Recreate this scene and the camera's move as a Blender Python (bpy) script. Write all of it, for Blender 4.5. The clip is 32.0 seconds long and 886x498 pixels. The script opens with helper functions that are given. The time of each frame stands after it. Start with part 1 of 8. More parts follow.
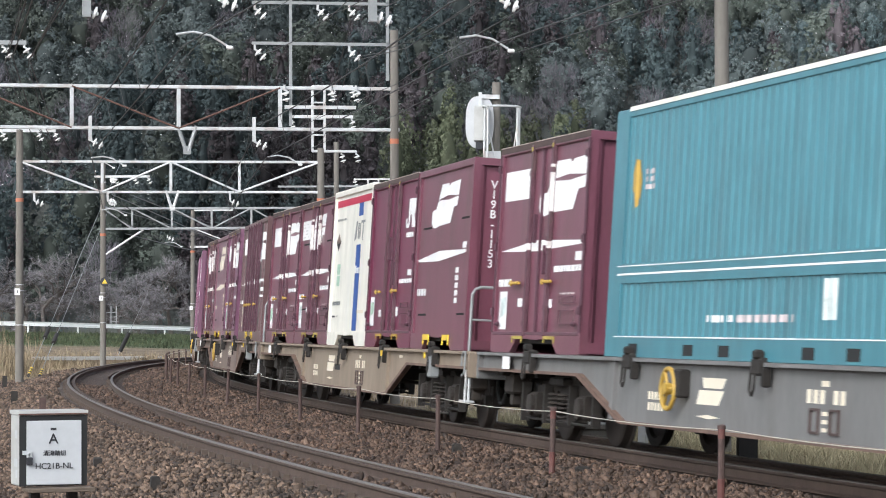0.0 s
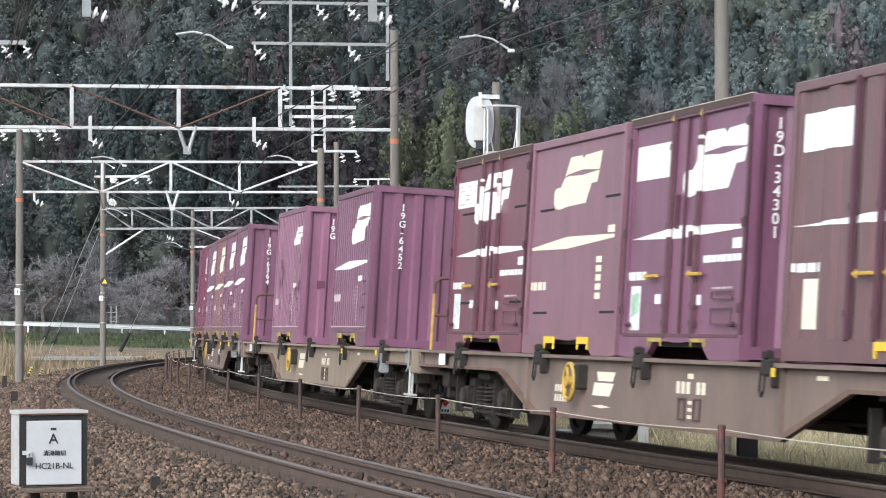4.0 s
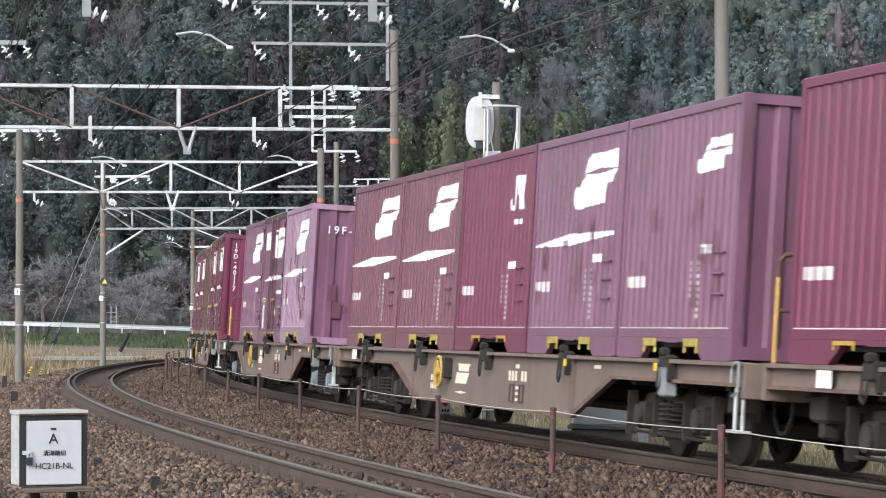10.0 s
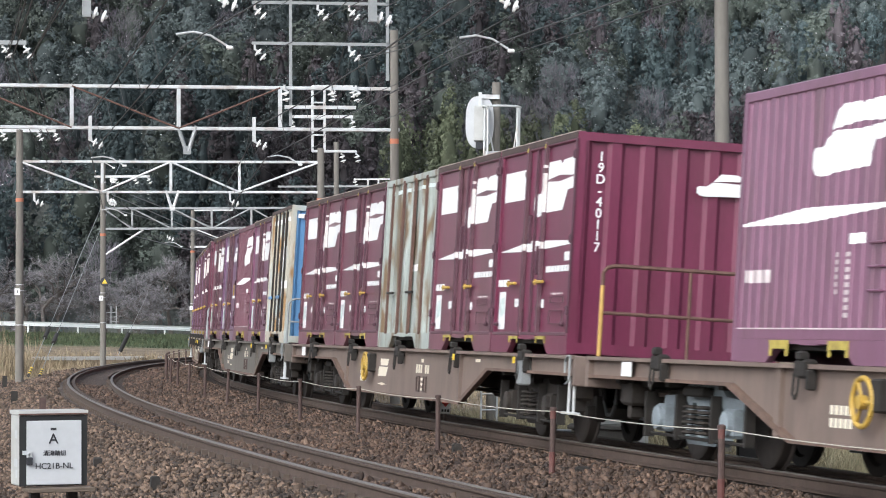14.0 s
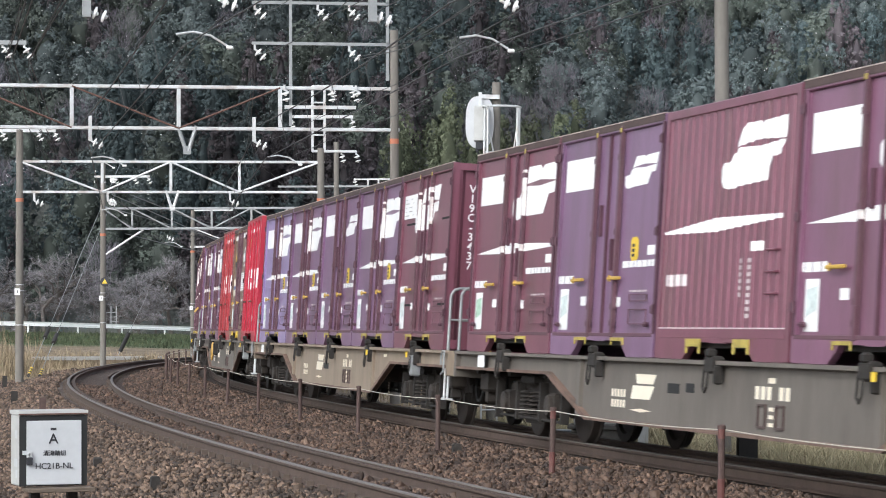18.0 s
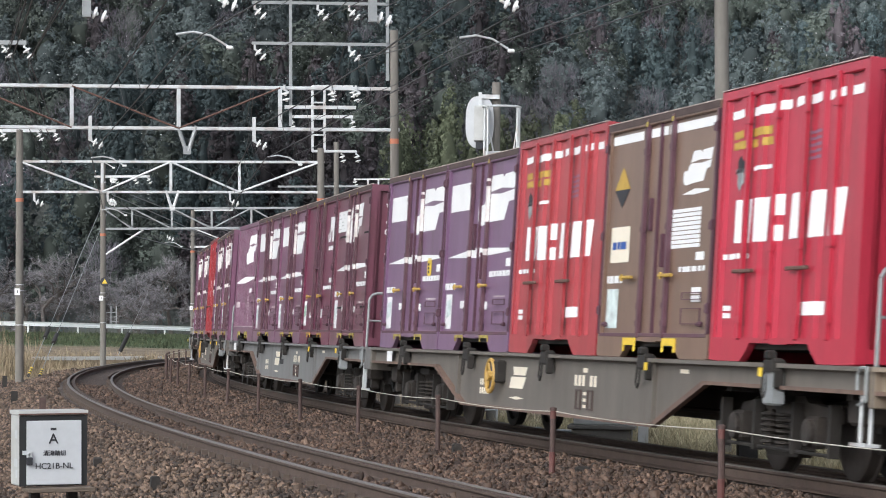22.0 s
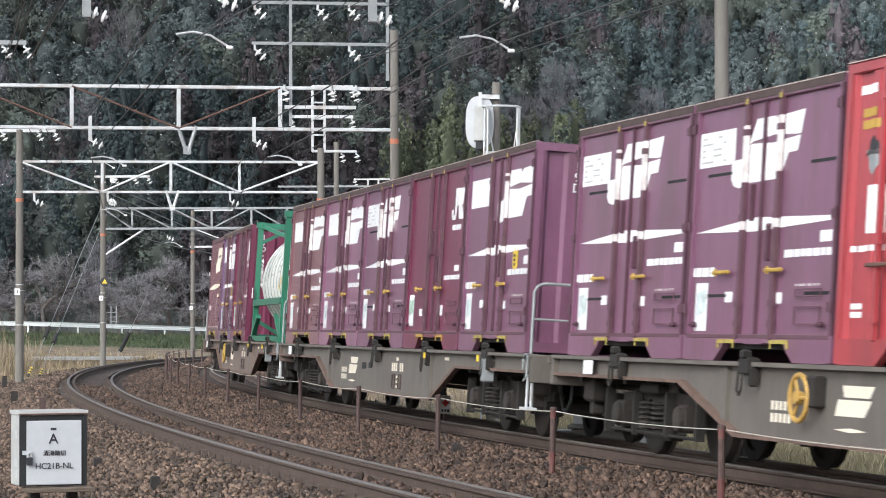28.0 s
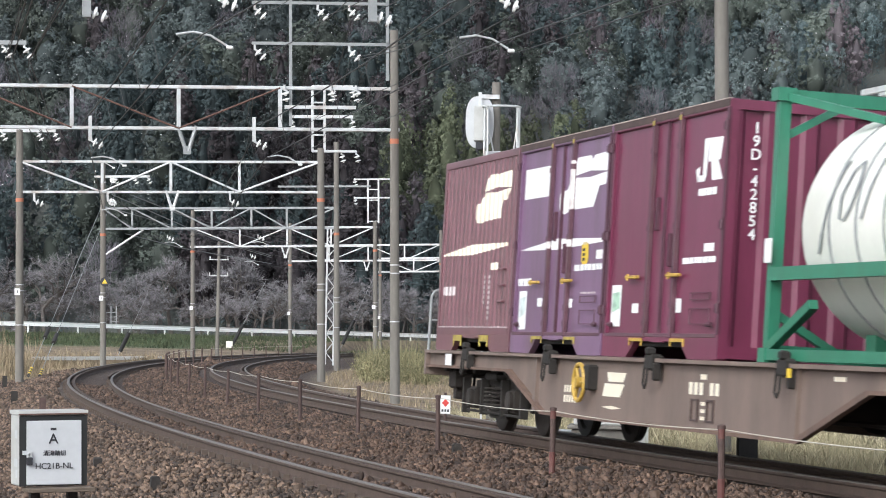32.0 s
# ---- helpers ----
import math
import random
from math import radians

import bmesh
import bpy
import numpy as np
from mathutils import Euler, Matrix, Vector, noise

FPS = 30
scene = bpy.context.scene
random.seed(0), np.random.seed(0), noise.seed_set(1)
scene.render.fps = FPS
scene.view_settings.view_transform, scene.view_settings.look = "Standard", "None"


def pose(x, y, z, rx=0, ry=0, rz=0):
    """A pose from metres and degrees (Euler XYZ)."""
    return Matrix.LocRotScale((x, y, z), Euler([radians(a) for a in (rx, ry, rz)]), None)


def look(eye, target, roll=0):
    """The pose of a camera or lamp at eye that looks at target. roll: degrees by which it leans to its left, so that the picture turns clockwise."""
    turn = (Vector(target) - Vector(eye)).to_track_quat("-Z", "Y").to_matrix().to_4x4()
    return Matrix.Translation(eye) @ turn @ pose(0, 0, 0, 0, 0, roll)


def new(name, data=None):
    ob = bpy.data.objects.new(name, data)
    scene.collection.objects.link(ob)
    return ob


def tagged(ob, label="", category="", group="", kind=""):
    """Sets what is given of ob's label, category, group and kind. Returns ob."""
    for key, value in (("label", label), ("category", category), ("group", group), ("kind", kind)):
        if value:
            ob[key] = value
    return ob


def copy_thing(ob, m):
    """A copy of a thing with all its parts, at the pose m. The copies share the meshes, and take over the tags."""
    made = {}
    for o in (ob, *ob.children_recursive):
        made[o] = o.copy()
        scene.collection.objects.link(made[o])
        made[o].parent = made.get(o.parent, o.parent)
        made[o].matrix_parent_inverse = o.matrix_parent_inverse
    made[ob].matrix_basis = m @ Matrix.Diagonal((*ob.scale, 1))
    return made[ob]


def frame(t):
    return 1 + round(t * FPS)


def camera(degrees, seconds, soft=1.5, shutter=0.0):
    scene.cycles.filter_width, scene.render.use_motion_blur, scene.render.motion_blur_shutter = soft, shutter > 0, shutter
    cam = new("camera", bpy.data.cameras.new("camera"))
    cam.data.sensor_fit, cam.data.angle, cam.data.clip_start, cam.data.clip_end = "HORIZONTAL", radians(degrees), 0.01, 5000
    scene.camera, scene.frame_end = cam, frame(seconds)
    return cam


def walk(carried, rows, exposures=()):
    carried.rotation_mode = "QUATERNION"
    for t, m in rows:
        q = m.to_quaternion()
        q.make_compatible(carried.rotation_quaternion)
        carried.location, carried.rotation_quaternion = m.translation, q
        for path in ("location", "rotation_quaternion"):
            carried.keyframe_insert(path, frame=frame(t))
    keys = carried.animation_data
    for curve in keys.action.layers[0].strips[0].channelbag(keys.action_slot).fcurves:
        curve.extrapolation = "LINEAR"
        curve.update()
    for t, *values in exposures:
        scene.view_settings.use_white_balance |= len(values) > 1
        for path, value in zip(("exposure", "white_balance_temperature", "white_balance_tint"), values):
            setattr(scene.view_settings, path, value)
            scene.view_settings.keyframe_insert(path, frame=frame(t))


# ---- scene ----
# ---------------------------------------------------------------- camera
cam = camera(18.376, 32.0, soft=1.0, shutter=0.25)
EYE = Vector((0.0, 0.0, 1.247))
VIEW = Matrix.Translation(EYE) @ pose(0, 0, 0, 90 + 1.8023, 0, 0) @ pose(0, 0, 0, 0, 0, 0.9735)
# the camera's own exposure follows how bright the passing wagons are
EXPOSED = ((0.0, 0.68), (1.0, 0.60), (2.0, 0.55), (3.0, 0.70), (6.0, 0.82), (8.0, 0.79), (10.0, 0.77), (13.0, 0.74), (14.0, 0.72), (17.0, 0.72), (18.0, 0.68), (20.0, 0.62), (21.0, 0.54),
           (22.0, 0.54), (23.0, 0.64), (24.0, 0.78), (25.0, 0.72), (28.0, 0.72), (29.0, 0.78), (30.0, 0.66), (31.0, 0.68), (32.0, 0.72))
walk(cam, [(0.0, VIEW), (32.0, VIEW)], exposures=[(t, e, 6000, 8) for t, e in EXPOSED])

# ---------------------------------------------------------------- light: overcast sky
world = bpy.data.worlds.new("world")
scene.world = world
world.use_nodes = True
wn = world.node_tree.nodes
sky = wn.new("ShaderNodeTexSky")
sky.sky_type = "NISHITA"
sky.sun_disc = False
sky.sun_elevation, sky.sun_rotation = radians(36), radians(213)
sky.dust_density, sky.ozone_density, sky.air_density = 4.0, 1.0, 1.0
soft_sky = wn.new("ShaderNodeHueSaturation")
soft_sky.inputs["Saturation"].default_value = 0.35
world.node_tree.links.new(sky.outputs[0], soft_sky.inputs["Color"])
world.node_tree.links.new(soft_sky.outputs[0], wn["Background"].inputs["Color"])
wn["Background"].inputs["Strength"].default_value = 0.15
sun = new("sun", bpy.data.lights.new("sun", "SUN"))
sun.data.energy, sun.data.angle, sun.data.color = 0.8, radians(50), (1.0, 0.99, 0.97)
sun.matrix_basis = look((0, 0, 50), (30, 46, 12))

# ---------------------------------------------------------------- materials
def material(name, base, rough=0.6, metal=0.0, var=0.12, scale=6.0, bump=0.0, bump_scale=40.0, dirt=None, dirt_amount=0.0, dirt_scale=1.5,
             stretch=(1, 1, 1), spec=0.5, rand=0.0):
    """Paint or stone with variation at two scales, optional dirt and relief."""
    m = bpy.data.materials.new(name)
    m.use_nodes = True
    nt = m.node_tree
    bsdf = nt.nodes["Principled BSDF"]
    bsdf.inputs["Roughness"].default_value = rough
    bsdf.inputs["Metallic"].default_value = metal
    bsdf.inputs["Specular IOR Level"].default_value = spec
    tex = nt.nodes.new("ShaderNodeTexCoord")
    mp = nt.nodes.new("ShaderNodeMapping")
    mp.inputs["Scale"].default_value = stretch
    info = nt.nodes.new("ShaderNodeObjectInfo")
    shift = nt.nodes.new("ShaderNodeVectorMath")
    shift.operation = "SCALE"
    nt.links.new(info.outputs["Random"], shift.inputs["Scale"])
    shift.inputs[0].default_value = (37.0, 11.0, 23.0)
    nt.links.new(shift.outputs[0], mp.inputs["Location"])
    nt.links.new(tex.outputs["Object"], mp.inputs["Vector"])

    def noise_tex(sc, detail):
        n = nt.nodes.new("ShaderNodeTexNoise")
        n.inputs["Scale"].default_value = sc
        n.inputs["Detail"].default_value = detail
        nt.links.new(mp.outputs[0], n.inputs["Vector"])
        return n

    a, b = noise_tex(scale, 5.0), noise_tex(scale * 9.0, 3.0)
    mix = nt.nodes.new("ShaderNodeMath")
    mix.operation = "ADD"
    half = nt.nodes.new("ShaderNodeMath")
    half.operation = "MULTIPLY"
    half.inputs[1].default_value = 0.5
    nt.links.new(b.outputs["Fac"], half.inputs[0])
    nt.links.new(a.outputs["Fac"], mix.inputs[0])
    nt.links.new(half.outputs[0], mix.inputs[1])
    ramp = nt.nodes.new("ShaderNodeMapRange")
    ramp.inputs["From Min"].default_value, ramp.inputs["From Max"].default_value = 0.45, 1.05
    ramp.inputs["To Min"].default_value, ramp.inputs["To Max"].default_value = 1 - var, 1 + var
    nt.links.new(mix.outputs[0], ramp.inputs["Value"])
    value = ramp.outputs[0]
    if rand:
        rr = nt.nodes.new("ShaderNodeMapRange")
        rr.inputs["To Min"].default_value, rr.inputs["To Max"].default_value = 1 - rand, 1 + rand
        nt.links.new(info.outputs["Random"], rr.inputs["Value"])
        mul = nt.nodes.new("ShaderNodeMath")
        mul.operation = "MULTIPLY"
        nt.links.new(rr.outputs[0], mul.inputs[0])
        nt.links.new(value, mul.inputs[1])
        value = mul.outputs[0]
    hsv = nt.nodes.new("ShaderNodeHueSaturation")
    hsv.inputs["Color"].default_value = (*base, 1)
    nt.links.new(value, hsv.inputs["Value"])
    colour = hsv.outputs[0]
    if dirt:
        d = noise_tex(dirt_scale, 6.0)
        r = nt.nodes.new("ShaderNodeMapRange")
        r.inputs["From Min"].default_value, r.inputs["From Max"].default_value = 0.5, 0.72
        r.inputs["To Max"].default_value = dirt_amount
        nt.links.new(d.outputs["Fac"], r.inputs["Value"])
        mc = nt.nodes.new("ShaderNodeMix")
        mc.data_type = "RGBA"
        mc.inputs[7].default_value = (*dirt, 1)
        nt.links.new(colour, mc.inputs[6])
        nt.links.new(r.outputs[0], mc.inputs[0])
        colour = mc.outputs[2]
    nt.links.new(colour, bsdf.inputs["Base Color"])
    if bump:
        bn = nt.nodes.new("ShaderNodeBump")
        bn.inputs["Strength"].default_value = bump
        bn.inputs["Distance"].default_value = 0.02
        n = noise_tex(bump_scale, 4.0)
        nt.links.new(n.outputs["Fac"], bn.inputs["Height"])
        nt.links.new(bn.outputs[0], bsdf.inputs["Normal"])
    return m


def island_material(name, a, b, rough=0.8, spec=0.3, sub=0.0, thin=0.0, curve=1.0, swing=0.5):
    """Many small pieces in one mesh, each with its own shade between a and b."""
    m = bpy.data.materials.new(name)
    m.use_nodes = True
    nt = m.node_tree
    bsdf = nt.nodes["Principled BSDF"]
    bsdf.inputs["Roughness"].default_value = rough
    bsdf.inputs["Specular IOR Level"].default_value = spec
    g = nt.nodes.new("ShaderNodeNewGeometry")
    mc = nt.nodes.new("ShaderNodeMix")
    mc.data_type = "RGBA"
    mc.inputs[6].default_value, mc.inputs[7].default_value = (*a, 1), (*b, 1)
    pw = nt.nodes.new("ShaderNodeMath")
    pw.operation = "POWER"
    pw.inputs[1].default_value = curve
    nt.links.new(g.outputs["Random Per Island"], pw.inputs[0])
    nt.links.new(pw.outputs[0], mc.inputs[0])
    tex = nt.nodes.new("ShaderNodeTexCoord")
    n = nt.nodes.new("ShaderNodeTexNoise")
    n.inputs["Scale"].default_value = sub or 0.12
    n.inputs["Detail"].default_value = 3.0
    nt.links.new(tex.outputs["Object"], n.inputs["Vector"])
    r = nt.nodes.new("ShaderNodeMapRange")
    r.inputs["From Min"].default_value, r.inputs["From Max"].default_value = 0.3, 0.7
    r.inputs["To Min"].default_value, r.inputs["To Max"].default_value = 1 - swing, 1 + swing
    nt.links.new(n.outputs["Fac"], r.inputs["Value"])
    h = nt.nodes.new("ShaderNodeHueSaturation")
    nt.links.new(mc.outputs[2], h.inputs["Color"])
    value = r.outputs[0]
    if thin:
        # each tree's random tone, with brightness across the view painted into it
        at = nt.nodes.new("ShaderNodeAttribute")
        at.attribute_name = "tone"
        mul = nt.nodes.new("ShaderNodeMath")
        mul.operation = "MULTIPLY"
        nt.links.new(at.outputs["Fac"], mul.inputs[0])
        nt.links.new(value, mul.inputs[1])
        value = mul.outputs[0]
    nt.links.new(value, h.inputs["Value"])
    nt.links.new(h.outputs[0], bsdf.inputs["Base Color"])
    if thin:
        # leaves let part of the light through
        tr = nt.nodes.new("ShaderNodeBsdfTranslucent")
        nt.links.new(h.outputs[0], tr.inputs["Color"])
        ms = nt.nodes.new("ShaderNodeMixShader")
        ms.inputs[0].default_value = thin
        nt.links.new(bsdf.outputs[0], ms.inputs[1])
        nt.links.new(tr.outputs[0], ms.inputs[2])
        nt.links.new(ms.outputs[0], nt.nodes["Material Output"].inputs["Surface"])
    return m


def paint(name, base, dirt_amount=0.48, rough=0.30, dirt=(0.09, 0.055, 0.05)):
    return material(name, base, rough=rough, var=0.16, scale=2.2, dirt=dirt, dirt_amount=dirt_amount, dirt_scale=1.3, stretch=(1.6, 1.6, 0.45),
                    bump=0.06, bump_scale=25)


MAROON = paint("maroon_paint", (0.172, 0.063, 0.089))
PATCH = paint("dark_touch_up_paint", (0.150, 0.058, 0.090), 0.2)
DARKRED = paint("dark_wine_paint", (0.155, 0.032, 0.067), 0.2)
PLUM = paint("plum_paint", (0.194, 0.087, 0.140))
MAUVE = paint("pale_mauve_paint", (0.34, 0.205, 0.285), 0.35)
PINK = paint("faded_pink_plum_paint", (0.255, 0.118, 0.182), 0.35)
ROSE = paint("faded_rose_brown_paint", (0.232, 0.112, 0.124), 0.4)
VIOLET = paint("violet_paint", (0.188, 0.105, 0.182))
LILAC = paint("pale_violet_paint", (0.27, 0.205, 0.37), 0.25)
UMBER = paint("umber_brown_paint", (0.150, 0.084, 0.088), 0.4)
DUSKY = paint("faded_dusky_plum_paint", (0.235, 0.120, 0.155), 0.35)
BROWN = paint("brown_paint", (0.170, 0.076, 0.090))
TAN = paint("olive_brown_paint", (0.195, 0.122, 0.088), 0.3)
REDPAINT = paint("red_paint", (0.42, 0.03, 0.055), 0.25)
ORANGE = paint("orange_red_paint", (0.36, 0.05, 0.058), 0.35)
TEAL = paint("teal_paint", (0.068, 0.205, 0.25), 0.15)
IVORY = paint("ivory_white_paint", (0.82, 0.79, 0.70), 0.12, dirt=(0.45, 0.38, 0.28))
SKYBLUE = paint("sky_blue_paint", (0.13, 0.28, 0.50), 0.15)
def peeling(name, coat, under, rust):
    """Paint that has peeled in sheets down to a second coat and to rust."""
    m = material(name, coat, rough=0.6, var=0.18, scale=3, dirt=under, dirt_amount=0.95, dirt_scale=1.1, stretch=(1.2, 1.2, 0.5))
    nt = m.node_tree
    bsdf = nt.nodes["Principled BSDF"]
    last = bsdf.inputs["Base Color"].links[0].from_socket
    mp = nt.nodes["Mapping"].outputs[0]
    n = nt.nodes.new("ShaderNodeTexNoise")
    n.inputs["Scale"].default_value, n.inputs["Detail"].default_value, n.inputs["Distortion"].default_value = 1.9, 9.0, 0.8
    nt.links.new(mp, n.inputs["Vector"])
    r = nt.nodes.new("ShaderNodeMapRange")
    r.inputs["From Min"].default_value, r.inputs["From Max"].default_value = 0.49, 0.60
    nt.links.new(n.outputs["Fac"], r.inputs["Value"])
    mc = nt.nodes.new("ShaderNodeMix")
    mc.data_type = "RGBA"
    mc.inputs[7].default_value = (*rust, 1)
    nt.links.new(r.outputs[0], mc.inputs[0])
    nt.links.new(last, mc.inputs[6])
    nt.links.new(mc.outputs[2], bsdf.inputs["Base Color"])
    return m


RUSTBLUE = peeling("weathered_blue_and_rust", (0.46, 0.42, 0.34), (0.36, 0.47, 0.52), (0.30, 0.175, 0.075))
GREYGREEN = peeling("weathered_grey_green", (0.36, 0.39, 0.36), (0.20, 0.21, 0.18), (0.17, 0.115, 0.065))
WHITE = material("white_vinyl", (0.80, 0.79, 0.78), rough=0.5, var=0.05, scale=3)
CREAM = material("cream_vinyl", (0.80, 0.72, 0.58), rough=0.5, var=0.06, scale=3)
YELLOW = material("yellow_paint", (0.72, 0.50, 0.045), rough=0.5, var=0.15, scale=12)
POST_YELLOW = material("worn_ochre_paint", (0.46, 0.28, 0.07), rough=0.55, var=0.2, scale=12)
AMBER = material("amber_paint", (0.47, 0.30, 0.055), rough=0.5, var=0.15, scale=12)
BLACK = material("black_rubber", (0.018, 0.018, 0.018), rough=0.8, var=0.2)
GREEN_STICKER = material("green_sticker", (0.38, 0.55, 0.42), rough=0.5, var=0.5, scale=14)
BLUE_STICKER = material("blue_sticker", (0.60, 0.67, 0.65), rough=0.5, var=0.35, scale=9)
BLUE = material("blue_stripe", (0.03, 0.09, 0.33), rough=0.5, var=0.08)
RED = material("red_stripe", (0.45, 0.02, 0.06), rough=0.5, var=0.08)
LIP = material("dusty_roof_lip", (0.46, 0.39, 0.35), rough=0.7, var=0.35, scale=7, dirt=(0.16, 0.10, 0.09), dirt_amount=0.7, dirt_scale=2.5)
ROOF = material("rusty_roof_sheet", (0.19, 0.12, 0.12), rough=0.7, var=0.3, scale=5)
STEEL = material("dirty_underframe_steel", (0.022, 0.018, 0.015), rough=0.75, var=0.3, scale=8, bump=0.2, bump_scale=30)
GREYBOGIE = material("grey_bogie_paint", (0.22, 0.25, 0.27), rough=0.6, var=0.25, scale=8)
WAGON_BROWN = paint("wagon_brown_paint", (0.178, 0.131, 0.108), 0.3, 0.6, (0.07, 0.05, 0.045))
WAGON_BEIGE = paint("wagon_beige_paint", (0.26, 0.205, 0.152), 0.35, 0.6, (0.10, 0.07, 0.055))
WAGON_GREY = paint("wagon_grey_paint", (0.165, 0.162, 0.158), 0.3, 0.6, (0.10, 0.08, 0.07))
WAGON_OLIVE = paint("wagon_dusty_grey_paint", (0.135, 0.118, 0.10), 0.35, 0.6, (0.07, 0.055, 0.045))
BOGIE = material("dusty_bogie_castings", (0.028, 0.022, 0.018), rough=0.75, var=0.3, scale=7, bump=0.2, bump_scale=30, dirt=(0.062, 0.048, 0.038), dirt_amount=0.7, dirt_scale=4)
SLOPE_RUST = material("rust_brown_flange", (0.15, 0.095, 0.072), rough=0.75, var=0.3, scale=5, dirt=(0.08, 0.06, 0.05), dirt_amount=0.7, dirt_scale=2)
SCUFFED = material("scuffed_white_paint", (0.72, 0.67, 0.64), rough=0.55, var=0.2, scale=9, dirt=(0.28, 0.18, 0.18), dirt_amount=0.5, dirt_scale=5)
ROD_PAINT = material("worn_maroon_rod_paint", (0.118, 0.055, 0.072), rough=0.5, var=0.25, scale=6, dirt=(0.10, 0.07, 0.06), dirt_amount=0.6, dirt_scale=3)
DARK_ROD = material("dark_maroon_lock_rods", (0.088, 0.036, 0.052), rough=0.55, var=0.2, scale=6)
WHEEL_STEEL = material("wheel_steel", (0.042, 0.034, 0.030), rough=0.6, metal=0.3, var=0.25, scale=10)
RAIL_HEAD = material("polished_rail_head", (0.17, 0.148, 0.13), rough=0.5, metal=0.3, var=0.1, scale=3)
RAIL_RUST = material("rusty_rail_web", (0.078, 0.052, 0.040), rough=0.8, var=0.25, scale=5, bump=0.2)
CONCRETE = material("pole_concrete", (0.172, 0.158, 0.138), rough=0.85, var=0.16, scale=2.5, dirt=(0.11, 0.093, 0.08), dirt_amount=0.6, dirt_scale=0.8,
                    stretch=(1, 1, 0.3), bump=0.2, bump_scale=60)
GALV = material("galvanised_steel", (0.57, 0.58, 0.58), rough=0.5, metal=0.25, var=0.12, scale=5, dirt=(0.30, 0.19, 0.13), dirt_amount=0.55, dirt_scale=2.6)
GALV_DARK = material("dull_galvanised_steel", (0.30, 0.31, 0.31), rough=0.55, metal=0.3, var=0.15, scale=5)
RUST = material("rust", (0.12, 0.065, 0.05), rough=0.85, var=0.3, scale=9)
CERAMIC = material("white_porcelain", (0.82, 0.82, 0.80), rough=0.25, var=0.04)
ORANGE_BAND = material("orange_band", (0.45, 0.15, 0.08), rough=0.6, var=0.12)
WIRE = material("dark_wire", (0.055, 0.055, 0.055), rough=0.6, var=0.1)
TANK = material("tank_white_paint", (0.78, 0.77, 0.70), rough=0.4, var=0.05, scale=2, dirt=(0.46, 0.42, 0.33), dirt_amount=0.3, dirt_scale=0.9)
TANKGREEN = paint("green_frame_paint", (0.035, 0.175, 0.105), 0.15)
ROPE = material("white_rope", (0.52, 0.48, 0.41), rough=0.8, var=0.2, scale=30)
POST_RED = material("red_post_paint", (0.115, 0.04, 0.034), rough=0.7, var=0.25, scale=12, dirt=(0.10, 0.06, 0.05), dirt_amount=0.7, dirt_scale=6)
POST_RUST = material("rusty_post", (0.072, 0.045, 0.039), rough=0.8, var=0.3, scale=12)
FADED = material("faded_lettering", (0.58, 0.50, 0.50), rough=0.55, var=0.15, scale=8)
BOX_STEEL = material("box_painted_steel", (0.48, 0.48, 0.46), rough=0.45, var=0.08, scale=6, dirt=(0.3, 0.28, 0.25), dirt_amount=0.5, dirt_scale=4)
BOX_DOOR = material("box_white_door", (0.52, 0.53, 0.54), rough=0.4, var=0.08, scale=3)
INK = material("dark_ink", (0.03, 0.03, 0.035), rough=0.6, var=0.1)
RAIL_BROWN = material("dark_weathered_rail", (0.075, 0.05, 0.045), rough=0.7, var=0.3, scale=6)
POCKET = material("dull_yellow_paint", (0.42, 0.33, 0.075), rough=0.55, var=0.25, scale=12, dirt=(0.15, 0.11, 0.05), dirt_amount=0.6, dirt_scale=8)
WOOD = material("weathered_wood", (0.13, 0.10, 0.075), rough=0.85, var=0.3, scale=6, stretch=(0.3, 3, 3), bump=0.4)
SLEEPER = material("concrete_sleeper", (0.115, 0.093, 0.077), rough=0.9, var=0.2, scale=6, bump=0.2, rand=0.15)
CLIP = material("rail_clip", (0.09, 0.065, 0.05), rough=0.8, var=0.25, scale=20)
GUARD = material("white_guardrail", (0.80, 0.80, 0.78), rough=0.5, var=0.06, scale=1.5)
SIGN_RED = material("sign_red", (0.62, 0.06, 0.05), rough=0.5, var=0.1)
STONES = island_material("ballast_stone", (0.030, 0.0185, 0.013), (0.155, 0.098, 0.067), 0.65, 0.4, sub=1.2, curve=1.3, swing=0.35)
STONES_GREY = island_material("gravel_stone", (0.034, 0.023, 0.016), (0.225, 0.152, 0.106), 0.65, 0.4, sub=1.2, curve=1.4, swing=0.35)
DRYGRASS = island_material("dry_grass_blades", (0.17, 0.135, 0.085), (0.35, 0.275, 0.18), sub=0.8)
WEEDS = island_material("weed_blades", (0.22, 0.195, 0.11), (0.46, 0.40, 0.26), sub=0.8)
GREENGRASS = island_material("green_grass_blades", (0.04, 0.055, 0.026), (0.085, 0.095, 0.05), sub=0.4)
# hillside foliage colours are lifted and mostly blued, painting in distance haze
CEDAR = island_material("cedar_foliage", (0.066, 0.089, 0.093), (0.099, 0.129, 0.131), sub=0.05, thin=0.3, swing=0.3)
BROADLEAF = island_material("evergreen_foliage", (0.102, 0.125, 0.123), (0.148, 0.174, 0.172), sub=0.05, thin=0.3, swing=0.3)
OLIVE = island_material("olive_foliage", (0.093, 0.110, 0.093), (0.136, 0.155, 0.134), sub=0.05, thin=0.3, swing=0.3)
BAMBOO = island_material("bamboo_foliage", (0.138, 0.158, 0.098), (0.198, 0.216, 0.138), sub=0.05, thin=0.35, swing=0.25)
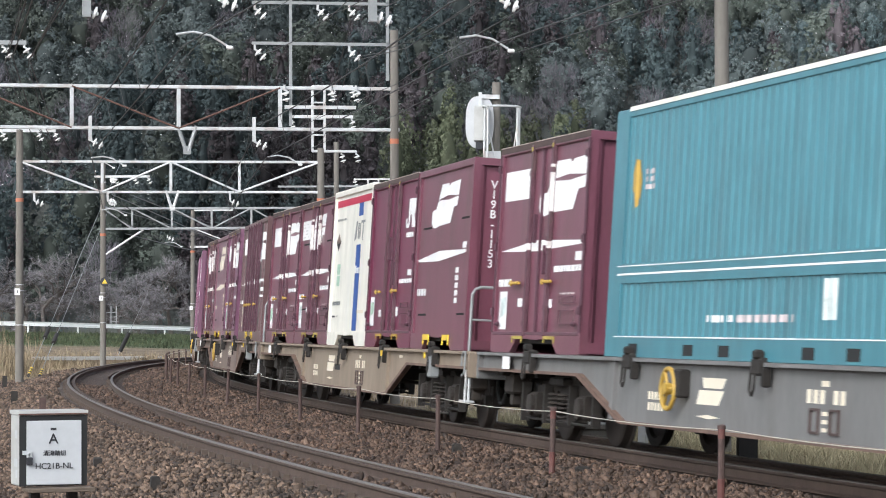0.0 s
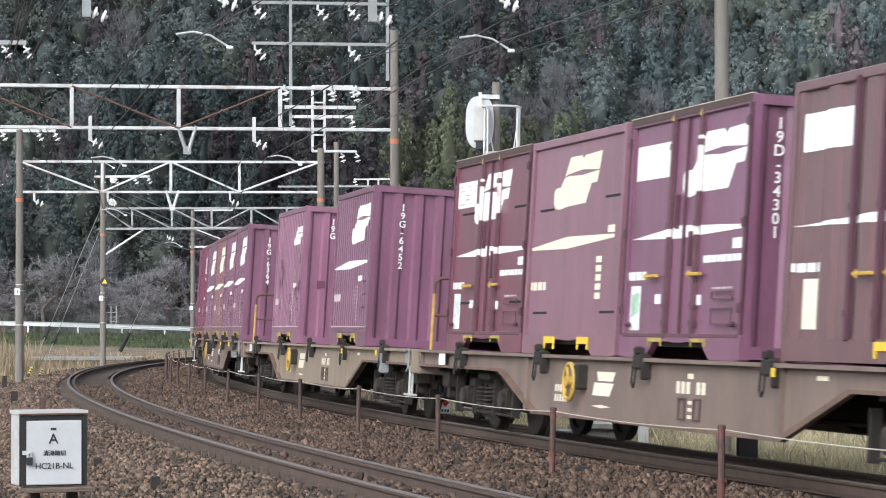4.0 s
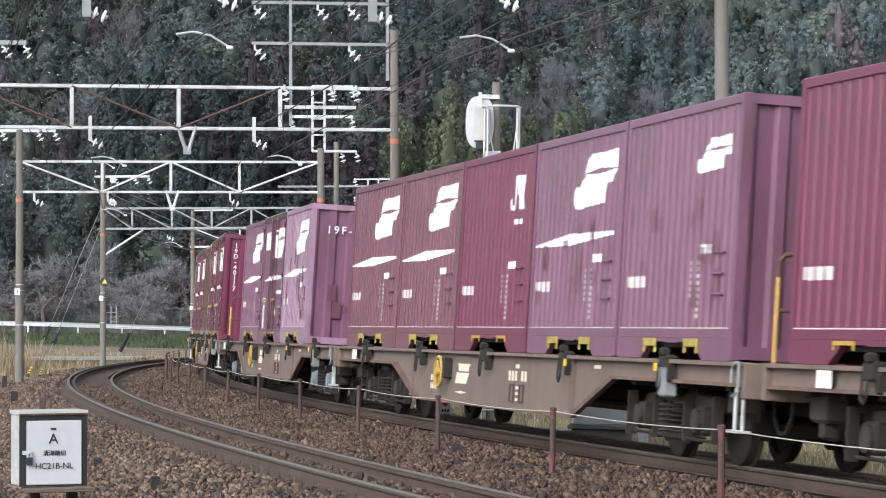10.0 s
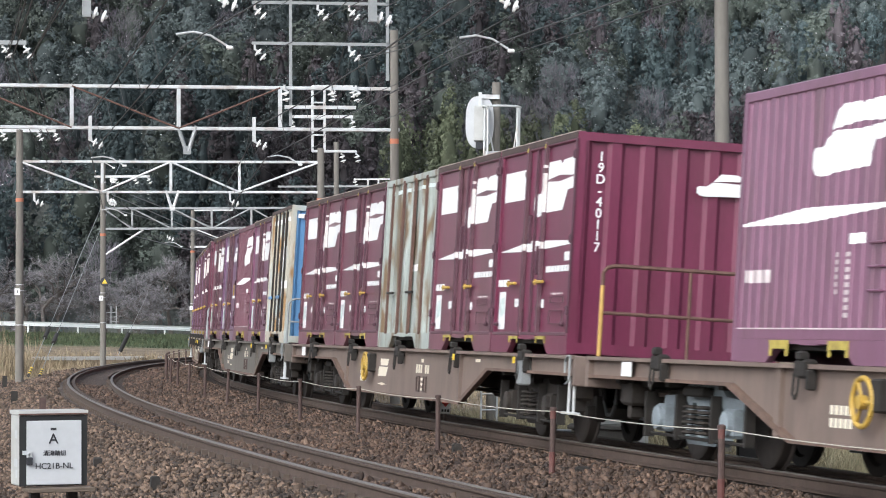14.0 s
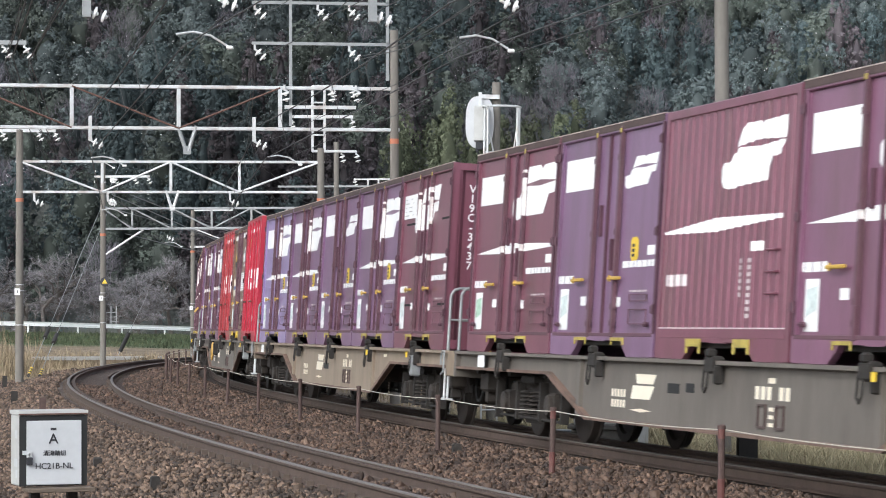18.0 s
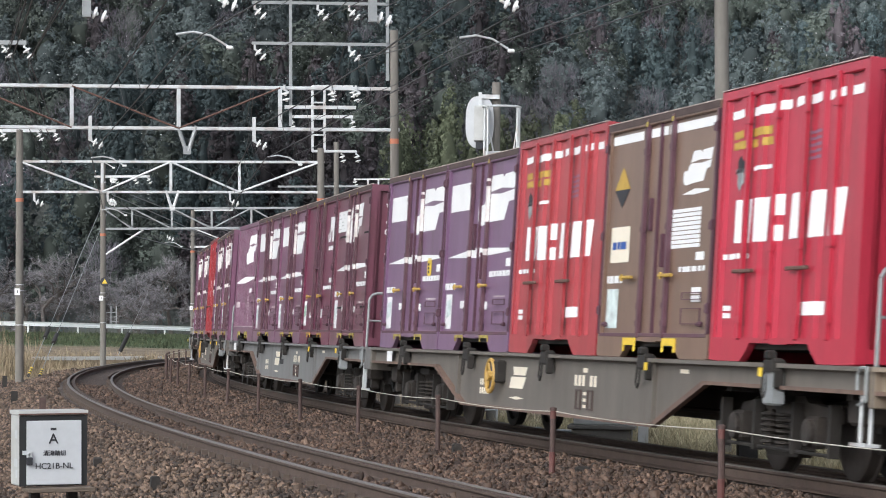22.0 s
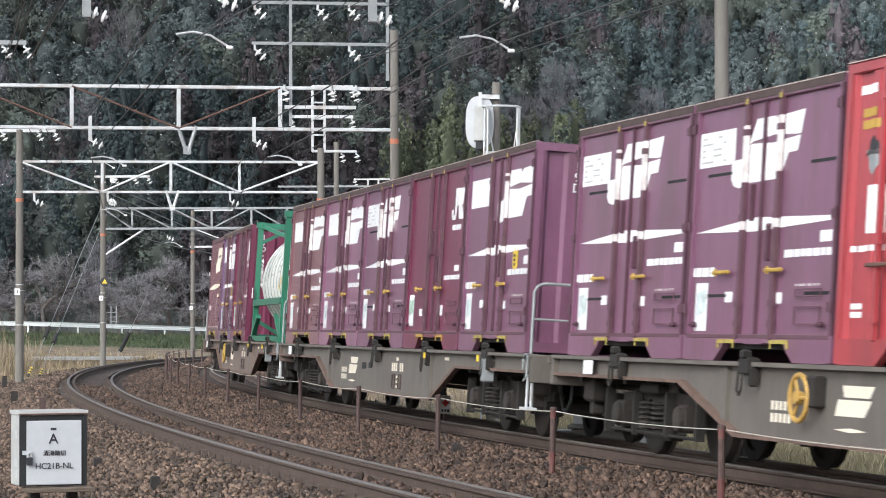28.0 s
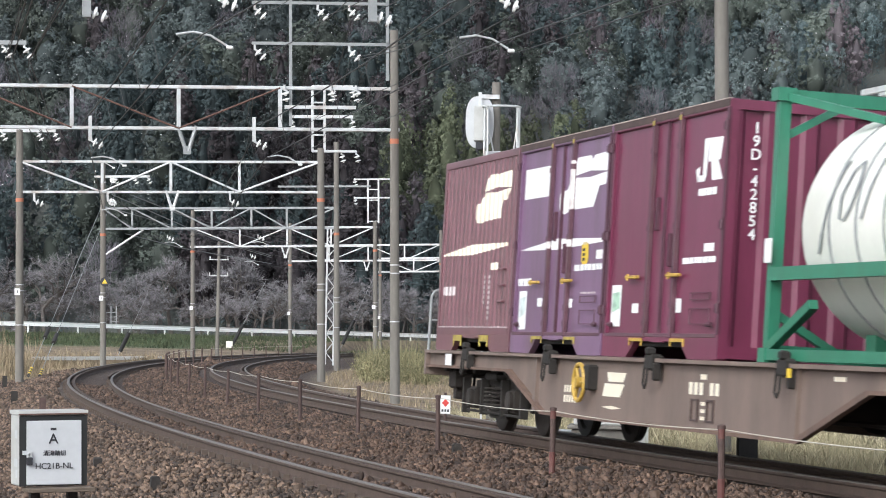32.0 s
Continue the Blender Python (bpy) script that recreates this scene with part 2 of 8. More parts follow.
BUSH = island_material("dry_bamboo_grass", (0.12, 0.112, 0.055), (0.27, 0.245, 0.14), sub=0.5)
WOODTWIGS = island_material("bare_wood_twigs", (0.095, 0.085, 0.098), (0.169, 0.153, 0.175), sub=0.05, swing=0.3)
TWIGS = island_material("bare_twigs", (0.14, 0.130, 0.136), (0.30, 0.285, 0.297), sub=0.1)
RUSSET = island_material("russet_foliage", (0.083, 0.072, 0.079), (0.122, 0.104, 0.111), sub=0.05, thin=0.3, swing=0.3)
BARK = material("grey_bark", (0.10, 0.088, 0.08), rough=0.9, var=0.3, scale=3)


def ground_material():
    """Ballast-coloured bed near the tracks, dry grass and soil further out: a function of place only."""
    m = bpy.data.materials.new("ground_soil")
    m.use_nodes = True
    nt = m.node_tree
    b = nt.nodes["Principled BSDF"]
    b.inputs["Roughness"].default_value = 0.95
    tex = nt.nodes.new("ShaderNodeTexCoord")
    cols = []
    for sc, c in ((14.0, ((0.014, 0.009, 0.007), (0.10, 0.068, 0.052))), (1.1, ((0.11, 0.085, 0.055), (0.27, 0.205, 0.14)))):
        n = nt.nodes.new("ShaderNodeTexNoise")
        n.inputs["Scale"].default_value, n.inputs["Detail"].default_value = sc, 8.0
        nt.links.new(tex.outputs["Object"], n.inputs["Vector"])
        r = nt.nodes.new("ShaderNodeValToRGB")
        r.color_ramp.elements[0].position, r.color_ramp.elements[1].position = 0.32, 0.68
        r.color_ramp.elements[0].color, r.color_ramp.elements[1].color = (*c[0], 1), (*c[1], 1)
        nt.links.new(n.outputs["Fac"], r.inputs["Fac"])
        cols.append(r)
    at = nt.nodes.new("ShaderNodeAttribute")
    at.attribute_name = "grassy"
    mc = nt.nodes.new("ShaderNodeMix")
    mc.data_type = "RGBA"
    nt.links.new(at.outputs["Fac"], mc.inputs[0])
    nt.links.new(cols[0].outputs[0], mc.inputs[6])
    nt.links.new(cols[1].outputs[0], mc.inputs[7])
    last = mc
    for word, c in (("green", (0.055, 0.085, 0.03)), ("wooded", (0.095, 0.10, 0.09))):
        at = nt.nodes.new("ShaderNodeAttribute")
        at.attribute_name = word
        mx = nt.nodes.new("ShaderNodeMix")
        mx.data_type = "RGBA"
        mx.inputs[7].default_value = (*c, 1)
        nt.links.new(at.outputs["Fac"], mx.inputs[0])
        nt.links.new(last.outputs[2], mx.inputs[6])
        last = mx
    nt.links.new(last.outputs[2], b.inputs["Base Color"])
    n = nt.nodes.new("ShaderNodeTexVoronoi")
    n.inputs["Scale"].default_value = 16.0
    nt.links.new(tex.outputs["Object"], n.inputs["Vector"])
    bp = nt.nodes.new("ShaderNodeBump")
    bp.inputs["Strength"].default_value, bp.inputs["Distance"].default_value = 0.7, 0.05
    nt.links.new(n.outputs["Distance"], bp.inputs["Height"])
    nt.links.new(bp.outputs[0], b.inputs["Normal"])
    return m


GROUND = ground_material()

# ---------------------------------------------------------------- mesh helpers
class Mesh:
    """Collects vertices and faces and becomes one mesh."""

    def __init__(self):
        self.v, self.f = [], []

    def add(self, verts, faces):
        o = len(self.v)
        self.v += [tuple(p) for p in verts]
        self.f += [tuple(i + o for i in f) for f in faces]
        return self

    def box(self, x0, x1, y0, y1, z0, z1, m=None, bevel=0.0):
        if bevel > 0:
            e = bevel
            pts = []
            for z, k in ((z0, e), (z0 + e, 0), (z1 - e, 0), (z1, e)):
                pts += [(x0 + k, y0 + k, z), (x1 - k, y0 + k, z), (x1 - k, y1 - k, z), (x0 + k, y1 - k, z)]
            fs = [(3, 2, 1, 0), (12, 13, 14, 15)]
            for r in range(3):
                for i in range(4):
                    j = (i + 1) % 4
                    fs.append((r * 4 + i, r * 4 + j, r * 4 + 4 + j, r * 4 + 4 + i))
        else:
            pts = [(x0, y0, z0), (x1, y0, z0), (x1, y1, z0), (x0, y1, z0), (x0, y0, z1), (x1, y0, z1), (x1, y1, z1), (x0, y1, z1)]
            fs = [(3, 2, 1, 0), (4, 5, 6, 7), (0, 1, 5, 4), (1, 2, 6, 5), (2, 3, 7, 6), (3, 0, 4, 7)]
        if m is not None:
            pts = [m @ Vector(p) for p in pts]
        return self.add(pts, fs)

    def tube(self, a, b, r, n=8, r2=None, caps=True):
        a, b = Vector(a), Vector(b)
        d = (b - a).normalized()
        u = d.orthogonal().normalized()
        w = d.cross(u)
        r2 = r if r2 is None else r2
        pts = [a + (u * math.cos(t) + w * math.sin(t)) * r for t in np.linspace(0, 2 * math.pi, n, endpoint=False)]
        pts += [b + (u * math.cos(t) + w * math.sin(t)) * r2 for t in np.linspace(0, 2 * math.pi, n, endpoint=False)]
        fs = [(i, (i + 1) % n, n + (i + 1) % n, n + i) for i in range(n)]
        if caps:
            fs += [tuple(range(n - 1, -1, -1)), tuple(range(n, 2 * n))]
        return self.add(pts, fs)

    def pipe(self, pts, r, n=6):
        for a, b in zip(pts[:-1], pts[1:]):
            self.tube(a, b, r, n)
        return self

    def prism(self, poly, y0, y1):
        """A polygon in x and z, drawn out from y0 to y1."""
        n = len(poly)
        pts = [(x, y0, z) for x, z in poly] + [(x, y1, z) for x, z in poly]
        fs = [tuple(range(n)), tuple(range(2 * n - 1, n - 1, -1))]
        fs += [(i, n + i, n + (i + 1) % n, (i + 1) % n) for i in range(n)]
        return self.add(pts, fs)

    def disc(self, c, axis, profile, n=24):
        """A turned body: profile rows (along axis, radius)."""
        c, axis = Vector(c), Vector(axis).normalized()
        u = axis.orthogonal().normalized()
        w = axis.cross(u)
        pts = []
        for h, r in profile:
            pts += [c + axis * h + (u * math.cos(t) + w * math.sin(t)) * max(r, 1e-4) for t in np.linspace(0, 2 * math.pi, n, endpoint=False)]
        fs = []
        for k in range(len(profile) - 1):
            fs += [(k * n + i, k * n + (i + 1) % n, (k + 1) * n + (i + 1) % n, (k + 1) * n + i) for i in range(n)]
        fs += [tuple(range(n - 1, -1, -1)), tuple(range((len(profile) - 1) * n, len(profile) * n))]
        return self.add(pts, fs)

    def data(self, name, mat, smooth=False):
        me = bpy.data.meshes.new(name)
        me.from_pydata(self.v, [], self.f)
        me.materials.append(mat)
        bm = bmesh.new()
        bm.from_mesh(me)
        if len(self.f) < 30000:
            bmesh.ops.recalc_face_normals(bm, faces=bm.faces)
        bm.to_mesh(me)
        bm.free()
        if smooth:
            me.polygons.foreach_set("use_smooth", [True] * len(me.polygons))
            me.set_sharp_from_angle(angle=radians(35))
        return me


def part(name, mesh, mat, parent=None, label="", smooth=False):
    """One mesh object, under a thing or a part. mesh: a Mesh or mesh data already made."""
    ob = new(name, mesh.data(name, mat, smooth) if isinstance(mesh, Mesh) else mesh)
    if parent is not None:
        ob.parent = parent
    return tagged(ob, label) if label else ob


def soup(name, verts, tris, mat, normals=None, tone=None):
    """A large mesh of loose triangles."""
    me = bpy.data.meshes.new(name)
    verts, tris = np.asarray(verts, np.float32), np.asarray(tris, np.int32)
    me.vertices.add(len(verts))
    me.vertices.foreach_set("co", verts.ravel())
    me.loops.add(len(tris) * 3)
    me.loops.foreach_set("vertex_index", tris.ravel())
    me.polygons.add(len(tris))
    me.polygons.foreach_set("loop_start", np.arange(0, len(tris) * 3, 3, dtype=np.int32))
    me.update(calc_edges=True)
    me.materials.append(mat)
    if normals is not None:
        me.attributes.new("custom_normal", "FLOAT_VECTOR", "POINT").data.foreach_set("vector", np.asarray(normals, np.float32).ravel())
    if tone is not None:
        me.attributes.new("tone", "FLOAT", "POINT").data.foreach_set("value", np.asarray(tone, np.float32))
    return new(name, me)


# ---------------------------------------------------------------- the line of the two tracks
RADIUS, HEAD0, X0, Y0 = 388.8, -1.28959, 6.979, 14.138
CANT = 2.55
NEAR_LAT, NEAR_Z = 4.105, -0.094
CX, CY = X0 - RADIUS * math.sin(HEAD0), Y0 + RADIUS * math.cos(HEAD0)


def heading(s):
    return HEAD0 + s / RADIUS


def on_line(s, lat=0.0, z=0.0):
    """A place by its way along the far track and its distance outwards from that track's middle."""
    h = heading(s)
    return Vector((CX + (RADIUS + lat) * math.sin(h), CY - (RADIUS + lat) * math.cos(h), z))


def line_pose(s, lat=0.0, z=0.0, canted=False):
    p = on_line(s, lat, z)
    return pose(p.x, p.y, p.z, -CANT if canted else 0, 0, math.degrees(heading(s)))


def wagon_pose(s):
    """A wagon rides on two bogies 13.9 m apart."""
    a, b = on_line(s - 6.95), on_line(s + 6.95)
    c = (a + b) / 2
    return pose(c.x, c.y, c.z, -CANT, 0, math.degrees(math.atan2(b.y - a.y, b.x - a.x)))

# ---------------------------------------------------------------- ground: one sheet from the tracks to the horizon
def bed_height(lat):
    """The cross-section of the ground, outwards from the middle of the far track."""
    rows = ((-388, -1.0), (-60, -1.0), (-14, -0.75), (-5.0, -0.6), (-2.6, -0.55), (-1.75, -0.26), (-0.9, -0.22), (0.9, -0.13), (1.35, -0.11), (2.0, -0.17),
            (2.7, -0.24), (3.2, -0.29), (5.0, -0.22), (5.6, -0.22), (6.7, -0.62), (8.0, -0.66), (12, -0.62), (30, -0.6), (3000, -0.6))
    return float(np.interp(lat, [r[0] for r in rows], [r[1] for r in rows]))


def hill_height(x, y):
    """The wooded hillside behind the road."""
    edge = 268 + 0.10 * x
    d = y - edge
    if d <= 0:
        return 0.0
    h = 0.44 * d
    # out of view on the left the hill is lowered so containers reflect sky
    sky_gap = max(0.0, min(1.0, (-x / y - 0.30) / 0.25)) if y > 0 else 0.0
    h *= 1 - 0.93 * sky_gap
    h += 5.0 * noise.noise((x * 0.012, y * 0.012, 1.7)) * min(d / 60, 1)
    return min(max(h, 0.0), 150.0)


def build_ground():
    lats = sorted(set(range(-300, -50, 10)) | set(range(30, 250, 14)) | {-388, -45, -35, -28, -22, -18, -14, -10, -7, -5, -3.6, -2.6, -1.75, -0.9, 0.0, 0.9, 1.35, 2.0, 2.7, 3.2,
                   4.1, 5.0, 5.6, 6.1, 6.7, 8, 10, 12, 15, 20, 25, 320, 420, 560, 760, 1000, 1400, 2000, 3000})
    ss = list(np.linspace(-1221.4, -420, 90, endpoint=False)) + list(np.linspace(-420, 40, 184, endpoint=False)) + list(np.linspace(40, 1221.4, 90, endpoint=False))
    verts, grass, wood, green = [], [], [], []
    for s in ss:
        for lat in lats:
            p = on_line(s, lat)
            z = bed_height(lat)
            if abs(lat) > 7:
                bank = max(0.0, min(1.0, (p.y - 178 - 0.12 * p.x) / 22.0)) if p.y > 100 else 0.0
                z += 1.35 * bank * (1 if lat > 7 or lat < -60 else max(0.0, (-lat - 7) / 60.0))
                if p.y > 240:
                    z += hill_height(p.x, p.y)
            z += 0.05 * noise.noise((p.x * 0.4, p.y * 0.4, 0.0)) * (1 if abs(lat - 2) > 4 else 0.35)
            verts.append((p.x, p.y, z))
            wood.append(1.0 if p.y > 240 + 0.10 * p.x and p.y > 0 else 0.0)
            green.append(1.0 if 186 < p.y < 216 and p.x < 8 and lat > 14 else 0.0)
            grass.append(1.0 if lat < -3.2 or lat > 14 or (lat > 7.2 and s < -40) else 0.0)
    nl = len(lats)
    faces = []
    for i in range(len(ss)):
        j = (i + 1) % len(ss)
        for k in range(nl - 1):
            faces.append((i * nl + k, i * nl + k + 1, j * nl + k + 1, j * nl + k))
    me = bpy.data.meshes.new("ground")
    me.from_pydata(verts, [], faces)
    me.materials.append(GROUND)
    me.attributes.new("grassy", "FLOAT", "POINT").data.foreach_set("value", grass)
    me.attributes.new("wooded", "FLOAT", "POINT").data.foreach_set("value", wood)
    me.attributes.new("green", "FLOAT", "POINT").data.foreach_set("value", green)
    me.polygons.foreach_set("use_smooth", [True] * len(faces))
    return tagged(new("ground", me), "brown ballast bed with dry grass and soil beyond it", "ground", kind="structure")


ground = build_ground()


def ground_z(x, y):
    """Height of the ground sheet at a plan place."""
    r = math.hypot(x - CX, y - CY)
    lat = r - RADIUS
    z = bed_height(lat)
    if abs(lat) > 7:
        bank = max(0.0, min(1.0, (y - 178 - 0.12 * x) / 22.0)) if y > 100 else 0.0
        z += 1.35 * bank * (1 if lat > 7 or lat < -60 else max(0.0, (-lat - 7) / 60.0))
        if y > 240:
            z += hill_height(x, y)
    return z


# ---------------------------------------------------------------- rails and sleepers
def sweep(profile, s0, s1, lat0, z0, step=1.5, canted=True):
    """A section (outwards, up) drawn along the track, tilted by the cant about the track's middle lat0."""
    m = Mesh()
    n = len(profile)
    ss = np.linspace(s0, s1, max(2, int((s1 - s0) / step) + 1))
    t = radians(CANT) if canted else 0.0
    for s in ss:
        for u, w in profile:
            m.v.append(tuple(on_line(s, lat0 + u * math.cos(t) - w * math.sin(t), z0 + u * math.sin(t) + w * math.cos(t))))
    for i in range(len(ss) - 1):
        for k in range(n):
            m.f.append((i * n + k, i * n + (k + 1) % n, (i + 1) * n + (k + 1) % n, (i + 1) * n + k))
    m.f += [tuple(range(n)), tuple(range(len(m.v) - 1, len(m.v) - n - 1, -1))]
    return m


def rail_profile(c):
    return [(c - 0.064, -0.153), (c + 0.064, -0.153), (c + 0.064, -0.142), (c + 0.012, -0.122), (c + 0.009, -0.052), (c + 0.031, -0.036), (c + 0.0325, -0.014),
            (c - 0.0325, -0.014), (c - 0.031, -0.036), (c - 0.009, -0.052), (c - 0.012, -0.122), (c - 0.064, -0.142)]


def head_profile(c):
    return [(c - 0.0325, -0.014), (c + 0.0325, -0.014), (c + 0.031, -0.004), (c + 0.022, 0.0), (c - 0.022, 0.0), (c - 0.031, -0.004)]


for track, lat0, z0 in (("near", NEAR_LAT, NEAR_Z), ("far", 0.0, 0.0)):
    for side, c in (("outer", 0.566), ("inner", -0.566)):
        rail = part("rail", sweep(rail_profile(c), -330, 30, lat0, z0), RAIL_RUST, None)
        tagged(rail, "worn steel rail with rusty brown web on clips", "rail", "rails of the double track", "structure")
        part("rail_head", sweep(head_profile(c), -330, 30, lat0, z0), RAIL_HEAD, rail, "bright worn running surface")

# guard rails inside the inner rails
for lat0, z0, s0, s1 in ((NEAR_LAT, NEAR_Z, -150, -68), (NEAR_LAT, NEAR_Z, -36, 30), (0.0, 0.0, -150, 30)):
    c = -0.566 + 0.135
    g = part("guard_rail", sweep(rail_profile(c), s0, s1, lat0, z0), RAIL_RUST, None)
    tagged(g, "rusty brown guard rail lying inside the inner running rail", "rail", "guard rails", "structure")
g = part("guard_rail", sweep(rail_profile(0.566 - 0.135), -150, 30, NEAR_LAT, NEAR_Z - 0.01), RAIL_RUST, None)
tagged(g, "rusty brown guard rail lying inside the outer running rail", "rail", "guard rails", "structure")

# ---------------------------------------------------------------- the train: wagons
def decal(poly, depth, mat, name, parent, cuts=(), label=""):
    """A flat painted shape on the side that faces outwards; poly is convex, in x and z; depth(x) is the side's y."""
    xs = sorted({p[0] for p in poly} | {c for c in cuts if min(p[0] for p in poly) < c < max(p[0] for p in poly)})
    rows = []
    for x in xs:
        zs = []
        for (xa, za), (xb, zb) in zip(poly, poly[1:] + poly[:1]):
            if min(xa, xb) - 1e-9 <= x <= max(xa, xb) + 1e-9:
                if abs(xb - xa) < 1e-9:
                    zs += [za, zb]
                else:
                    zs.append(za + (zb - za) * (x - xa) / (xb - xa))
        rows.append((x, min(zs), max(zs)))
    m = Mesh()
    for x, a, b in rows:
        yd = depth(x) - 0.005
        m.v += [(x, yd, a), (x, yd, b)]
    m.f = [(2 * i, 2 * i + 2, 2 * i + 3, 2 * i + 1) for i in range(len(rows) - 1)]
    return m


def flat(y):
    return lambda x: y

PITCH = 19.9
BOXLEN, BOXW, BOXH, FLOOR = 3.66, 2.45, 2.5, 1.0
SLOT = 3.72
CACHE = {}


def shared(key, make):
    if key not in CACHE:
        CACHE[key] = make()
    return CACHE[key]


def wheelset_meshes():
    wheel = Mesh()
    wheel.disc((0, 0, 0), (0, 1, 0), [(-0.065, 0.33), (-0.062, 0.395), (-0.055, 0.405), (0.03, 0.41), (0.05, 0.438), (0.065, 0.43), (0.065, 0.33), (0.03, 0.30),
                                      (0.02, 0.13), (0.08, 0.11), (0.08, 0.0)], 24)
    wheel.disc((0, 0, 0), (0, 1, 0), [(-0.064, 0.0), (-0.10, 0.0), (-0.10, 0.11), (-0.03, 0.13), (-0.02, 0.30), (-0.064, 0.33)], 28)
    axle = Mesh().tube((0, -0.62, 0), (0, 0.62, 0), 0.075, 12)
    return wheel.data("wheel", WHEEL_STEEL, True), axle.data("axle", WHEEL_STEEL, True)


def bogie_parts(w, x, mat, tag):
    """One bogie under the wagon w, at x: side frames, springs, boxes, brake gear, wheelsets."""
    def frame_mesh():
        m = Mesh()
        for sgn in (-1, 1):
            y0, y1 = (0.80 * sgn, 0.94 * sgn)
            lo, hi = min(y0, y1), max(y0, y1)
            m.prism([(-1.14, 0.50), (-1.12, 0.63), (-0.60, 0.66), (-0.44, 0.76), (0.44, 0.76), (0.60, 0.66), (1.12, 0.63), (1.14, 0.50), (0.62, 0.50), (0.46, 0.58), (-0.46, 0.58), (-0.62, 0.50)], lo, hi)
            m.prism([(-0.50, 0.24), (-0.42, 0.30), (0.42, 0.30), (0.50, 0.24), (0.38, 0.17), (-0.38, 0.17)], lo, hi)
            for px in (-0.46, 0.34):
                m.box(px, px + 0.12, lo + 0.01, hi - 0.01, 0.26, 0.60)
        m.box(-0.20, 0.20, -0.94, 0.94, 0.46, 0.74)
        return m.data("bogie_frame", mat, False)

    frame_ob = part("bogie_frame", shared("bf" + tag, frame_mesh), mat, w)
    frame_ob.location = (x, 0, 0)
    for sgn in (-1, 1):
        def spring():
            m = Mesh()
            for k in range(6):
                m.disc((0, 0, 0.27 + k * 0.05), (0, 0, 1), [(0, 0.06), (0.012, 0.085), (0.024, 0.085), (0.036, 0.06)], 10)
            return m.data("coil_spring", BOGIE, True)
        for dx in (-0.19, 0.19):
            part("coil_spring", shared("spring", spring), BOGIE, frame_ob).location = (dx, 1.0 * sgn, 0)
        for dx in (-0.95, 0.95):
            def axlebox():
                m = Mesh().box(-0.15, 0.15, -0.06, 0.06, 0.27, 0.55, bevel=0.03)
                m.disc((0, -0.055, 0.405), (0, -1, 0), [(0, 0.12), (0.05, 0.12), (0.06, 0.09), (0.06, 0.0)], 14)
                m.disc((0, 0.055, 0.405), (0, 1, 0), [(0, 0.12), (0.05, 0.12), (0.06, 0.09), (0.06, 0.0)], 14)
                return m.data("axle_box", mat, False)
            a = part("axle_box", shared("ab" + tag, axlebox), mat, frame_ob)
            a.location = (dx, 0.985 * sgn, 0)
        def hanger():
            m = Mesh().tube((-1.3, 0, 0.24), (1.3, 0, 0.22), 0.018, 6)
            for px in (-1.42, 1.36, -0.52, 0.46):
                m.box(px, px + 0.06, -0.05, 0.05, 0.20, 0.66)
            m.box(-0.28, 0.28, -0.06, 0.05, 0.64, 0.74, bevel=0.02)
            return m.data("brake_rigging", STEEL)
        b = part("brake_rigging", shared("hanger", hanger), STEEL, frame_ob)
        b.location = (0, 1.0 * sgn, 0)
    def cross_gear():
        m = Mesh()
        for dx in (-1.48, -0.42, 0.42, 1.48):
            m.box(dx - 0.05, dx + 0.05, -0.72, 0.72, 0.30, 0.44, bevel=0.015)
            for sy in (-1, 1):
                m.box(dx - 0.07, dx + 0.07, sy * 0.566 - 0.06, sy * 0.566 + 0.06, 0.26, 0.56, bevel=0.02)
        for sy in (-0.3, 0.3):
            m.tube((-1.48, sy, 0.40), (1.48, sy, 0.40), 0.03, 6)
        return m.data("brake_beam", STEEL)
    part("brake_beam", shared("crossgear", cross_gear), STEEL, frame_ob, "dark brake beams and shoes")
    def bolster():
        m = Mesh().box(-0.26, 0.26, -0.78, 0.78, 0.60, 0.90, bevel=0.03)
        m.disc((0, 0, 0.74), (0, 0, 1), [(0, 0.36), (0.16, 0.36), (0.16, 0.2)], 18)
        return m.data("bolster", STEEL)
    part("bolster", shared("bolster", bolster), STEEL, frame_ob)
    wheel, axle = shared("wheelset", wheelset_meshes)
    for dx in (-0.95, 0.95):
        ws = part("wheelset", axle, WHEEL_STEEL, w, "dark steel axle with two wheels")
        ws.location = (x + dx, 0, 0.405)
        WHEELS.append((w, ws))
        for sgn in (-1, 1):
            k = part("wheel", wheel, WHEEL_STEEL, ws)
            k.matrix_basis = pose(0, 0.566 * sgn, 0, 0, 0, 0 if sgn < 0 else 180)


WHEELS = []


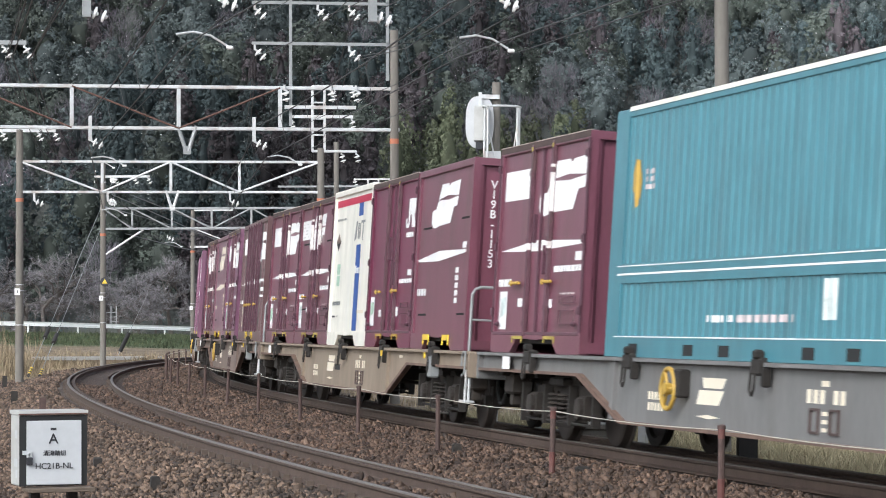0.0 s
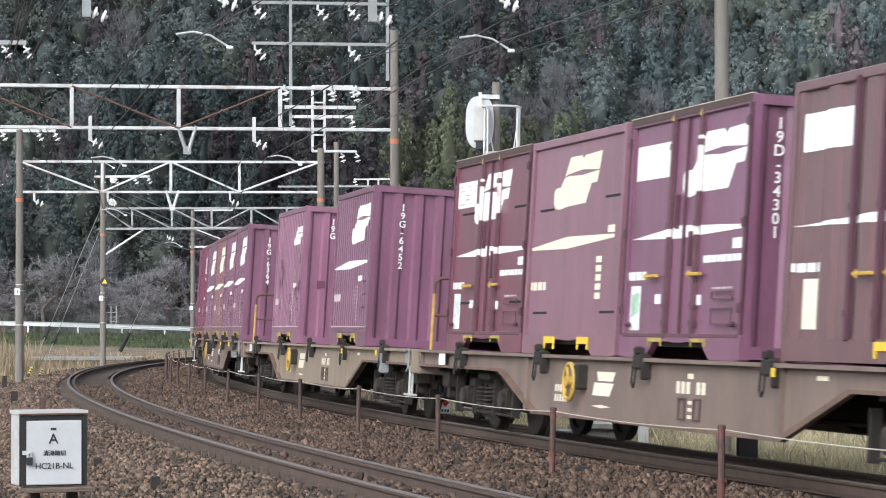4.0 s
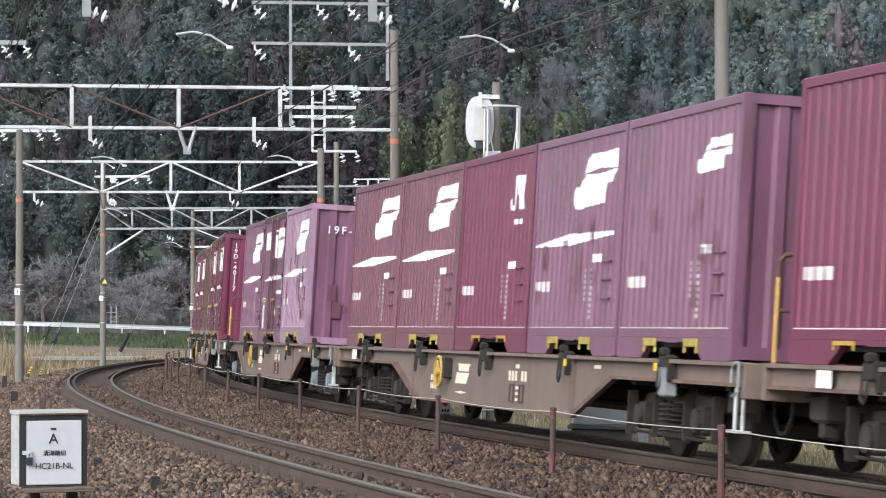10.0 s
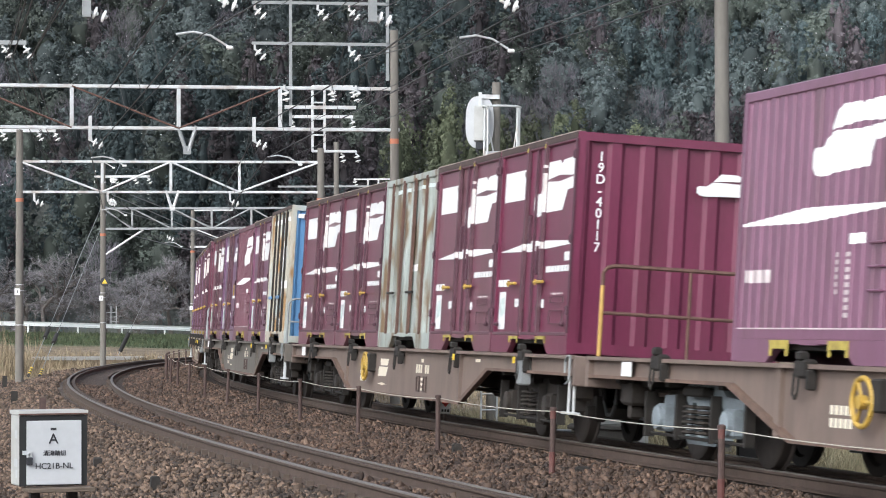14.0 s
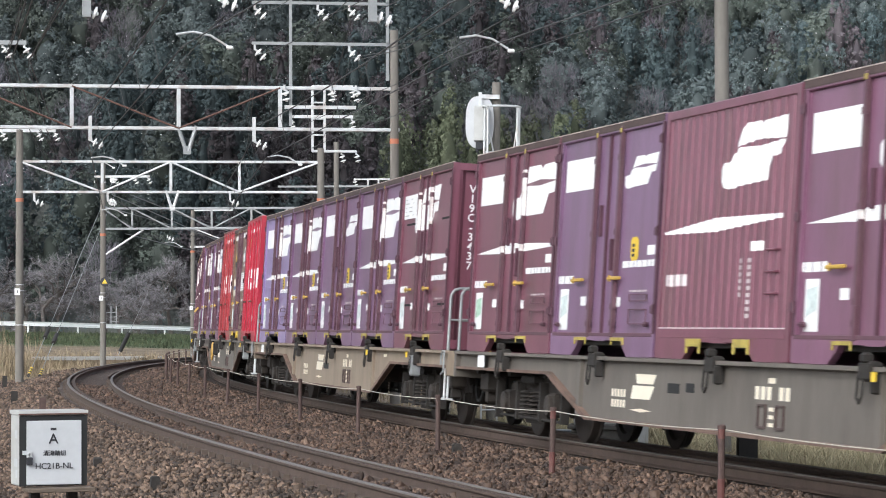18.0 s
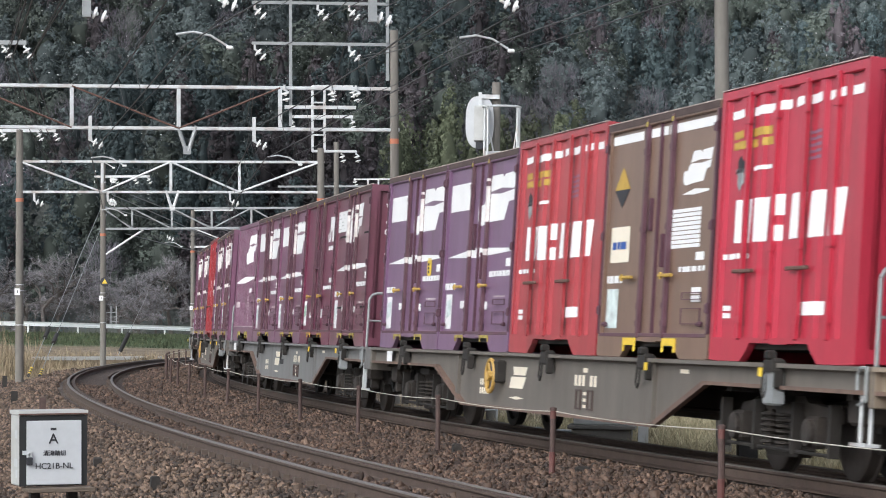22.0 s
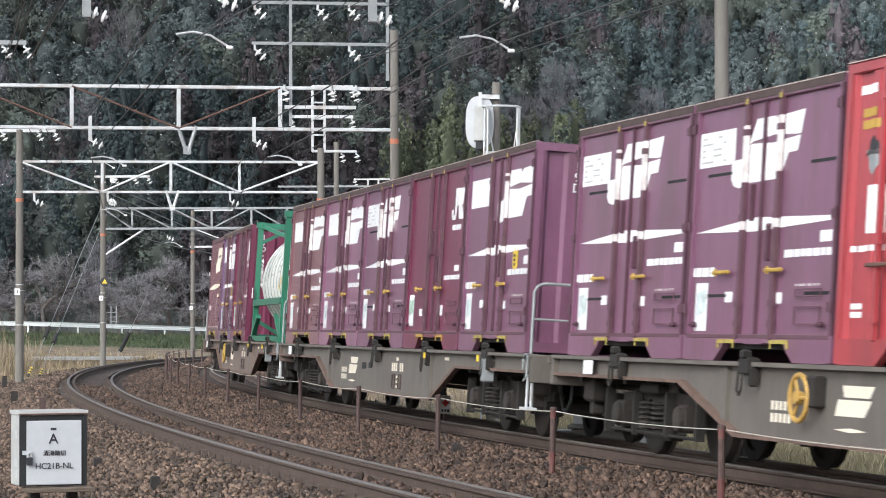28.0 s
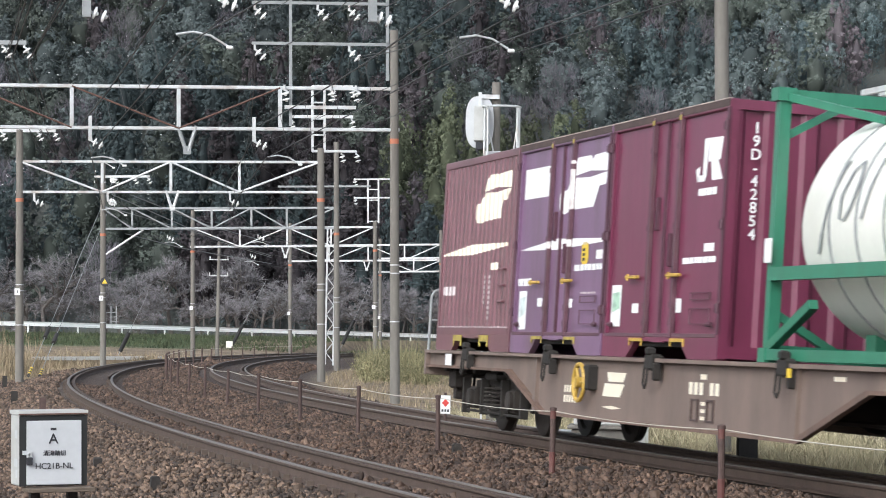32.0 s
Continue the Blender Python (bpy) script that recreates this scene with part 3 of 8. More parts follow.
def build_wagon(n, mat, label, bogie_mat, bogie_tag, kind):
    """A container flat wagon, 19.3 m over its end sills, with deep side girders between the bogies."""
    w = tagged(new("container_wagon"), label, "wagon", "container wagons of the train")
    def girder(y):
        hx = 9.67
        z1, z0, zd = 0.985, 0.79, 0.335
        poly = [(-hx, z0), (-hx, z1), (hx, z1), (hx, z0), (5.55, z0), (3.95, zd), (-3.95, zd), (-5.55, z0)]
        return Mesh().prism(poly, y, y + 0.05).data("side_girder", mat)
    for y in (-1.19, 1.14):
        gm = shared((mat.name, "girder", y), lambda: girder(y))
        g = part("side_girder", gm, mat, w)
        if y < 0:
            for fk, fp in (("top", [(-9.72, 0.955), (9.72, 0.955), (9.72, 0.995), (-9.72, 0.995)]), ("left", [(-9.67, 0.765), (-5.6, 0.765), (-4.02, 0.30), (4.02, 0.30), (5.6, 0.765), (9.67, 0.765), (9.67, 0.80), (5.52, 0.80), (3.95, 0.335), (-3.95, 0.335), (-5.52, 0.80), (-9.67, 0.80)])):
                fm = mat if fk == "top" else SLOPE_RUST
                part("girder_flange", shared((fm.name, "flange", fk), lambda: Mesh().prism(fp, -1.27 if fk == "top" else -1.25, -1.17 if fk == "top" else -1.19).data("girder_flange", fm)), fm, g)
            for x in (-4.35, 3.9):
                part("girder_rib", shared((mat.name, "rib", x), lambda: Mesh().box(x - 0.06, x + 0.06, -1.235, -1.18, 0.34, 0.955).data("girder_rib", mat)), mat, g)
    def deck():
        m = Mesh().box(-9.55, 9.55, -1.14, 1.14, 0.90, 0.945)
        for x in np.arange(-9.0, 9.1, 1.5):
            m.box(x - 0.06, x + 0.06, -1.14, 1.14, 0.72, 0.90)
        m.box(-9.7, 9.7, -0.28, 0.28, 0.52, 0.9)
        for x0, x1 in ((-9.5, -8.6), (8.6, 9.5)):
            m.box(x0, x1, -0.95, 0.95, 0.70, 0.90)
        return m.data("deck", STEEL)
    part("deck", shared("deck", deck), STEEL, w)
    def tank_():
        m = Mesh().disc((0, 0, 0), (1, 0, 0), [(-0.50, 0.05), (-0.46, 0.15), (-0.40, 0.19), (0.40, 0.19), (0.46, 0.15), (0.50, 0.05)], 16)
        for dx in (-0.25, 0.25):
            m.box(dx - 0.03, dx + 0.03, -0.2, 0.2, -0.05, 0.30)
        return m.data("air_tank", STEEL, True)
    part("air_tank", shared("air_tank", tank_), STEEL, w, "dark air reservoir").location = (2.4, 0.35, 0.58)
    part("brake_cylinder", shared("brake_cyl", lambda: Mesh().disc((0, 0, 0), (1, 0, 0), [(-0.35, 0.05), (-0.33, 0.16), (0.15, 0.16), (0.17, 0.06), (0.75, 0.05)], 14).data("brake_cylinder", STEEL, True)), STEEL, w, "dark brake cylinder").location = (-1.2, -0.4, 0.56)
    part("brake_pipe", shared("brake_pipe", lambda: Mesh().pipe([(-9.6, -0.62, 0.68), (-5.4, -0.62, 0.66), (-4.8, -0.62, 0.50), (4.8, -0.62, 0.50), (5.4, -0.62, 0.66), (9.6, -0.62, 0.68)], 0.03).data("brake_pipe", STEEL)), STEEL, w)
    for sgn in (-1, 1):
        def gear_box():
            return Mesh().box(-0.18, 0.18, -0.10, 0.10, 0.50, 0.76, bevel=0.03).box(-0.06, 0.06, -0.06, 0.06, 0.36, 0.52, bevel=0.02).data("distributor_valve", BOGIE)
        part("distributor_valve", shared("gearbox", gear_box), BOGIE, w).location = (8.95 * sgn, -0.95, 0.0)
        part("hose_loop", shared("hose_loop", lambda: Mesh().pipe([(-0.3, 0, 0.74), (-0.26, 0, 0.50), (-0.12, 0, 0.36), (0.06, 0, 0.36), (0.2, 0, 0.48), (0.24, 0, 0.72)], 0.022).data("hose_loop", BLACK)), BLACK, w, "hanging black hose").location = (9.35 * sgn, -0.7, 0.0)
        def sill():
            m = Mesh().box(-0.05, 0.05, -1.25, 1.25, 0.66, 0.99, bevel=0.01)
            m.box(0.05, 0.12, -0.28, 0.28, 0.60, 0.95).box(0.05, 0.16, -1.06, 1.12, 0.90, 0.97)
            return m.data("end_sill", mat)
        e = part("end_sill", shared((mat.name, "sill"), sill), mat, w)
        e.location = (9.72 * sgn, 0, 0)
        if sgn < 0:
            e.rotation_euler = (0, 0, math.pi)
        def coupler():
            m = Mesh().box(0.0, 0.27, -0.09, 0.09, 0.68, 0.86, bevel=0.03).box(0.22, 0.36, -0.15, 0.15, 0.62, 0.92, bevel=0.04)
            return m.data("coupler", STEEL)
        c = part("coupler", shared("coupler", coupler), STEEL, e)
        part("air_hose", shared("air_hose", lambda: Mesh().pipe([(0.1, -0.35, 0.72), (0.2, -0.36, 0.45), (0.34, -0.33, 0.38)], 0.025).data("air_hose", BLACK)), BLACK, e)
        if sgn < 0:
            continue
        def step():
            m = Mesh().tube((-0.15, 0, 0.37), (-0.15, 0, 0.76), 0.018, 6).tube((0.06, 0, 0.37), (0.06, 0, 0.76), 0.018, 6).box(-0.24, 0.13, -0.06, 0.06, 0.345, 0.372)
            return m.data("foot_step", GALV)
        for ys in (-1.2, 1.2):
            st = part("foot_step", shared("step", step), GALV, e, "pale grey steel foot step")
            st.location = (-0.15, ys, 0)
        def bracket():
            return Mesh().pipe([(-0.05, 0, 0.80), (-0.05, 0, 0.93), (0.02, 0, 0.985), (0.14, 0, 0.985), (0.14, 0, 0.72), (0.0, 0, 0.68)], 0.015).data("lamp_bracket", GALV_DARK)
        for ys in (-1.29, 1.29):
            b = part("lamp_bracket", shared("bracket", bracket), GALV_DARK, e)
            b.location = (-0.15, ys, 0)
    # hand rail at the front end, painted yellow on the outer post
    def rail_a():
        return Mesh().tube((0.0, -1.0, 0.95), (0.0, -1.0, 1.78), 0.024, 8).data("yellow_post", POST_YELLOW)
    def rail_b():
        m = Mesh().pipe([(0.0, -1.0, 1.78), (0.0, -1.0, 1.92), (0.0, -0.95, 1.98), (0.0, -0.86, 2.0), (0.0, 1.0, 2.0), (0.0, 1.06, 1.92), (0.0, 1.06, 0.95)], 0.024).tube((0, -1.0, 1.48), (0, 1.06, 1.48), 0.02)
        return m.tube((0, 0, 0.95), (0, 0, 2.0), 0.02).data("end_rail", RUST)
    def rail_c():
        return Mesh().pipe([(0, -1.2, 0.95), (0, -1.2, 1.72), (0, -1.16, 1.79), (0, -1.08, 1.82), (0, -0.70, 1.82), (0, -0.64, 1.75)], 0.02, 8).tube((0, -1.2, 1.4), (0, -0.64, 1.4), 0.015).data("grab_rail", GALV_DARK)
    def rail_d():
        return Mesh().tube((0, -0.64, 0.95), (0, -0.64, 1.75), 0.024, 8).data("amber_leg", POST_YELLOW)
    if kind in ("rail", "wheel"):
        r = part("end_rail", shared("rail_b", rail_b), RUST, w)
        r.location = (9.82, 0, 0)
        r = part("yellow_post", shared("rail_a", rail_a), POST_YELLOW, w, "worn yellow-painted end post")
        r.location = (9.82, 0, 0)
    elif kind != "bare" or n == 0:
        for x in (9.5, -9.77) if n else (-9.77,):
            r = part("grab_rail", shared("rail_c", rail_c), GALV_DARK, w)
            r.location = (x, 0, 0)
            part("amber_leg", shared("rail_d", rail_d), POST_YELLOW, r, "worn ochre-painted leg")
    bogie_parts(w, -6.95, bogie_mat, bogie_tag)
    bogie_parts(w, 6.95, bogie_mat, bogie_tag)
    y = flat(-1.19)
    # hand brake wheel
    if kind in ("wheel", "rail", "bare"):
        def brake_wheel():
            m = Mesh()
            pts = [(0.2 * math.cos(t), 0, 0.2 * math.sin(t)) for t in np.linspace(0, 2 * math.pi, 25)]
            m.pipe(pts, 0.024, 8)
            for t in (0, 2.1, 4.2):
                m.tube((0, 0, 0), (0.2 * math.cos(t), 0, 0.2 * math.sin(t)), 0.017)
            m.disc((0, 0.03, 0), (0, -1, 0), [(0, 0.06), (0.07, 0.06), (0.07, 0.0)], 10)
            return m.data("brake_wheel", wheel_mat, True)
        wheel_mat = POST_YELLOW if mat is WAGON_OLIVE else AMBER
        b = part("brake_wheel", shared(("bw", wheel_mat.name), brake_wheel), wheel_mat, w, "worn yellow hand brake wheel")
        b.location = (-2.36, -1.30, 0.70)
        part("brake_box", shared("bbx", lambda: Mesh().box(-2.22, -2.02, -1.30, -1.19, 0.62, 0.90, bevel=0.02).data("brake_box", STEEL)), STEEL, w)
    # emblem, panels and unreadable lettering as plain bars
    def emblem():
        m = Mesh()
        sh = -0.8 if kind == "holes" else 0.0
        for q in ([(-1.53, 0.83), (-1.10, 0.83), (-1.16, 0.73), (-1.50, 0.73)], [(-1.58, 0.71), (-1.13, 0.71), (-1.22, 0.57), (-1.62, 0.57)], [(-1.63, 0.455), (-1.40, 0.475), (-1.18, 0.455), (-1.40, 0.435)]):
            d = decal([(-1.42 + 1.55 * (px + 1.37) + sh, pz) for px, pz in q], y, CREAM, "", w)
            m.add(d.v, d.f)
        return m.data("emblem", CREAM)
    part("emblem", shared(("w_emblem", kind == "holes"), emblem), CREAM, w, "cream painted emblem shapes")
    def marks():
        m = Mesh()
        for i in range(5):
            m.add([(-3.25 + i * 0.1, -1.195, 0.58), (-3.18 + i * 0.1, -1.195, 0.58), (-3.18 + i * 0.1, -1.195, 0.66), (-3.25 + i * 0.1, -1.195, 0.66)], [(0, 1, 2, 3)])
            m.add([(-3.25 + i * 0.1, -1.195, 0.47), (-3.18 + i * 0.1, -1.195, 0.47), (-3.18 + i * 0.1, -1.195, 0.55), (-3.25 + i * 0.1, -1.195, 0.55)], [(0, 1, 2, 3)])
        for i in range(6):
            if i != 3:
                m.add([(1.0 + i * 0.15, -1.195, 0.66), (1.11 + i * 0.15, -1.195, 0.66), (1.11 + i * 0.15, -1.195, 0.78), (1.0 + i * 0.15, -1.195, 0.78)], [(0, 1, 2, 3)])
        m.add([(1.32, -1.195, 0.81), (1.5, -1.195, 0.81), (1.5, -1.195, 0.86), (1.32, -1.195, 0.86)], [(0, 1, 2, 3)])
        for k in range(3):
            m.add([(1.36, -1.195, 0.42 + k * 0.07), (1.49, -1.195, 0.42 + k * 0.07), (1.49, -1.195, 0.455 + k * 0.07), (1.36, -1.195, 0.455 + k * 0.07)], [(0, 1, 2, 3)])
        m.box(4.7, 4.95, -1.196, -1.19, 0.86, 0.90)
        return m.data("lettering", CREAM)
    tagged(part("lettering", shared("w_marks", marks), CREAM, w), "faded cream lettering bars", kind="stuff")
    def frames():
        m = Mesh()
        for x0, x1 in ((0.0, 0.20),):
            m.box(x0, x1, -1.21, -1.19, 0.40, 0.42).box(x0, x1, -1.21, -1.19, 0.60, 0.62).box(x0, x0 + 0.02, -1.21, -1.19, 0.42, 0.60).box(x1 - 0.02, x1, -1.21, -1.19, 0.42, 0.60)
        return m.data("card_frame", RAIL_BROWN)
    for x in (1.10, 1.55):
        part("card_frame", shared("w_frames", frames), RAIL_BROWN, w).location = (x, 0, 0)
    if kind in ("hole", "holes"):
        part("web_opening", shared(("hole", kind), lambda: Mesh().box(-1.45 if kind == "holes" else -1.0, -1.10 if kind == "holes" else -0.50, -1.194, -1.188, 0.655 if kind == "holes" else 0.60, 0.755 if kind == "holes" else 0.695).data("web_opening", BLACK)), BLACK, w, "dark lightening hole")
    if kind == "holes":
        part("web_opening", shared("hole2", lambda: Mesh().box(-0.90, -0.66, -1.194, -1.188, 0.675, 0.765).data("web_opening", BLACK)), BLACK, w, "dark lightening hole")
    part("data_plate", shared("plate", lambda: Mesh().box(-8.55, -8.25, -1.265, -1.255, 0.80, 0.95).data("data_plate", WHITE)), WHITE, w, "white data plate")
    part("valve_box", shared("vb", lambda: Mesh().box(7.35, 7.6, -1.30, -1.19, 0.62, 0.93, bevel=0.02).data("valve_box", GALV_DARK)), GALV_DARK, w)
    # container locks along the side
    def lock():
        m = Mesh().box(-0.12, 0.12, -0.08, 0.04, -0.10, 0.07, bevel=0.025).box(-0.05, 0.05, -0.10, -0.02, 0.05, 0.14, bevel=0.02)
        m.pipe([(-0.13, -0.07, -0.05), (-0.13, -0.08, -0.24), (-0.07, -0.08, -0.28), (-0.02, -0.08, -0.22), (-0.03, -0.07, -0.08)], 0.014)
        m.box(0.15, 0.20, -0.08, 0.0, -0.20, -0.02, bevel=0.015)
        return m.data("container_lock", STEEL)
    for i in range(5):
        k = part("container_lock", shared("lock", lock), STEEL, w)
        k.location = ((i - 2) * SLOT, -1.22, 0.97)
    part("lock_flag", shared("flag", lambda: Mesh().box(-0.03, 0.03, -0.02, 0.0, -0.06, 0.02).data("lock_flag", YELLOW)), YELLOW, w, "yellow lock flag").location = (SLOT + 0.30, -1.33, 0.93)
    part("lock_flag", shared("flag", None), YELLOW, w, "yellow lock flag").location = (2 * SLOT + 0.0, -1.36, 0.93)
    return w

# ---------------------------------------------------------------- the train: containers
def text_mesh(key, body, size, mat, vertical=False):
    """Letters as a thin mesh in the x-z plane, centred."""
    def make():
        cu = bpy.data.curves.new("letters", "FONT")
        cu.body = "\n".join(body) if vertical else body
        cu.size, cu.align_x, cu.align_y, cu.extrude, cu.offset = size, "CENTER", "CENTER", 0.002, size * (0.016 if key in ("num", "row") else 0.004)
        cu.space_character = 1.4 if key == "row" else 1.0
        cu.space_line = 0.86 if vertical else 1.0
        ob = bpy.data.objects.new("letters", cu)
        scene.collection.objects.link(ob)
        bpy.context.view_layer.update()
        me = bpy.data.meshes.new_from_object(ob.evaluated_get(bpy.context.evaluated_depsgraph_get()))
        scene.collection.objects.unlink(ob)
        bpy.data.objects.remove(ob)
        me.transform(Matrix.Rotation(math.pi / 2, 4, "X"))
        me.materials.clear()
        me.materials.append(mat)
        return me
    return shared(("text", key, body, size, mat.name), make)


def rib_profile(half, count, depth, duty=0.5):
    """Breakpoints (x, inset) of a sheet with count upright ribs between -half and half."""
    w = 2 * half / count
    rows = [(-half, 0.0)]
    for i in range(count):
        x = -half + i * w
        rows += [(x + w * 0.5 * (1 - duty) , 0.0), (x + w * (0.5 * (1 - duty) + 0.12), depth), (x + w * (0.5 * (1 + duty) - 0.12), depth), (x + w * 0.5 * (1 + duty), 0.0)]
    return rows + [(half, 0.0)]


LOGO = ([(0.22, 0.62), (0.33, 0.98), (0.57, 0.98), (0.61, 0.91), (0.65, 0.97), (1.0, 1.0), (0.955, 0.665), (0.90, 0.665), (0.60, 0.705), (0.30, 0.66)],
        [(0.0, 0.36), (0.03, 0.42), (0.14, 0.43), (0.21, 0.595), (0.30, 0.628), (0.60, 0.60), (0.90, 0.64), (0.952, 0.645), (0.92, 0.43), (0.80, 0.42), (0.70, 0.07), (0.30, 0.04), (0.22, 0.02), (0.12, 0.0), (0.04, 0.04), (0.0, 0.14)])
LOGO_B = ([(0.24, 0.62), (0.34, 0.98), (0.60, 0.98), (0.64, 0.91), (0.68, 0.97), (1.0, 1.0), (0.955, 0.665), (0.90, 0.665), (0.60, 0.71), (0.30, 0.66)],
          [(0.0, 0.36), (0.03, 0.42), (0.15, 0.43), (0.225, 0.60), (0.235, 0.42), (0.215, 0.04), (0.12, 0.0), (0.04, 0.04), (0.0, 0.14)],
          [(0.245, 0.06), (0.25, 0.61), (0.30, 0.628), (0.60, 0.595), (0.90, 0.64), (0.952, 0.645), (0.92, 0.43), (0.80, 0.42), (0.70, 0.07)])
BADGE = ([(0.0, 0.30), (0.16, 0.36), (0.16, 0.0), (0.06, 0.02)], [(0.06, 0.14), (0.40, 0.16), (0.34, 0.0), (0.06, 0.0)], [(0.28, 1.0), (0.44, 1.0), (0.40, 0.1), (0.26, 0.1)],
         [(0.44, 1.0), (0.95, 0.98), (0.88, 0.46), (0.44, 0.44)], [(0.54, 0.46), (0.80, 0.46), (0.98, 0.0), (0.60, 0.0)])
BARS6 = tuple([(i * 0.172, 0.02), (i * 0.172 + 0.135, 0.02), (i * 0.172 + 0.150, 0.98), (i * 0.172 + 0.015, 0.98)] for i in range(6) if i != 2) + \
    ([(0.345, 0.0), (0.46, 0.0), (0.46, 0.34), (0.345, 0.34)], [(0.345, 0.55), (0.47, 0.55), (0.47, 1.0), (0.36, 1.0)])


def shapes(polys, x0, x1, z0, z1, depth, cuts):
    m = Mesh()
    for p in polys:
        q = [(x0 + u * (x1 - x0), z0 + v * (z1 - z0)) for u, v in p]
        d = decal(q, depth, None, "", None, cuts)
        m.add(d.v, d.f)
    return m


def bars(x0, x1, z0, z1, n, rows=1, gap=0.3):
    """Unreadable lettering as bars."""
    out = []
    h = 1.0 / rows
    for r in range(rows):
        wide = [1.0 + 0.45 * math.sin(2.7 * i * i + 1.9 * r + n) for i in range(n)]
        x = 0.0
        for k in wide:
            w = k / sum(wide)
            lift = 0.12 * h * (1.0 - k) if rows == 1 else 0.0
            e = w - gap * min(w, 1.0 / n)
            out.append([(x, r * h + max(lift, 0.0)), (x + e, r * h + max(lift, 0.0)), (x + e, r * h + h * (1 - gap)), (x, r * h + h * (1 - gap))])
            x += w
    return out


def side_sheet(rows, z0, z1, y, sgn):
    m = Mesh()
    n = len(rows)
    m.v = [(x, sgn * (y - d), z) for z in (z0, z1) for x, d in rows]
    m.f = [(i, i + 1, n + i + 1, n + i) for i in range(n - 1)]
    return m


def container_shell(key, mat, length, height, side, frame_mat, post_mat):
    """Empty with body parts. side: 'door', 'corr', 'panel', 'ribs' or 'fine'."""
    hl, hw = length / 2, BOXW / 2
    c = new("freight_container")
    if side in ("door", "panel"):
        rows = [(-hl + 0.07, 0.035), (hl - 0.07, 0.035)]
    elif side == "corr":
        rows = [(x, d + 0.012) for x, d in rib_profile(hl - 0.06, 17, 0.022)]
    elif side == "fine":
        rows = [(x, d + 0.012) for x, d in rib_profile(hl - 0.06, 44 if length > 7 else 26, 0.018)]
    else:
        rows = [(x, d + 0.012) for x, d in rib_profile(hl - 0.08, 7, 0.03, 0.74)]
    def depth(x):
        return -(hw - float(np.interp(x, [r[0] for r in rows], [r[1] for r in rows])))
    cuts = [r[0] for r in rows]
    zb, zt = 0.22, height - 0.09

    for sgn in (-1, 1):
        part("side_sheet", shared((key, "side", sgn), lambda: side_sheet(rows, zb, zt, hw, sgn).data("side_sheet", mat)), mat, c)

    def ends():
        m = Mesh()
        er = [(y, d) for y, d in rib_profile(hw - 0.08, 6 if side != "corr" else 7, 0.045, 0.7)]
        n = len(er)
        m.v += [(hl - 0.02 - d, y, z) for z in (0.10, zt) for y, d in er]
        m.f += [(i, i + 1, n + i + 1, n + i) for i in range(n - 1)]
        return m.data("end_wall", frame_mat)

    for turn in (0, 180):
        part("end_wall", shared((key, "ends"), ends), frame_mat, c).rotation_euler = (0, 0, radians(turn))

    def roof():
        m = Mesh().box(-hl + 0.02, hl - 0.02, -hw + 0.02, hw - 0.02, height - 0.05, height - 0.012)
        for x in np.linspace(-hl + 0.3, hl - 0.3, 6):
            m.box(x - 0.04, x + 0.04, -hw + 0.1, hw - 0.1, height - 0.012, height)
        return m.data("roof", ROOF)

    part("roof", shared((round(length, 2), round(height, 2), "roof"), roof), ROOF, c, "dusty rust-stained roof sheet")

    def frame_mesh():
        m = Mesh()
        for sx in (-1, 1):
            for sy in (-1, 1):
                x, y = sx * hl, sy * hw
                m.box(min(x, x - sx * 0.10), max(x, x - sx * 0.10), min(y, y - sy * 0.10), max(y, y - sy * 0.10), 0.0, height, bevel=0.012)
            m.box(min(sx * hl, sx * (hl - 0.06)), max(sx * hl, sx * (hl - 0.06)), -hw + 0.1, hw - 0.1, height - 0.10, height - 0.004)
            m.box(min(sx * hl, sx * (hl - 0.06)), max(sx * hl, sx * (hl - 0.06)), -hw + 0.1, hw - 0.1, 0.02, 0.14)
        for sy in (-1, 1):
            y0, y1 = sorted((sy * hw, sy * (hw - 0.07)))
            m.box(-hl + 0.1, hl - 0.1, y0, y1, height - 0.10, height - 0.004, bevel=0.01)
            if length > 4:
                m.box(-hl + 0.1, hl - 0.1, y0, y1, 0.02, 0.22)
            else:
                for a in (-1, 1):
                    q = [(a * (hl - 0.1), 0.0), (a * (hl - 0.1), 0.22), (a * 0.20, 0.22), (a * 0.20, 0.17), (a * 0.74, 0.17), (a * 0.80, 0.11), (a * 0.98, 0.0)]
                    m.prism(q, y0, y1)
                m.box(-0.21, 0.21, y0, y1, 0.16, 0.22)
        return m.data("frame", post_mat)

    part("frame", shared((key, "frame"), frame_mesh), post_mat, c)
    part("floor", shared((round(length, 2), "floor"), lambda: Mesh().box(-hl + 0.1, hl - 0.1, -hw + 0.08, hw - 0.08, 0.12, 0.2).data("floor", STEEL)), STEEL, c)
    return c, depth, cuts, hl


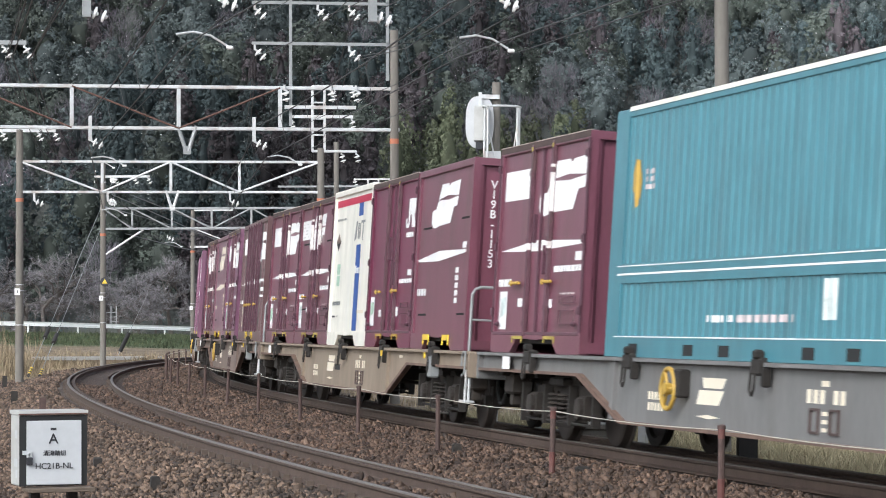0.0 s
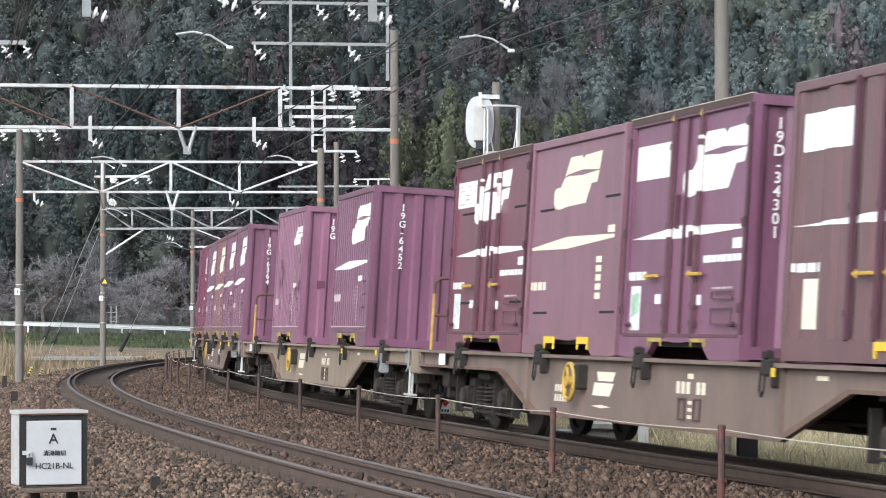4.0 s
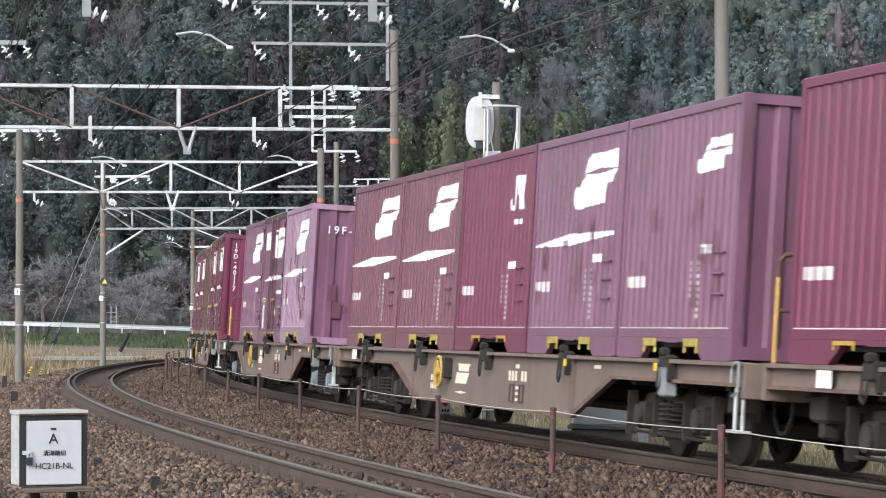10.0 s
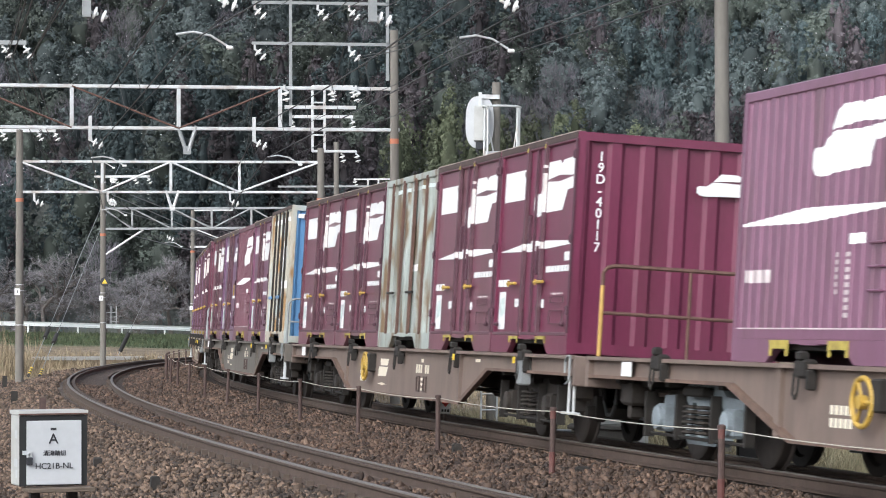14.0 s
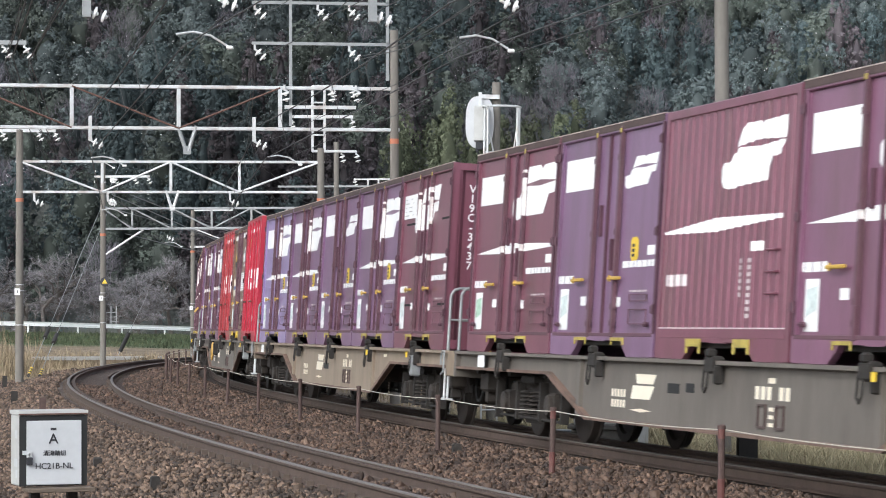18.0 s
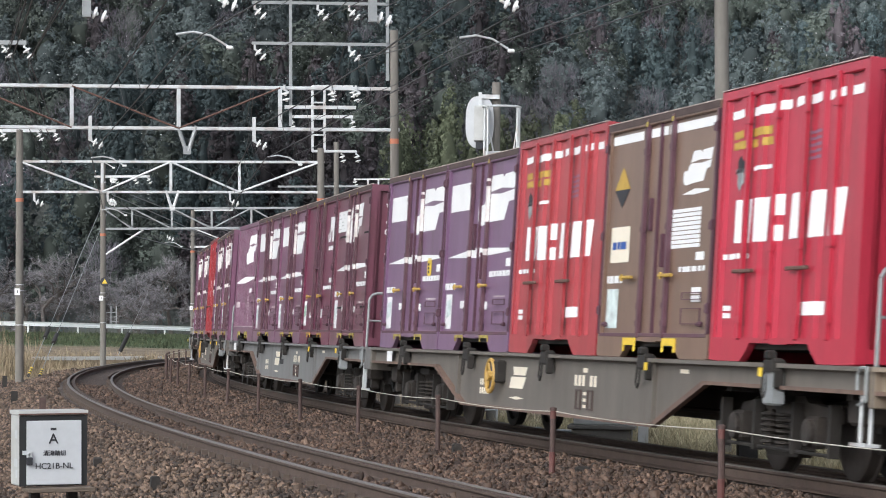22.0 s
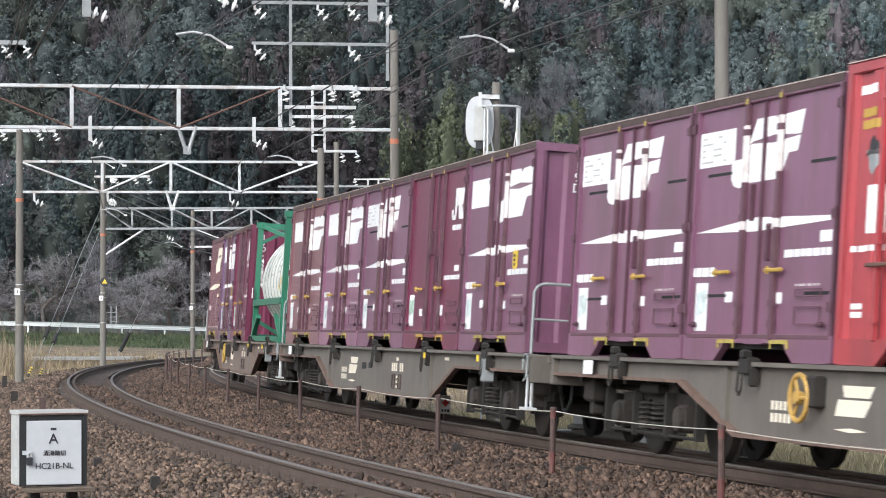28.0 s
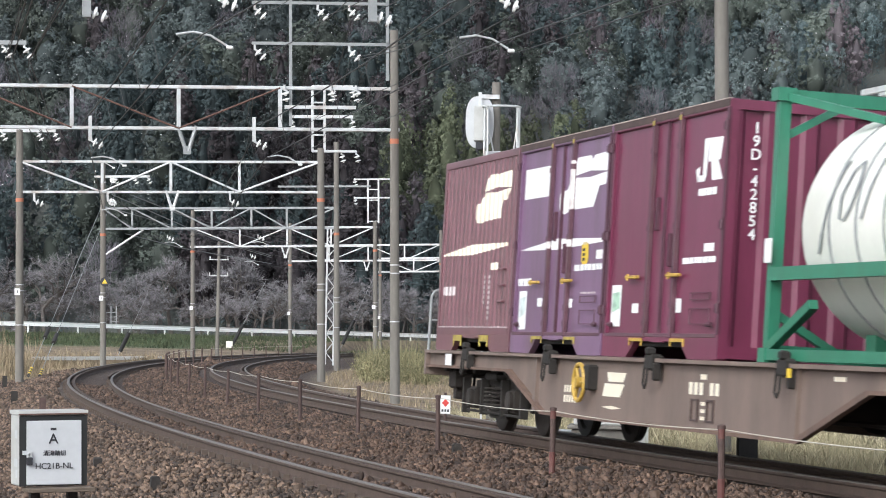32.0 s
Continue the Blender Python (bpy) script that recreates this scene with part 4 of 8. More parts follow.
def add_pockets(c, mat, thin=False):
    def pocket():
        if thin:
            return Mesh().box(-0.21, 0.21, -0.012, 0.0, 0.165, 0.20).box(-0.21, -0.185, -0.012, 0.0, 0.12, 0.165).box(0.185, 0.21, -0.012, 0.0, 0.12, 0.165).data("fork_pocket", mat)
        m = Mesh().box(-0.21, 0.21, -0.012, 0.0, 0.125, 0.20).box(-0.21, -0.16, -0.012, 0.0, 0.06, 0.125).box(0.16, 0.21, -0.012, 0.0, 0.06, 0.125)
        return m.data("fork_pocket", mat)
    for x in (-0.66, 0.66):
        p = part("fork_pocket", shared(("pocket", mat.name, thin), pocket), mat, c, "yellow fork pocket rim")
        p.location = (x, -BOXW / 2 - 0.004, 0)


def add_doors(c, hl, height, mat):
    """Lock rods, hinge bars, yellow handles, dark top rail."""
    part("top_rail", shared(("toprail", round(height, 2)), lambda: Mesh().box(-hl + 0.01, hl - 0.01, -BOXW / 2 - 0.006, -BOXW / 2 + 0.05, height - 0.075, height - 0.004).data("top_rail", RAIL_BROWN)), RAIL_BROWN, c, "dark weathered top rail")
    for u in (0.385, 0.615):
        x = -hl + u * 2 * hl
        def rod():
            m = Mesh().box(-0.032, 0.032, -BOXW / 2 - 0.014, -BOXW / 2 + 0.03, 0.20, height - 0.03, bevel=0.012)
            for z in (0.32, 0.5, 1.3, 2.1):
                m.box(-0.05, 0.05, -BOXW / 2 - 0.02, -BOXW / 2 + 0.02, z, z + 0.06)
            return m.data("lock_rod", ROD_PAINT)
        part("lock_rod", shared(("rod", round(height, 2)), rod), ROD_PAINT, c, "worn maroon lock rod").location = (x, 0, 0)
        part("rod_top", shared("rodtop", lambda: Mesh().box(-0.03, 0.03, -BOXW / 2 - 0.018, -BOXW / 2 - 0.004, BOXH - 0.11, BOXH - 0.06).data("rod_top", POCKET)), POCKET, c, "worn yellow rod end").location = (x, 0, 0)
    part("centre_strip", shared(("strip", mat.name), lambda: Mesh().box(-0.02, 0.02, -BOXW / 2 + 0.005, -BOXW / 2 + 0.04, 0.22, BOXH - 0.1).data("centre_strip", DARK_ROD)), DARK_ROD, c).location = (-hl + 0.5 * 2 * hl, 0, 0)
    part("door_sill", shared(("sill", round(hl, 2)), lambda: Mesh().box(-hl + 0.07, hl - 0.07, -BOXW / 2 - 0.004, -BOXW / 2 + 0.03, 0.212, 0.25, bevel=0.004).data("door_sill", ROD_PAINT)), ROD_PAINT, c, "scraped grey-maroon door sill")
    for z0, z1 in ((0.34, 0.50), (0.58, 0.655)):
        part("placard_frame", shared(("placard", z0), lambda: Mesh().box(-0.29, 0.29, -0.003, 0.01, z0, z0 + 0.009).box(-0.29, 0.29, -0.003, 0.01, z1 - 0.009, z1).box(-0.29, -0.281, -0.002, 0.01, z0 + 0.009, z1 - 0.009).box(0.281, 0.29, -0.002, 0.01, z0 + 0.009, z1 - 0.009).data("placard_frame", ROD_PAINT)), ROD_PAINT, c, "empty placard frame").location = (-hl + 0.84 * 2 * hl, -BOXW / 2, 0)
    for u in (0.07, 0.93):
        part("latch", shared("latch", lambda: Mesh().box(-0.045, 0.045, -0.022, 0.01, -0.02, 0.03, bevel=0.008).tube((-0.07, -0.016, 0.005), (0.07, -0.016, 0.005), 0.011, 6).data("latch", DARK_ROD)), DARK_ROD, c, "small dark latch").location = (-hl + u * 2 * hl, -BOXW / 2, 0.335)
    for u in (0.27, 0.63):
        h = part("door_handle", shared("handle", lambda: Mesh().box(-0.2, 0.2, -0.03, 0.0, -0.018, 0.018, bevel=0.008).tube((-0.13, -0.02, -0.035), (-0.13, -0.02, 0.035), 0.014).data("door_handle", AMBER)), AMBER, c, "yellow door handle")
        h.location = (-hl + u * 2 * hl, -BOXW / 2 - 0.01, 0.83)
    part("roof_lip", shared(("lip", round(height, 2)), lambda: Mesh().box(-hl + 0.01, hl - 0.01, -BOXW / 2 - 0.010, -BOXW / 2 + 0.03, height - 0.003, height + 0.006).data("roof_lip", LIP)), LIP, c, "pale dusty roof edge")
    for u in (0, 1):
        for z in (0.45, 1.25, 2.2):
            h = part("hinge", shared(("hinge", mat.name), lambda: Mesh().box(-0.04, 0.04, -0.025, 0.01, 0.0, 0.085, bevel=0.008).tube((0.045, -0.02, -0.01), (0.045, -0.02, 0.095), 0.014, 6).data("hinge", DARK_ROD)), DARK_ROD, c)
            h.location = (hl - 0.055 if u else -hl + 0.02, -BOXW / 2, z)
    # dark strips over the corner posts, at the seams between containers
    for u in (0, 1):
        part("door_edge", shared(("edge", mat.name), lambda: Mesh().box(-0.03, 0.03, -BOXW / 2 - 0.007, -BOXW / 2 + 0.02, 0.24, BOXH - 0.08, bevel=0.006).data("door_edge", DARK_ROD)), DARK_ROD, c, "dark strip at the seam between containers").location = (hl - 0.03 if u else -hl + 0.03, 0, 0)
    for u in (0.44, 0.56):
        part("stay_plate", shared("stay", lambda: Mesh().box(-0.025, 0.025, -BOXW / 2 - 0.004, -BOXW / 2 + 0.036, 0.0, 0.34, bevel=0.006).data("stay_plate", DARK_ROD)), DARK_ROD, c).location = (-hl + u * 2 * hl, 0, 1.30 if u < 0.5 else 0.92)


def build_container(kind, mat, label, number="", dx=0.0, white=None, extra=""):
    """One freight container of the given kind; its side art is painted shapes."""
    white = white or WHITE
    length, height = BOXLEN, BOXH
    fmat = mat
    side = {"door": "door", "vent": "door", "dark": "door", "corr": "corr", "corrbadge": "corr", "corrplain": "corr", "panel": "panel", "red": "ribs", "olive": "door",
            "white": "panel", "rust": "ribs", "bluerust": "ribs", "ribbed": "ribs", "teal": "fine"}[kind]
    if kind == "teal":
        length, height = 9.08, 2.63
    if kind == "ribbed":
        length = 5.97
    if kind in ("red", "bluerust", "white"):
        height = 2.56
    if extra == "line":
        fmat = PLUM
    if kind == "bluerust":
        fmat = SKYBLUE
    c, depth, cuts, hl = container_shell((kind, mat.name, length), mat, length, height, side, fmat, mat)
    tagged(c, label, "container", "freight containers on the train")

    def art(name, polys, u0, u1, z0, z1, m, lab=""):
        x0, x1 = -hl + u0 * 2 * hl, -hl + u1 * 2 * hl
        k = ("art", kind, mat.name, name, u0, u1, z0, z1, m.name)
        ob = part(name, shared(k, lambda: shapes(polys, x0, x1, z0, z1, depth, cuts).data(name, m)), m, c)
        tagged(ob, lab, kind="stuff" if len(polys) > 1 else "")
        if name.endswith(("_print", "_ink")):
            ob.location = (0, -0.004, 0)

    def rod_paint(u, z0, z1):
        ob = part("painted_rod", shared(("rodpaint", z0, z1), lambda: Mesh().box(-0.036, 0.036, -BOXW / 2 - 0.0185, -BOXW / 2 + 0.02, z0, z1, bevel=0.008).data("painted_rod", SCUFFED)), SCUFFED, c, "scuffed white paint over the rod")
        ob.location = (-hl + u * 2 * hl, 0, 0)

    ONE = [[(0, 0), (1, 0), (1, 1), (0, 1)]]
    WEDGE = [[(0.0, 0.12), (0.0, 0.28), (0.46, 1.0), (1.0, 0.86), (1.0, 0.58), (0.46, 0.0)]]
    LENS = [[(0.0, 0.22), (0.47, 1.0), (1.0, 0.66), (1.0, 0.34), (0.47, 0.0)]]
    DIAMOND_T, DIAMOND_B = [[(0.0, 0.45), (0.5, 1.0), (1.0, 0.45)]], [[(0.0, 0.0), (1.0, 0.0), (0.5, -0.62)]]
    if kind in ("door", "vent"):
        add_doors(c, hl, height, mat)
        if kind == "door":
            art("white_panel", ONE, 0.05, 0.36, 1.84, 2.20, white, "blank white panel")
            if extra == "small":
                art("emblem", LOGO, 0.64, 0.94, 1.78, 2.12, white, "small white block emblem")
            else:
                art("emblem", LOGO_B, 0.46, 0.98, 1.60, 2.24, white, "white block emblem")
                rod_paint(0.615, 1.64, 2.20)
        else:
            art("white_panel", ONE, 0.03, 0.29, 1.86, 2.20, white, "white lettered panel")
            art("panel_print", bars(0, 0, 0, 0, 2, 5, 0.7), 0.05, 0.27, 1.90, 2.19, BOX_STEEL, "grey lines of lettering")
            art("emblem", LOGO_B, 0.27, 0.75, 1.62, 2.26, white, "white block emblem")
            rod_paint(0.385, 1.66, 2.20)
            rod_paint(0.615, 1.72, 2.24)
            for u in (0.10, 0.80):
                art("louvre", ONE, u, u + 0.18, 1.76, 1.79, BLACK, "dark louvre slot")
                art("louvre", ONE, u, u + 0.18, 0.60, 0.63, BLACK, "dark louvre slot")
        if extra != "small":
            art("stripe", LENS, 0.03, 0.94, 1.20, 1.33, white, "white tapering stripe")
            for u in (0.385, 0.615):
                rod_paint(u, 1.215, 1.315)
        art("lettering", bars(0, 0, 0, 0, 4, 1, 0.12), 0.02, 0.19, 0.80, 0.90, white, "white lettering bars")
        art("lettering", bars(0, 0, 0, 0, 7, 1, 0.12), 0.66, 0.96, 0.94, 1.02, white, "white lettering bars")
        art("label_card", ONE, 0.88, 0.96, 1.06, 1.16, white, "white label")
        art("sticker", ONE, 0.055, 0.145, 0.28, 0.74, white, "white printed sticker")
        art("sticker_print", [[(0.12, 0.28), (0.88, 0.42), (0.88, 0.86), (0.12, 0.80)]], 0.055, 0.145, 0.28, 0.74, BLUE_STICKER if extra != "green" else GREEN_STICKER, "pale tinted print")
        art("label_card", ONE, 0.27, 0.325, 0.55, 0.65, white, "white label")
        art("label_card", ONE, 0.60, 0.66, 0.53, 0.63, white, "white label")
        art("lettering", bars(0, 0, 0, 0, 5, 1, 0.3), 0.74, 0.90, 0.68, 0.71, FADED, "white lettering bars")
        if extra in ("yellow", "small"):
            art("yellow_sticker", [[(0.0, 0.15), (0.2, 0.0), (0.8, 0.0), (1, 0.15), (1, 0.85), (0.8, 1.0), (0.2, 1.0), (0.0, 0.85)]], 0.73, 0.80, 1.01, 1.26, YELLOW, "yellow oval sticker")
            art("yellow_sticker_ink", bars(0, 0, 0, 0, 1, 3, 0.4), 0.745, 0.785, 1.05, 1.21, INK, "dark print")
        add_pockets(c, POCKET, True)
    elif kind == "dark":
        add_doors(c, hl, height, mat)
        art("badge", BADGE, 0.73, 0.95, 1.74, 2.16, white, "white round-cornered badge")
        art("lettering", bars(0, 0, 0, 0, 4, 1, 0.1), 0.76, 0.91, 1.60, 1.68, white, "white lettering bars")
        art("lettering", bars(0, 0, 0, 0, 7, 1, 0.12), 0.66, 0.93, 0.94, 1.01, white, "white lettering bars")
        art("label_card", ONE, 0.83, 0.91, 1.05, 1.13, white, "white label")
        art("sticker", ONE, 0.045, 0.135, 0.32, 0.76, white, "green and white sticker")
        art("sticker_print", [[(0.12, 0.34), (0.88, 0.44), (0.88, 0.84), (0.12, 0.80)]], 0.045, 0.135, 0.32, 0.76, GREEN_STICKER, "green print")
        art("label_card", ONE, 0.24, 0.30, 0.46, 0.56, white, "white label")
        art("label_card", ONE, 0.61, 0.67, 0.46, 0.60, white, "white label")
        add_pockets(c, AMBER, True)
    elif kind in ("corr", "corrbadge", "corrplain"):
        if kind == "corr":
            art("emblem", LOGO, 0.46, 0.915, 1.62, 2.24, white, "white block emblem")
            art("stripe", WEDGE, 0.02, 0.915, 1.23, 1.365, white, "white tapering stripe")
        elif kind == "corrbadge":
            art("badge", BADGE, 0.68, 0.89, 1.74, 2.16, white, "white badge")
            art("lettering", bars(0, 0, 0, 0, 3, 1, 0.2), 0.75, 0.87, 1.56, 1.64, white, "white lettering bars")
        else:
            art("emblem", LOGO, 0.64, 0.92, 1.80, 2.14, white, "small white block emblem")
        art("lettering", bars(0, 0, 0, 0, 4, 1, 0.10), 0.06, 0.225, 0.72, 0.85, FADED, "faded white lettering bars")
        part("base_rail", shared(("baserail", mat.name), lambda: Mesh().box(-hl + 0.1, hl - 0.1, -BOXW / 2 - 0.003, -BOXW / 2 + 0.07, 0.205, 0.305, bevel=0.008).data("base_rail", mat)), mat, c)
        art("lettering", bars(0, 0, 0, 0, 1, 6, 0.4), 0.62, 0.66, 0.60, 0.98, FADED, "faded white lettering blocks")
        art("lettering", bars(0, 0, 0, 0, 1, 9, 0.4), 0.685, 0.73, 0.40, 0.98, FADED, "faded white lettering blocks")
        art("label_card", ONE, 0.70, 0.78, 1.02, 1.11, white, "white label")
        part("rub_line", shared("rubline", lambda: Mesh().box(-hl + 0.1, hl - 0.1, -BOXW / 2 - 0.006, -BOXW / 2, 0.298, 0.310).data("rub_line", FADED)), FADED, c, "thin pale line")
        def patches():
            rr = random.Random(hash_of(label))
            out = []
            for _ in range(13):
                u, v = rr.uniform(0.05, 0.88), rr.uniform(0.08, 0.6)
                w, h = rr.uniform(0.03, 0.065), rr.uniform(0.05, 0.26 if extra == "line" else 0.12)
                out.append([(u, v), (u + w, v), (u + w, v + h), (u, v + h)])
            return out
        if extra in ("patch", "line"):
            for i, q in enumerate(patches()):
                art("paint_patch", [q], 0.0, 1.0, 0.2 + 1e-5 * i + 1e-7 * hash_of(label), 2.3, PATCH, "darker touch-up patch")
            rr = random.Random(hash_of(label) + 1)
            for _ in range(8):
                py, pz, ph = rr.uniform(-1.0, 0.9), rr.uniform(0.3, 1.5), rr.uniform(0.12, 0.30)
                part("paint_patch", Mesh().box(hl - 0.055, hl - 0.012, py, py + 0.16, pz, pz + ph), PATCH, c, "darker touch-up patch")
        def ladder():
            y_ = -BOXW / 2
            return Mesh().pipe([(-0.12, y_ + 0.03, 0), (-0.12, y_ - 0.012, 0), (0.12, y_ - 0.012, 0), (0.12, y_ + 0.03, 0)], 0.012).data("grab_rung", mat)
        for z in (0.62, 0.82, 1.02):
            part("grab_rung", shared(("rung", mat.name), ladder), mat, c).location = (hl * 0.72, 0, z)
        add_pockets(c, AMBER if kind == "corrbadge" else POCKET, kind == "corrbadge")
    elif kind == "panel":
        art("emblem", LOGO, 0.25, 0.745, 1.66, 2.26, white, "white block emblem")
        art("stripe", WEDGE, 0.0, 0.91, 1.20, 1.34, white, "white tapering stripe")
        art("lettering", bars(0, 0, 0, 0, 4, 1, 0.2), 0.04, 0.22, 0.74, 0.86, white, "white lettering bars")
        art("lettering", bars(0, 0, 0, 0, 1, 5, 0.3), 0.74, 0.82, 0.62, 1.12, white, "white lettering blocks")
        art("label_card", ONE, 0.84, 0.91, 1.34, 1.42, white, "white label")
        for u, z in ((0.10, 1.66), (0.80, 1.72), (0.08, 0.46), (0.80, 0.46)):
            art("louvre", ONE, u, u + 0.16, z, z + 0.03, BLACK, "dark louvre slot")
        add_pockets(c, YELLOW)
    elif kind == "red":
        art("top_band", bars(0, 0, 0, 0, 5, 1, 0.16), 0.06, 1.02, 2.27, 2.37, white, "white dashed band")
        art("wordmark", BARS6, 0.13, 0.87, 1.09, 1.51, white, "white block wordmark shapes")
        art("hazard_top", DIAMOND_T, 0.10, 0.22, 1.62, 1.92, INK, "dark warning diamond")
        art("hazard_base", DIAMOND_B, 0.10, 0.22, 1.80, 2.16, GALV_DARK, "grey warning diamond half")
        art("notice", bars(0, 0, 0, 0, 2, 2, 0.25), 0.08, 0.40, 1.98, 2.18, AMBER, "amber lettering bars")
        art("notice", bars(0, 0, 0, 0, 1, 5, 0.5), 0.62, 0.82, 1.78, 2.06, PINK, "pale lettering lines")
        art("lettering", bars(0, 0, 0, 0, 6, 1, 0.25), 0.05, 0.24, 0.95, 1.02, white, "white lettering bars")
        art("lettering", ONE, 0.24, 0.42, 1.76, 1.80, white, "white bar")
        art("label_card", ONE, 0.60, 0.80, 0.42, 0.54, white, "white label")
        art("label_card", bars(0, 0, 0, 0, 1, 2, 0.3), 0.06, 0.16, 0.40, 0.54, white, "white label")
        for u in (0.25, 0.63):
            h = part("door_handle", shared("handle_r", lambda: Mesh().box(-0.26, 0.26, -0.03, 0.0, -0.018, 0.018, bevel=0.008).data("door_handle", RUST)), RUST, c, "rusty lock bar")
            h.location = (-hl + u * 2 * hl, -BOXW / 2 - 0.02, 0.83)
        def bars_up():
            m = Mesh().box(-0.03, 0.03, -BOXW / 2 - 0.02, -BOXW / 2 + 0.02, 0.2, 2.5, bevel=0.01)
            for z in (0.35, 1.0, 2.2):
                m.box(-0.055, 0.055, -BOXW / 2 - 0.026, -BOXW / 2 + 0.01, z, z + 0.07)
            return m.data("lock_rod", mat)
        for u in (0.22, 0.42, 0.62, 0.82):
            part("lock_rod", shared(("redrod", mat.name), bars_up), mat, c).location = (-hl + u * 2 * hl, 0, 0)
        part("roof_lip", shared("redlip", lambda: Mesh().box(-hl + 0.01, hl - 0.01, -BOXW / 2 - 0.010, -BOXW / 2 + 0.03, height - 0.003, height + 0.006).data("roof_lip", LIP)), LIP, c, "pale dusty roof edge")
    elif kind == "olive":
        add_doors(c, hl, height, mat)
        art("top_band", bars(0, 0, 0, 0, 3, 1, 0.06), 0.03, 0.98, 2.27, 2.37, white, "white band")
        art("emblem", LOGO, 0.70, 0.94, 1.72, 2.06, white, "white block emblem")
        art("stripe", LENS, 0.70, 0.92, 1.62, 1.68, white, "small white stripe")
        art("notice", bars(0, 0, 0, 0, 1, 9, 0.2), 0.62, 0.93, 1.10, 1.50, white, "white lettered panel")
        art("hazard_top", DIAMOND_T, 0.07, 0.22, 1.58, 2.02, AMBER, "amber warning diamond")
        art("hazard_base", DIAMOND_B, 0.07, 0.22, 1.78, 2.1, INK, "dark warning diamond half")
        art("notice", ONE, 0.06, 0.24, 1.00, 1.38, CREAM, "cream notice")
        art("notice_print", bars(0, 0, 0, 0, 3, 1, 0.2), 0.08, 0.22, 1.14, 1.24, BLUE, "blue print")
        art("sticker", ONE, 0.05, 0.16, 0.30, 0.72, BLUE_STICKER, "pale sticker")
        art("lettering", bars(0, 0, 0, 0, 4, 1, 0.2), 0.04, 0.20, 0.78, 0.88, white, "white lettering bars")
        art("lettering", bars(0, 0, 0, 0, 5, 1, 0.25), 0.70, 0.93, 0.86, 0.93, white, "white lettering bars")
        art("label_card", ONE, 0.84, 0.91, 0.97, 1.05, white, "white label")
        art("label_card", bars(0, 0, 0, 0, 1, 2, 0.2), 0.82, 0.92, 0.56, 0.72, white, "white labels")
        add_pockets(c, YELLOW)
    elif kind == "white":
        art("red_stripe", ONE, 0.04, 0.93, 2.29, 2.40, RED, "red stripe")
        art("blue_stripe", ONE, 0.61, 0.72, 0.24, 1.62, BLUE, "blue stripe")
        part("stripe_print", shared("stripe_print", lambda: Mesh().box(0.42, 0.53, -BOXW / 2 + 0.024, -BOXW / 2 + 0.03, 1.16, 1.28).box(0.58, 0.66, -BOXW / 2 + 0.024, -BOXW / 2 + 0.03, 1.16, 1.25).box(0.70, 0.79, -BOXW / 2 + 0.024, -BOXW / 2 + 0.03, 1.16, 1.25).data("stripe_print", WHITE)), WHITE, c, "white print bars on the stripe")
        art("blue_stripe", ONE, 0.63, 0.74, 2.08, 2.29, BLUE, "blue square")
        art("wordmark", ([(0.0, 0.0), (0.22, 0.15), (0.28, 1.0), (0.16, 1.0)], [(0.34, 0.1), (0.44, 0.1), (0.46, 0.9), (0.36, 0.9)], [(0.50, 0.1), (0.58, 0.1), (0.60, 0.9), (0.52, 0.9)],
                         [(0.62, 0.88), (1.0, 0.88), (1.0, 1.0), (0.62, 1.0)], [(0.78, 0.0), (0.86, 0.0), (0.88, 0.9), (0.80, 0.9)]), 0.54, 0.80, 1.68, 2.0, GALV_DARK, "grey wordmark shapes")
        art("hazard_top", DIAMOND_T, 0.06, 0.20, 1.55, 1.86, TAN, "dark warning diamond")
        art("hazard_base", DIAMOND_B, 0.06, 0.20, 1.73, 2.0, INK, "dark warning diamond half")
        art("sticker", bars(0, 0, 0, 0, 1, 2, 0.1), 0.13, 0.22, 0.98, 1.36, GREEN_STICKER, "green and yellow sticker")
        art("lettering", bars(0, 0, 0, 0, 7, 1, 0.2), 0.05, 0.27, 0.66, 0.74, GALV_DARK, "grey lettering bars")
        art("lettering", bars(0, 0, 0, 0, 9, 1, 0.3), 0.06, 0.32, 2.06, 2.11, GALV_DARK, "grey lettering bars")
        art("label_card", ONE, 0.70, 0.88, 0.52, 0.57, CREAM, "beige label")
        art("label_card", bars(0, 0, 0, 0, 2, 1, 0.5), 0.06, 0.24, 0.46, 0.52, INK, "dark marks")
    elif kind == "bluerust":
        art("top_band", bars(0, 0, 0, 0, 5, 1, 0.14), 0.10, 0.98, 2.27, 2.37, white, "white dashed band")
        art("emblem", [[(0.0, 0.3), (0.25, 0.0), (0.75, 0.0), (1.0, 0.3), (1.0, 0.7), (0.75, 1.0), (0.25, 1.0), (0.0, 0.7)]], 0.64, 0.84, 1.36, 1.92, white, "pale faded round emblem")
        art("lettering", bars(0, 0, 0, 0, 3, 1, 0.2), 0.56, 0.92, 1.02, 1.20, white, "pale faded lettering bars")
        art("label_card", ONE, 0.52, 0.70, 0.34, 0.46, white, "white label")
        for u in (0.26, 0.44, 0.62, 0.80):
            part("lock_rod", shared("brod", lambda: Mesh().box(-0.03, 0.03, -BOXW / 2 - 0.02, -BOXW / 2 + 0.02, 0.2, 2.5, bevel=0.01).data("lock_rod", STEEL)), STEEL, c).location = (-hl + u * 2 * hl, 0, 0)
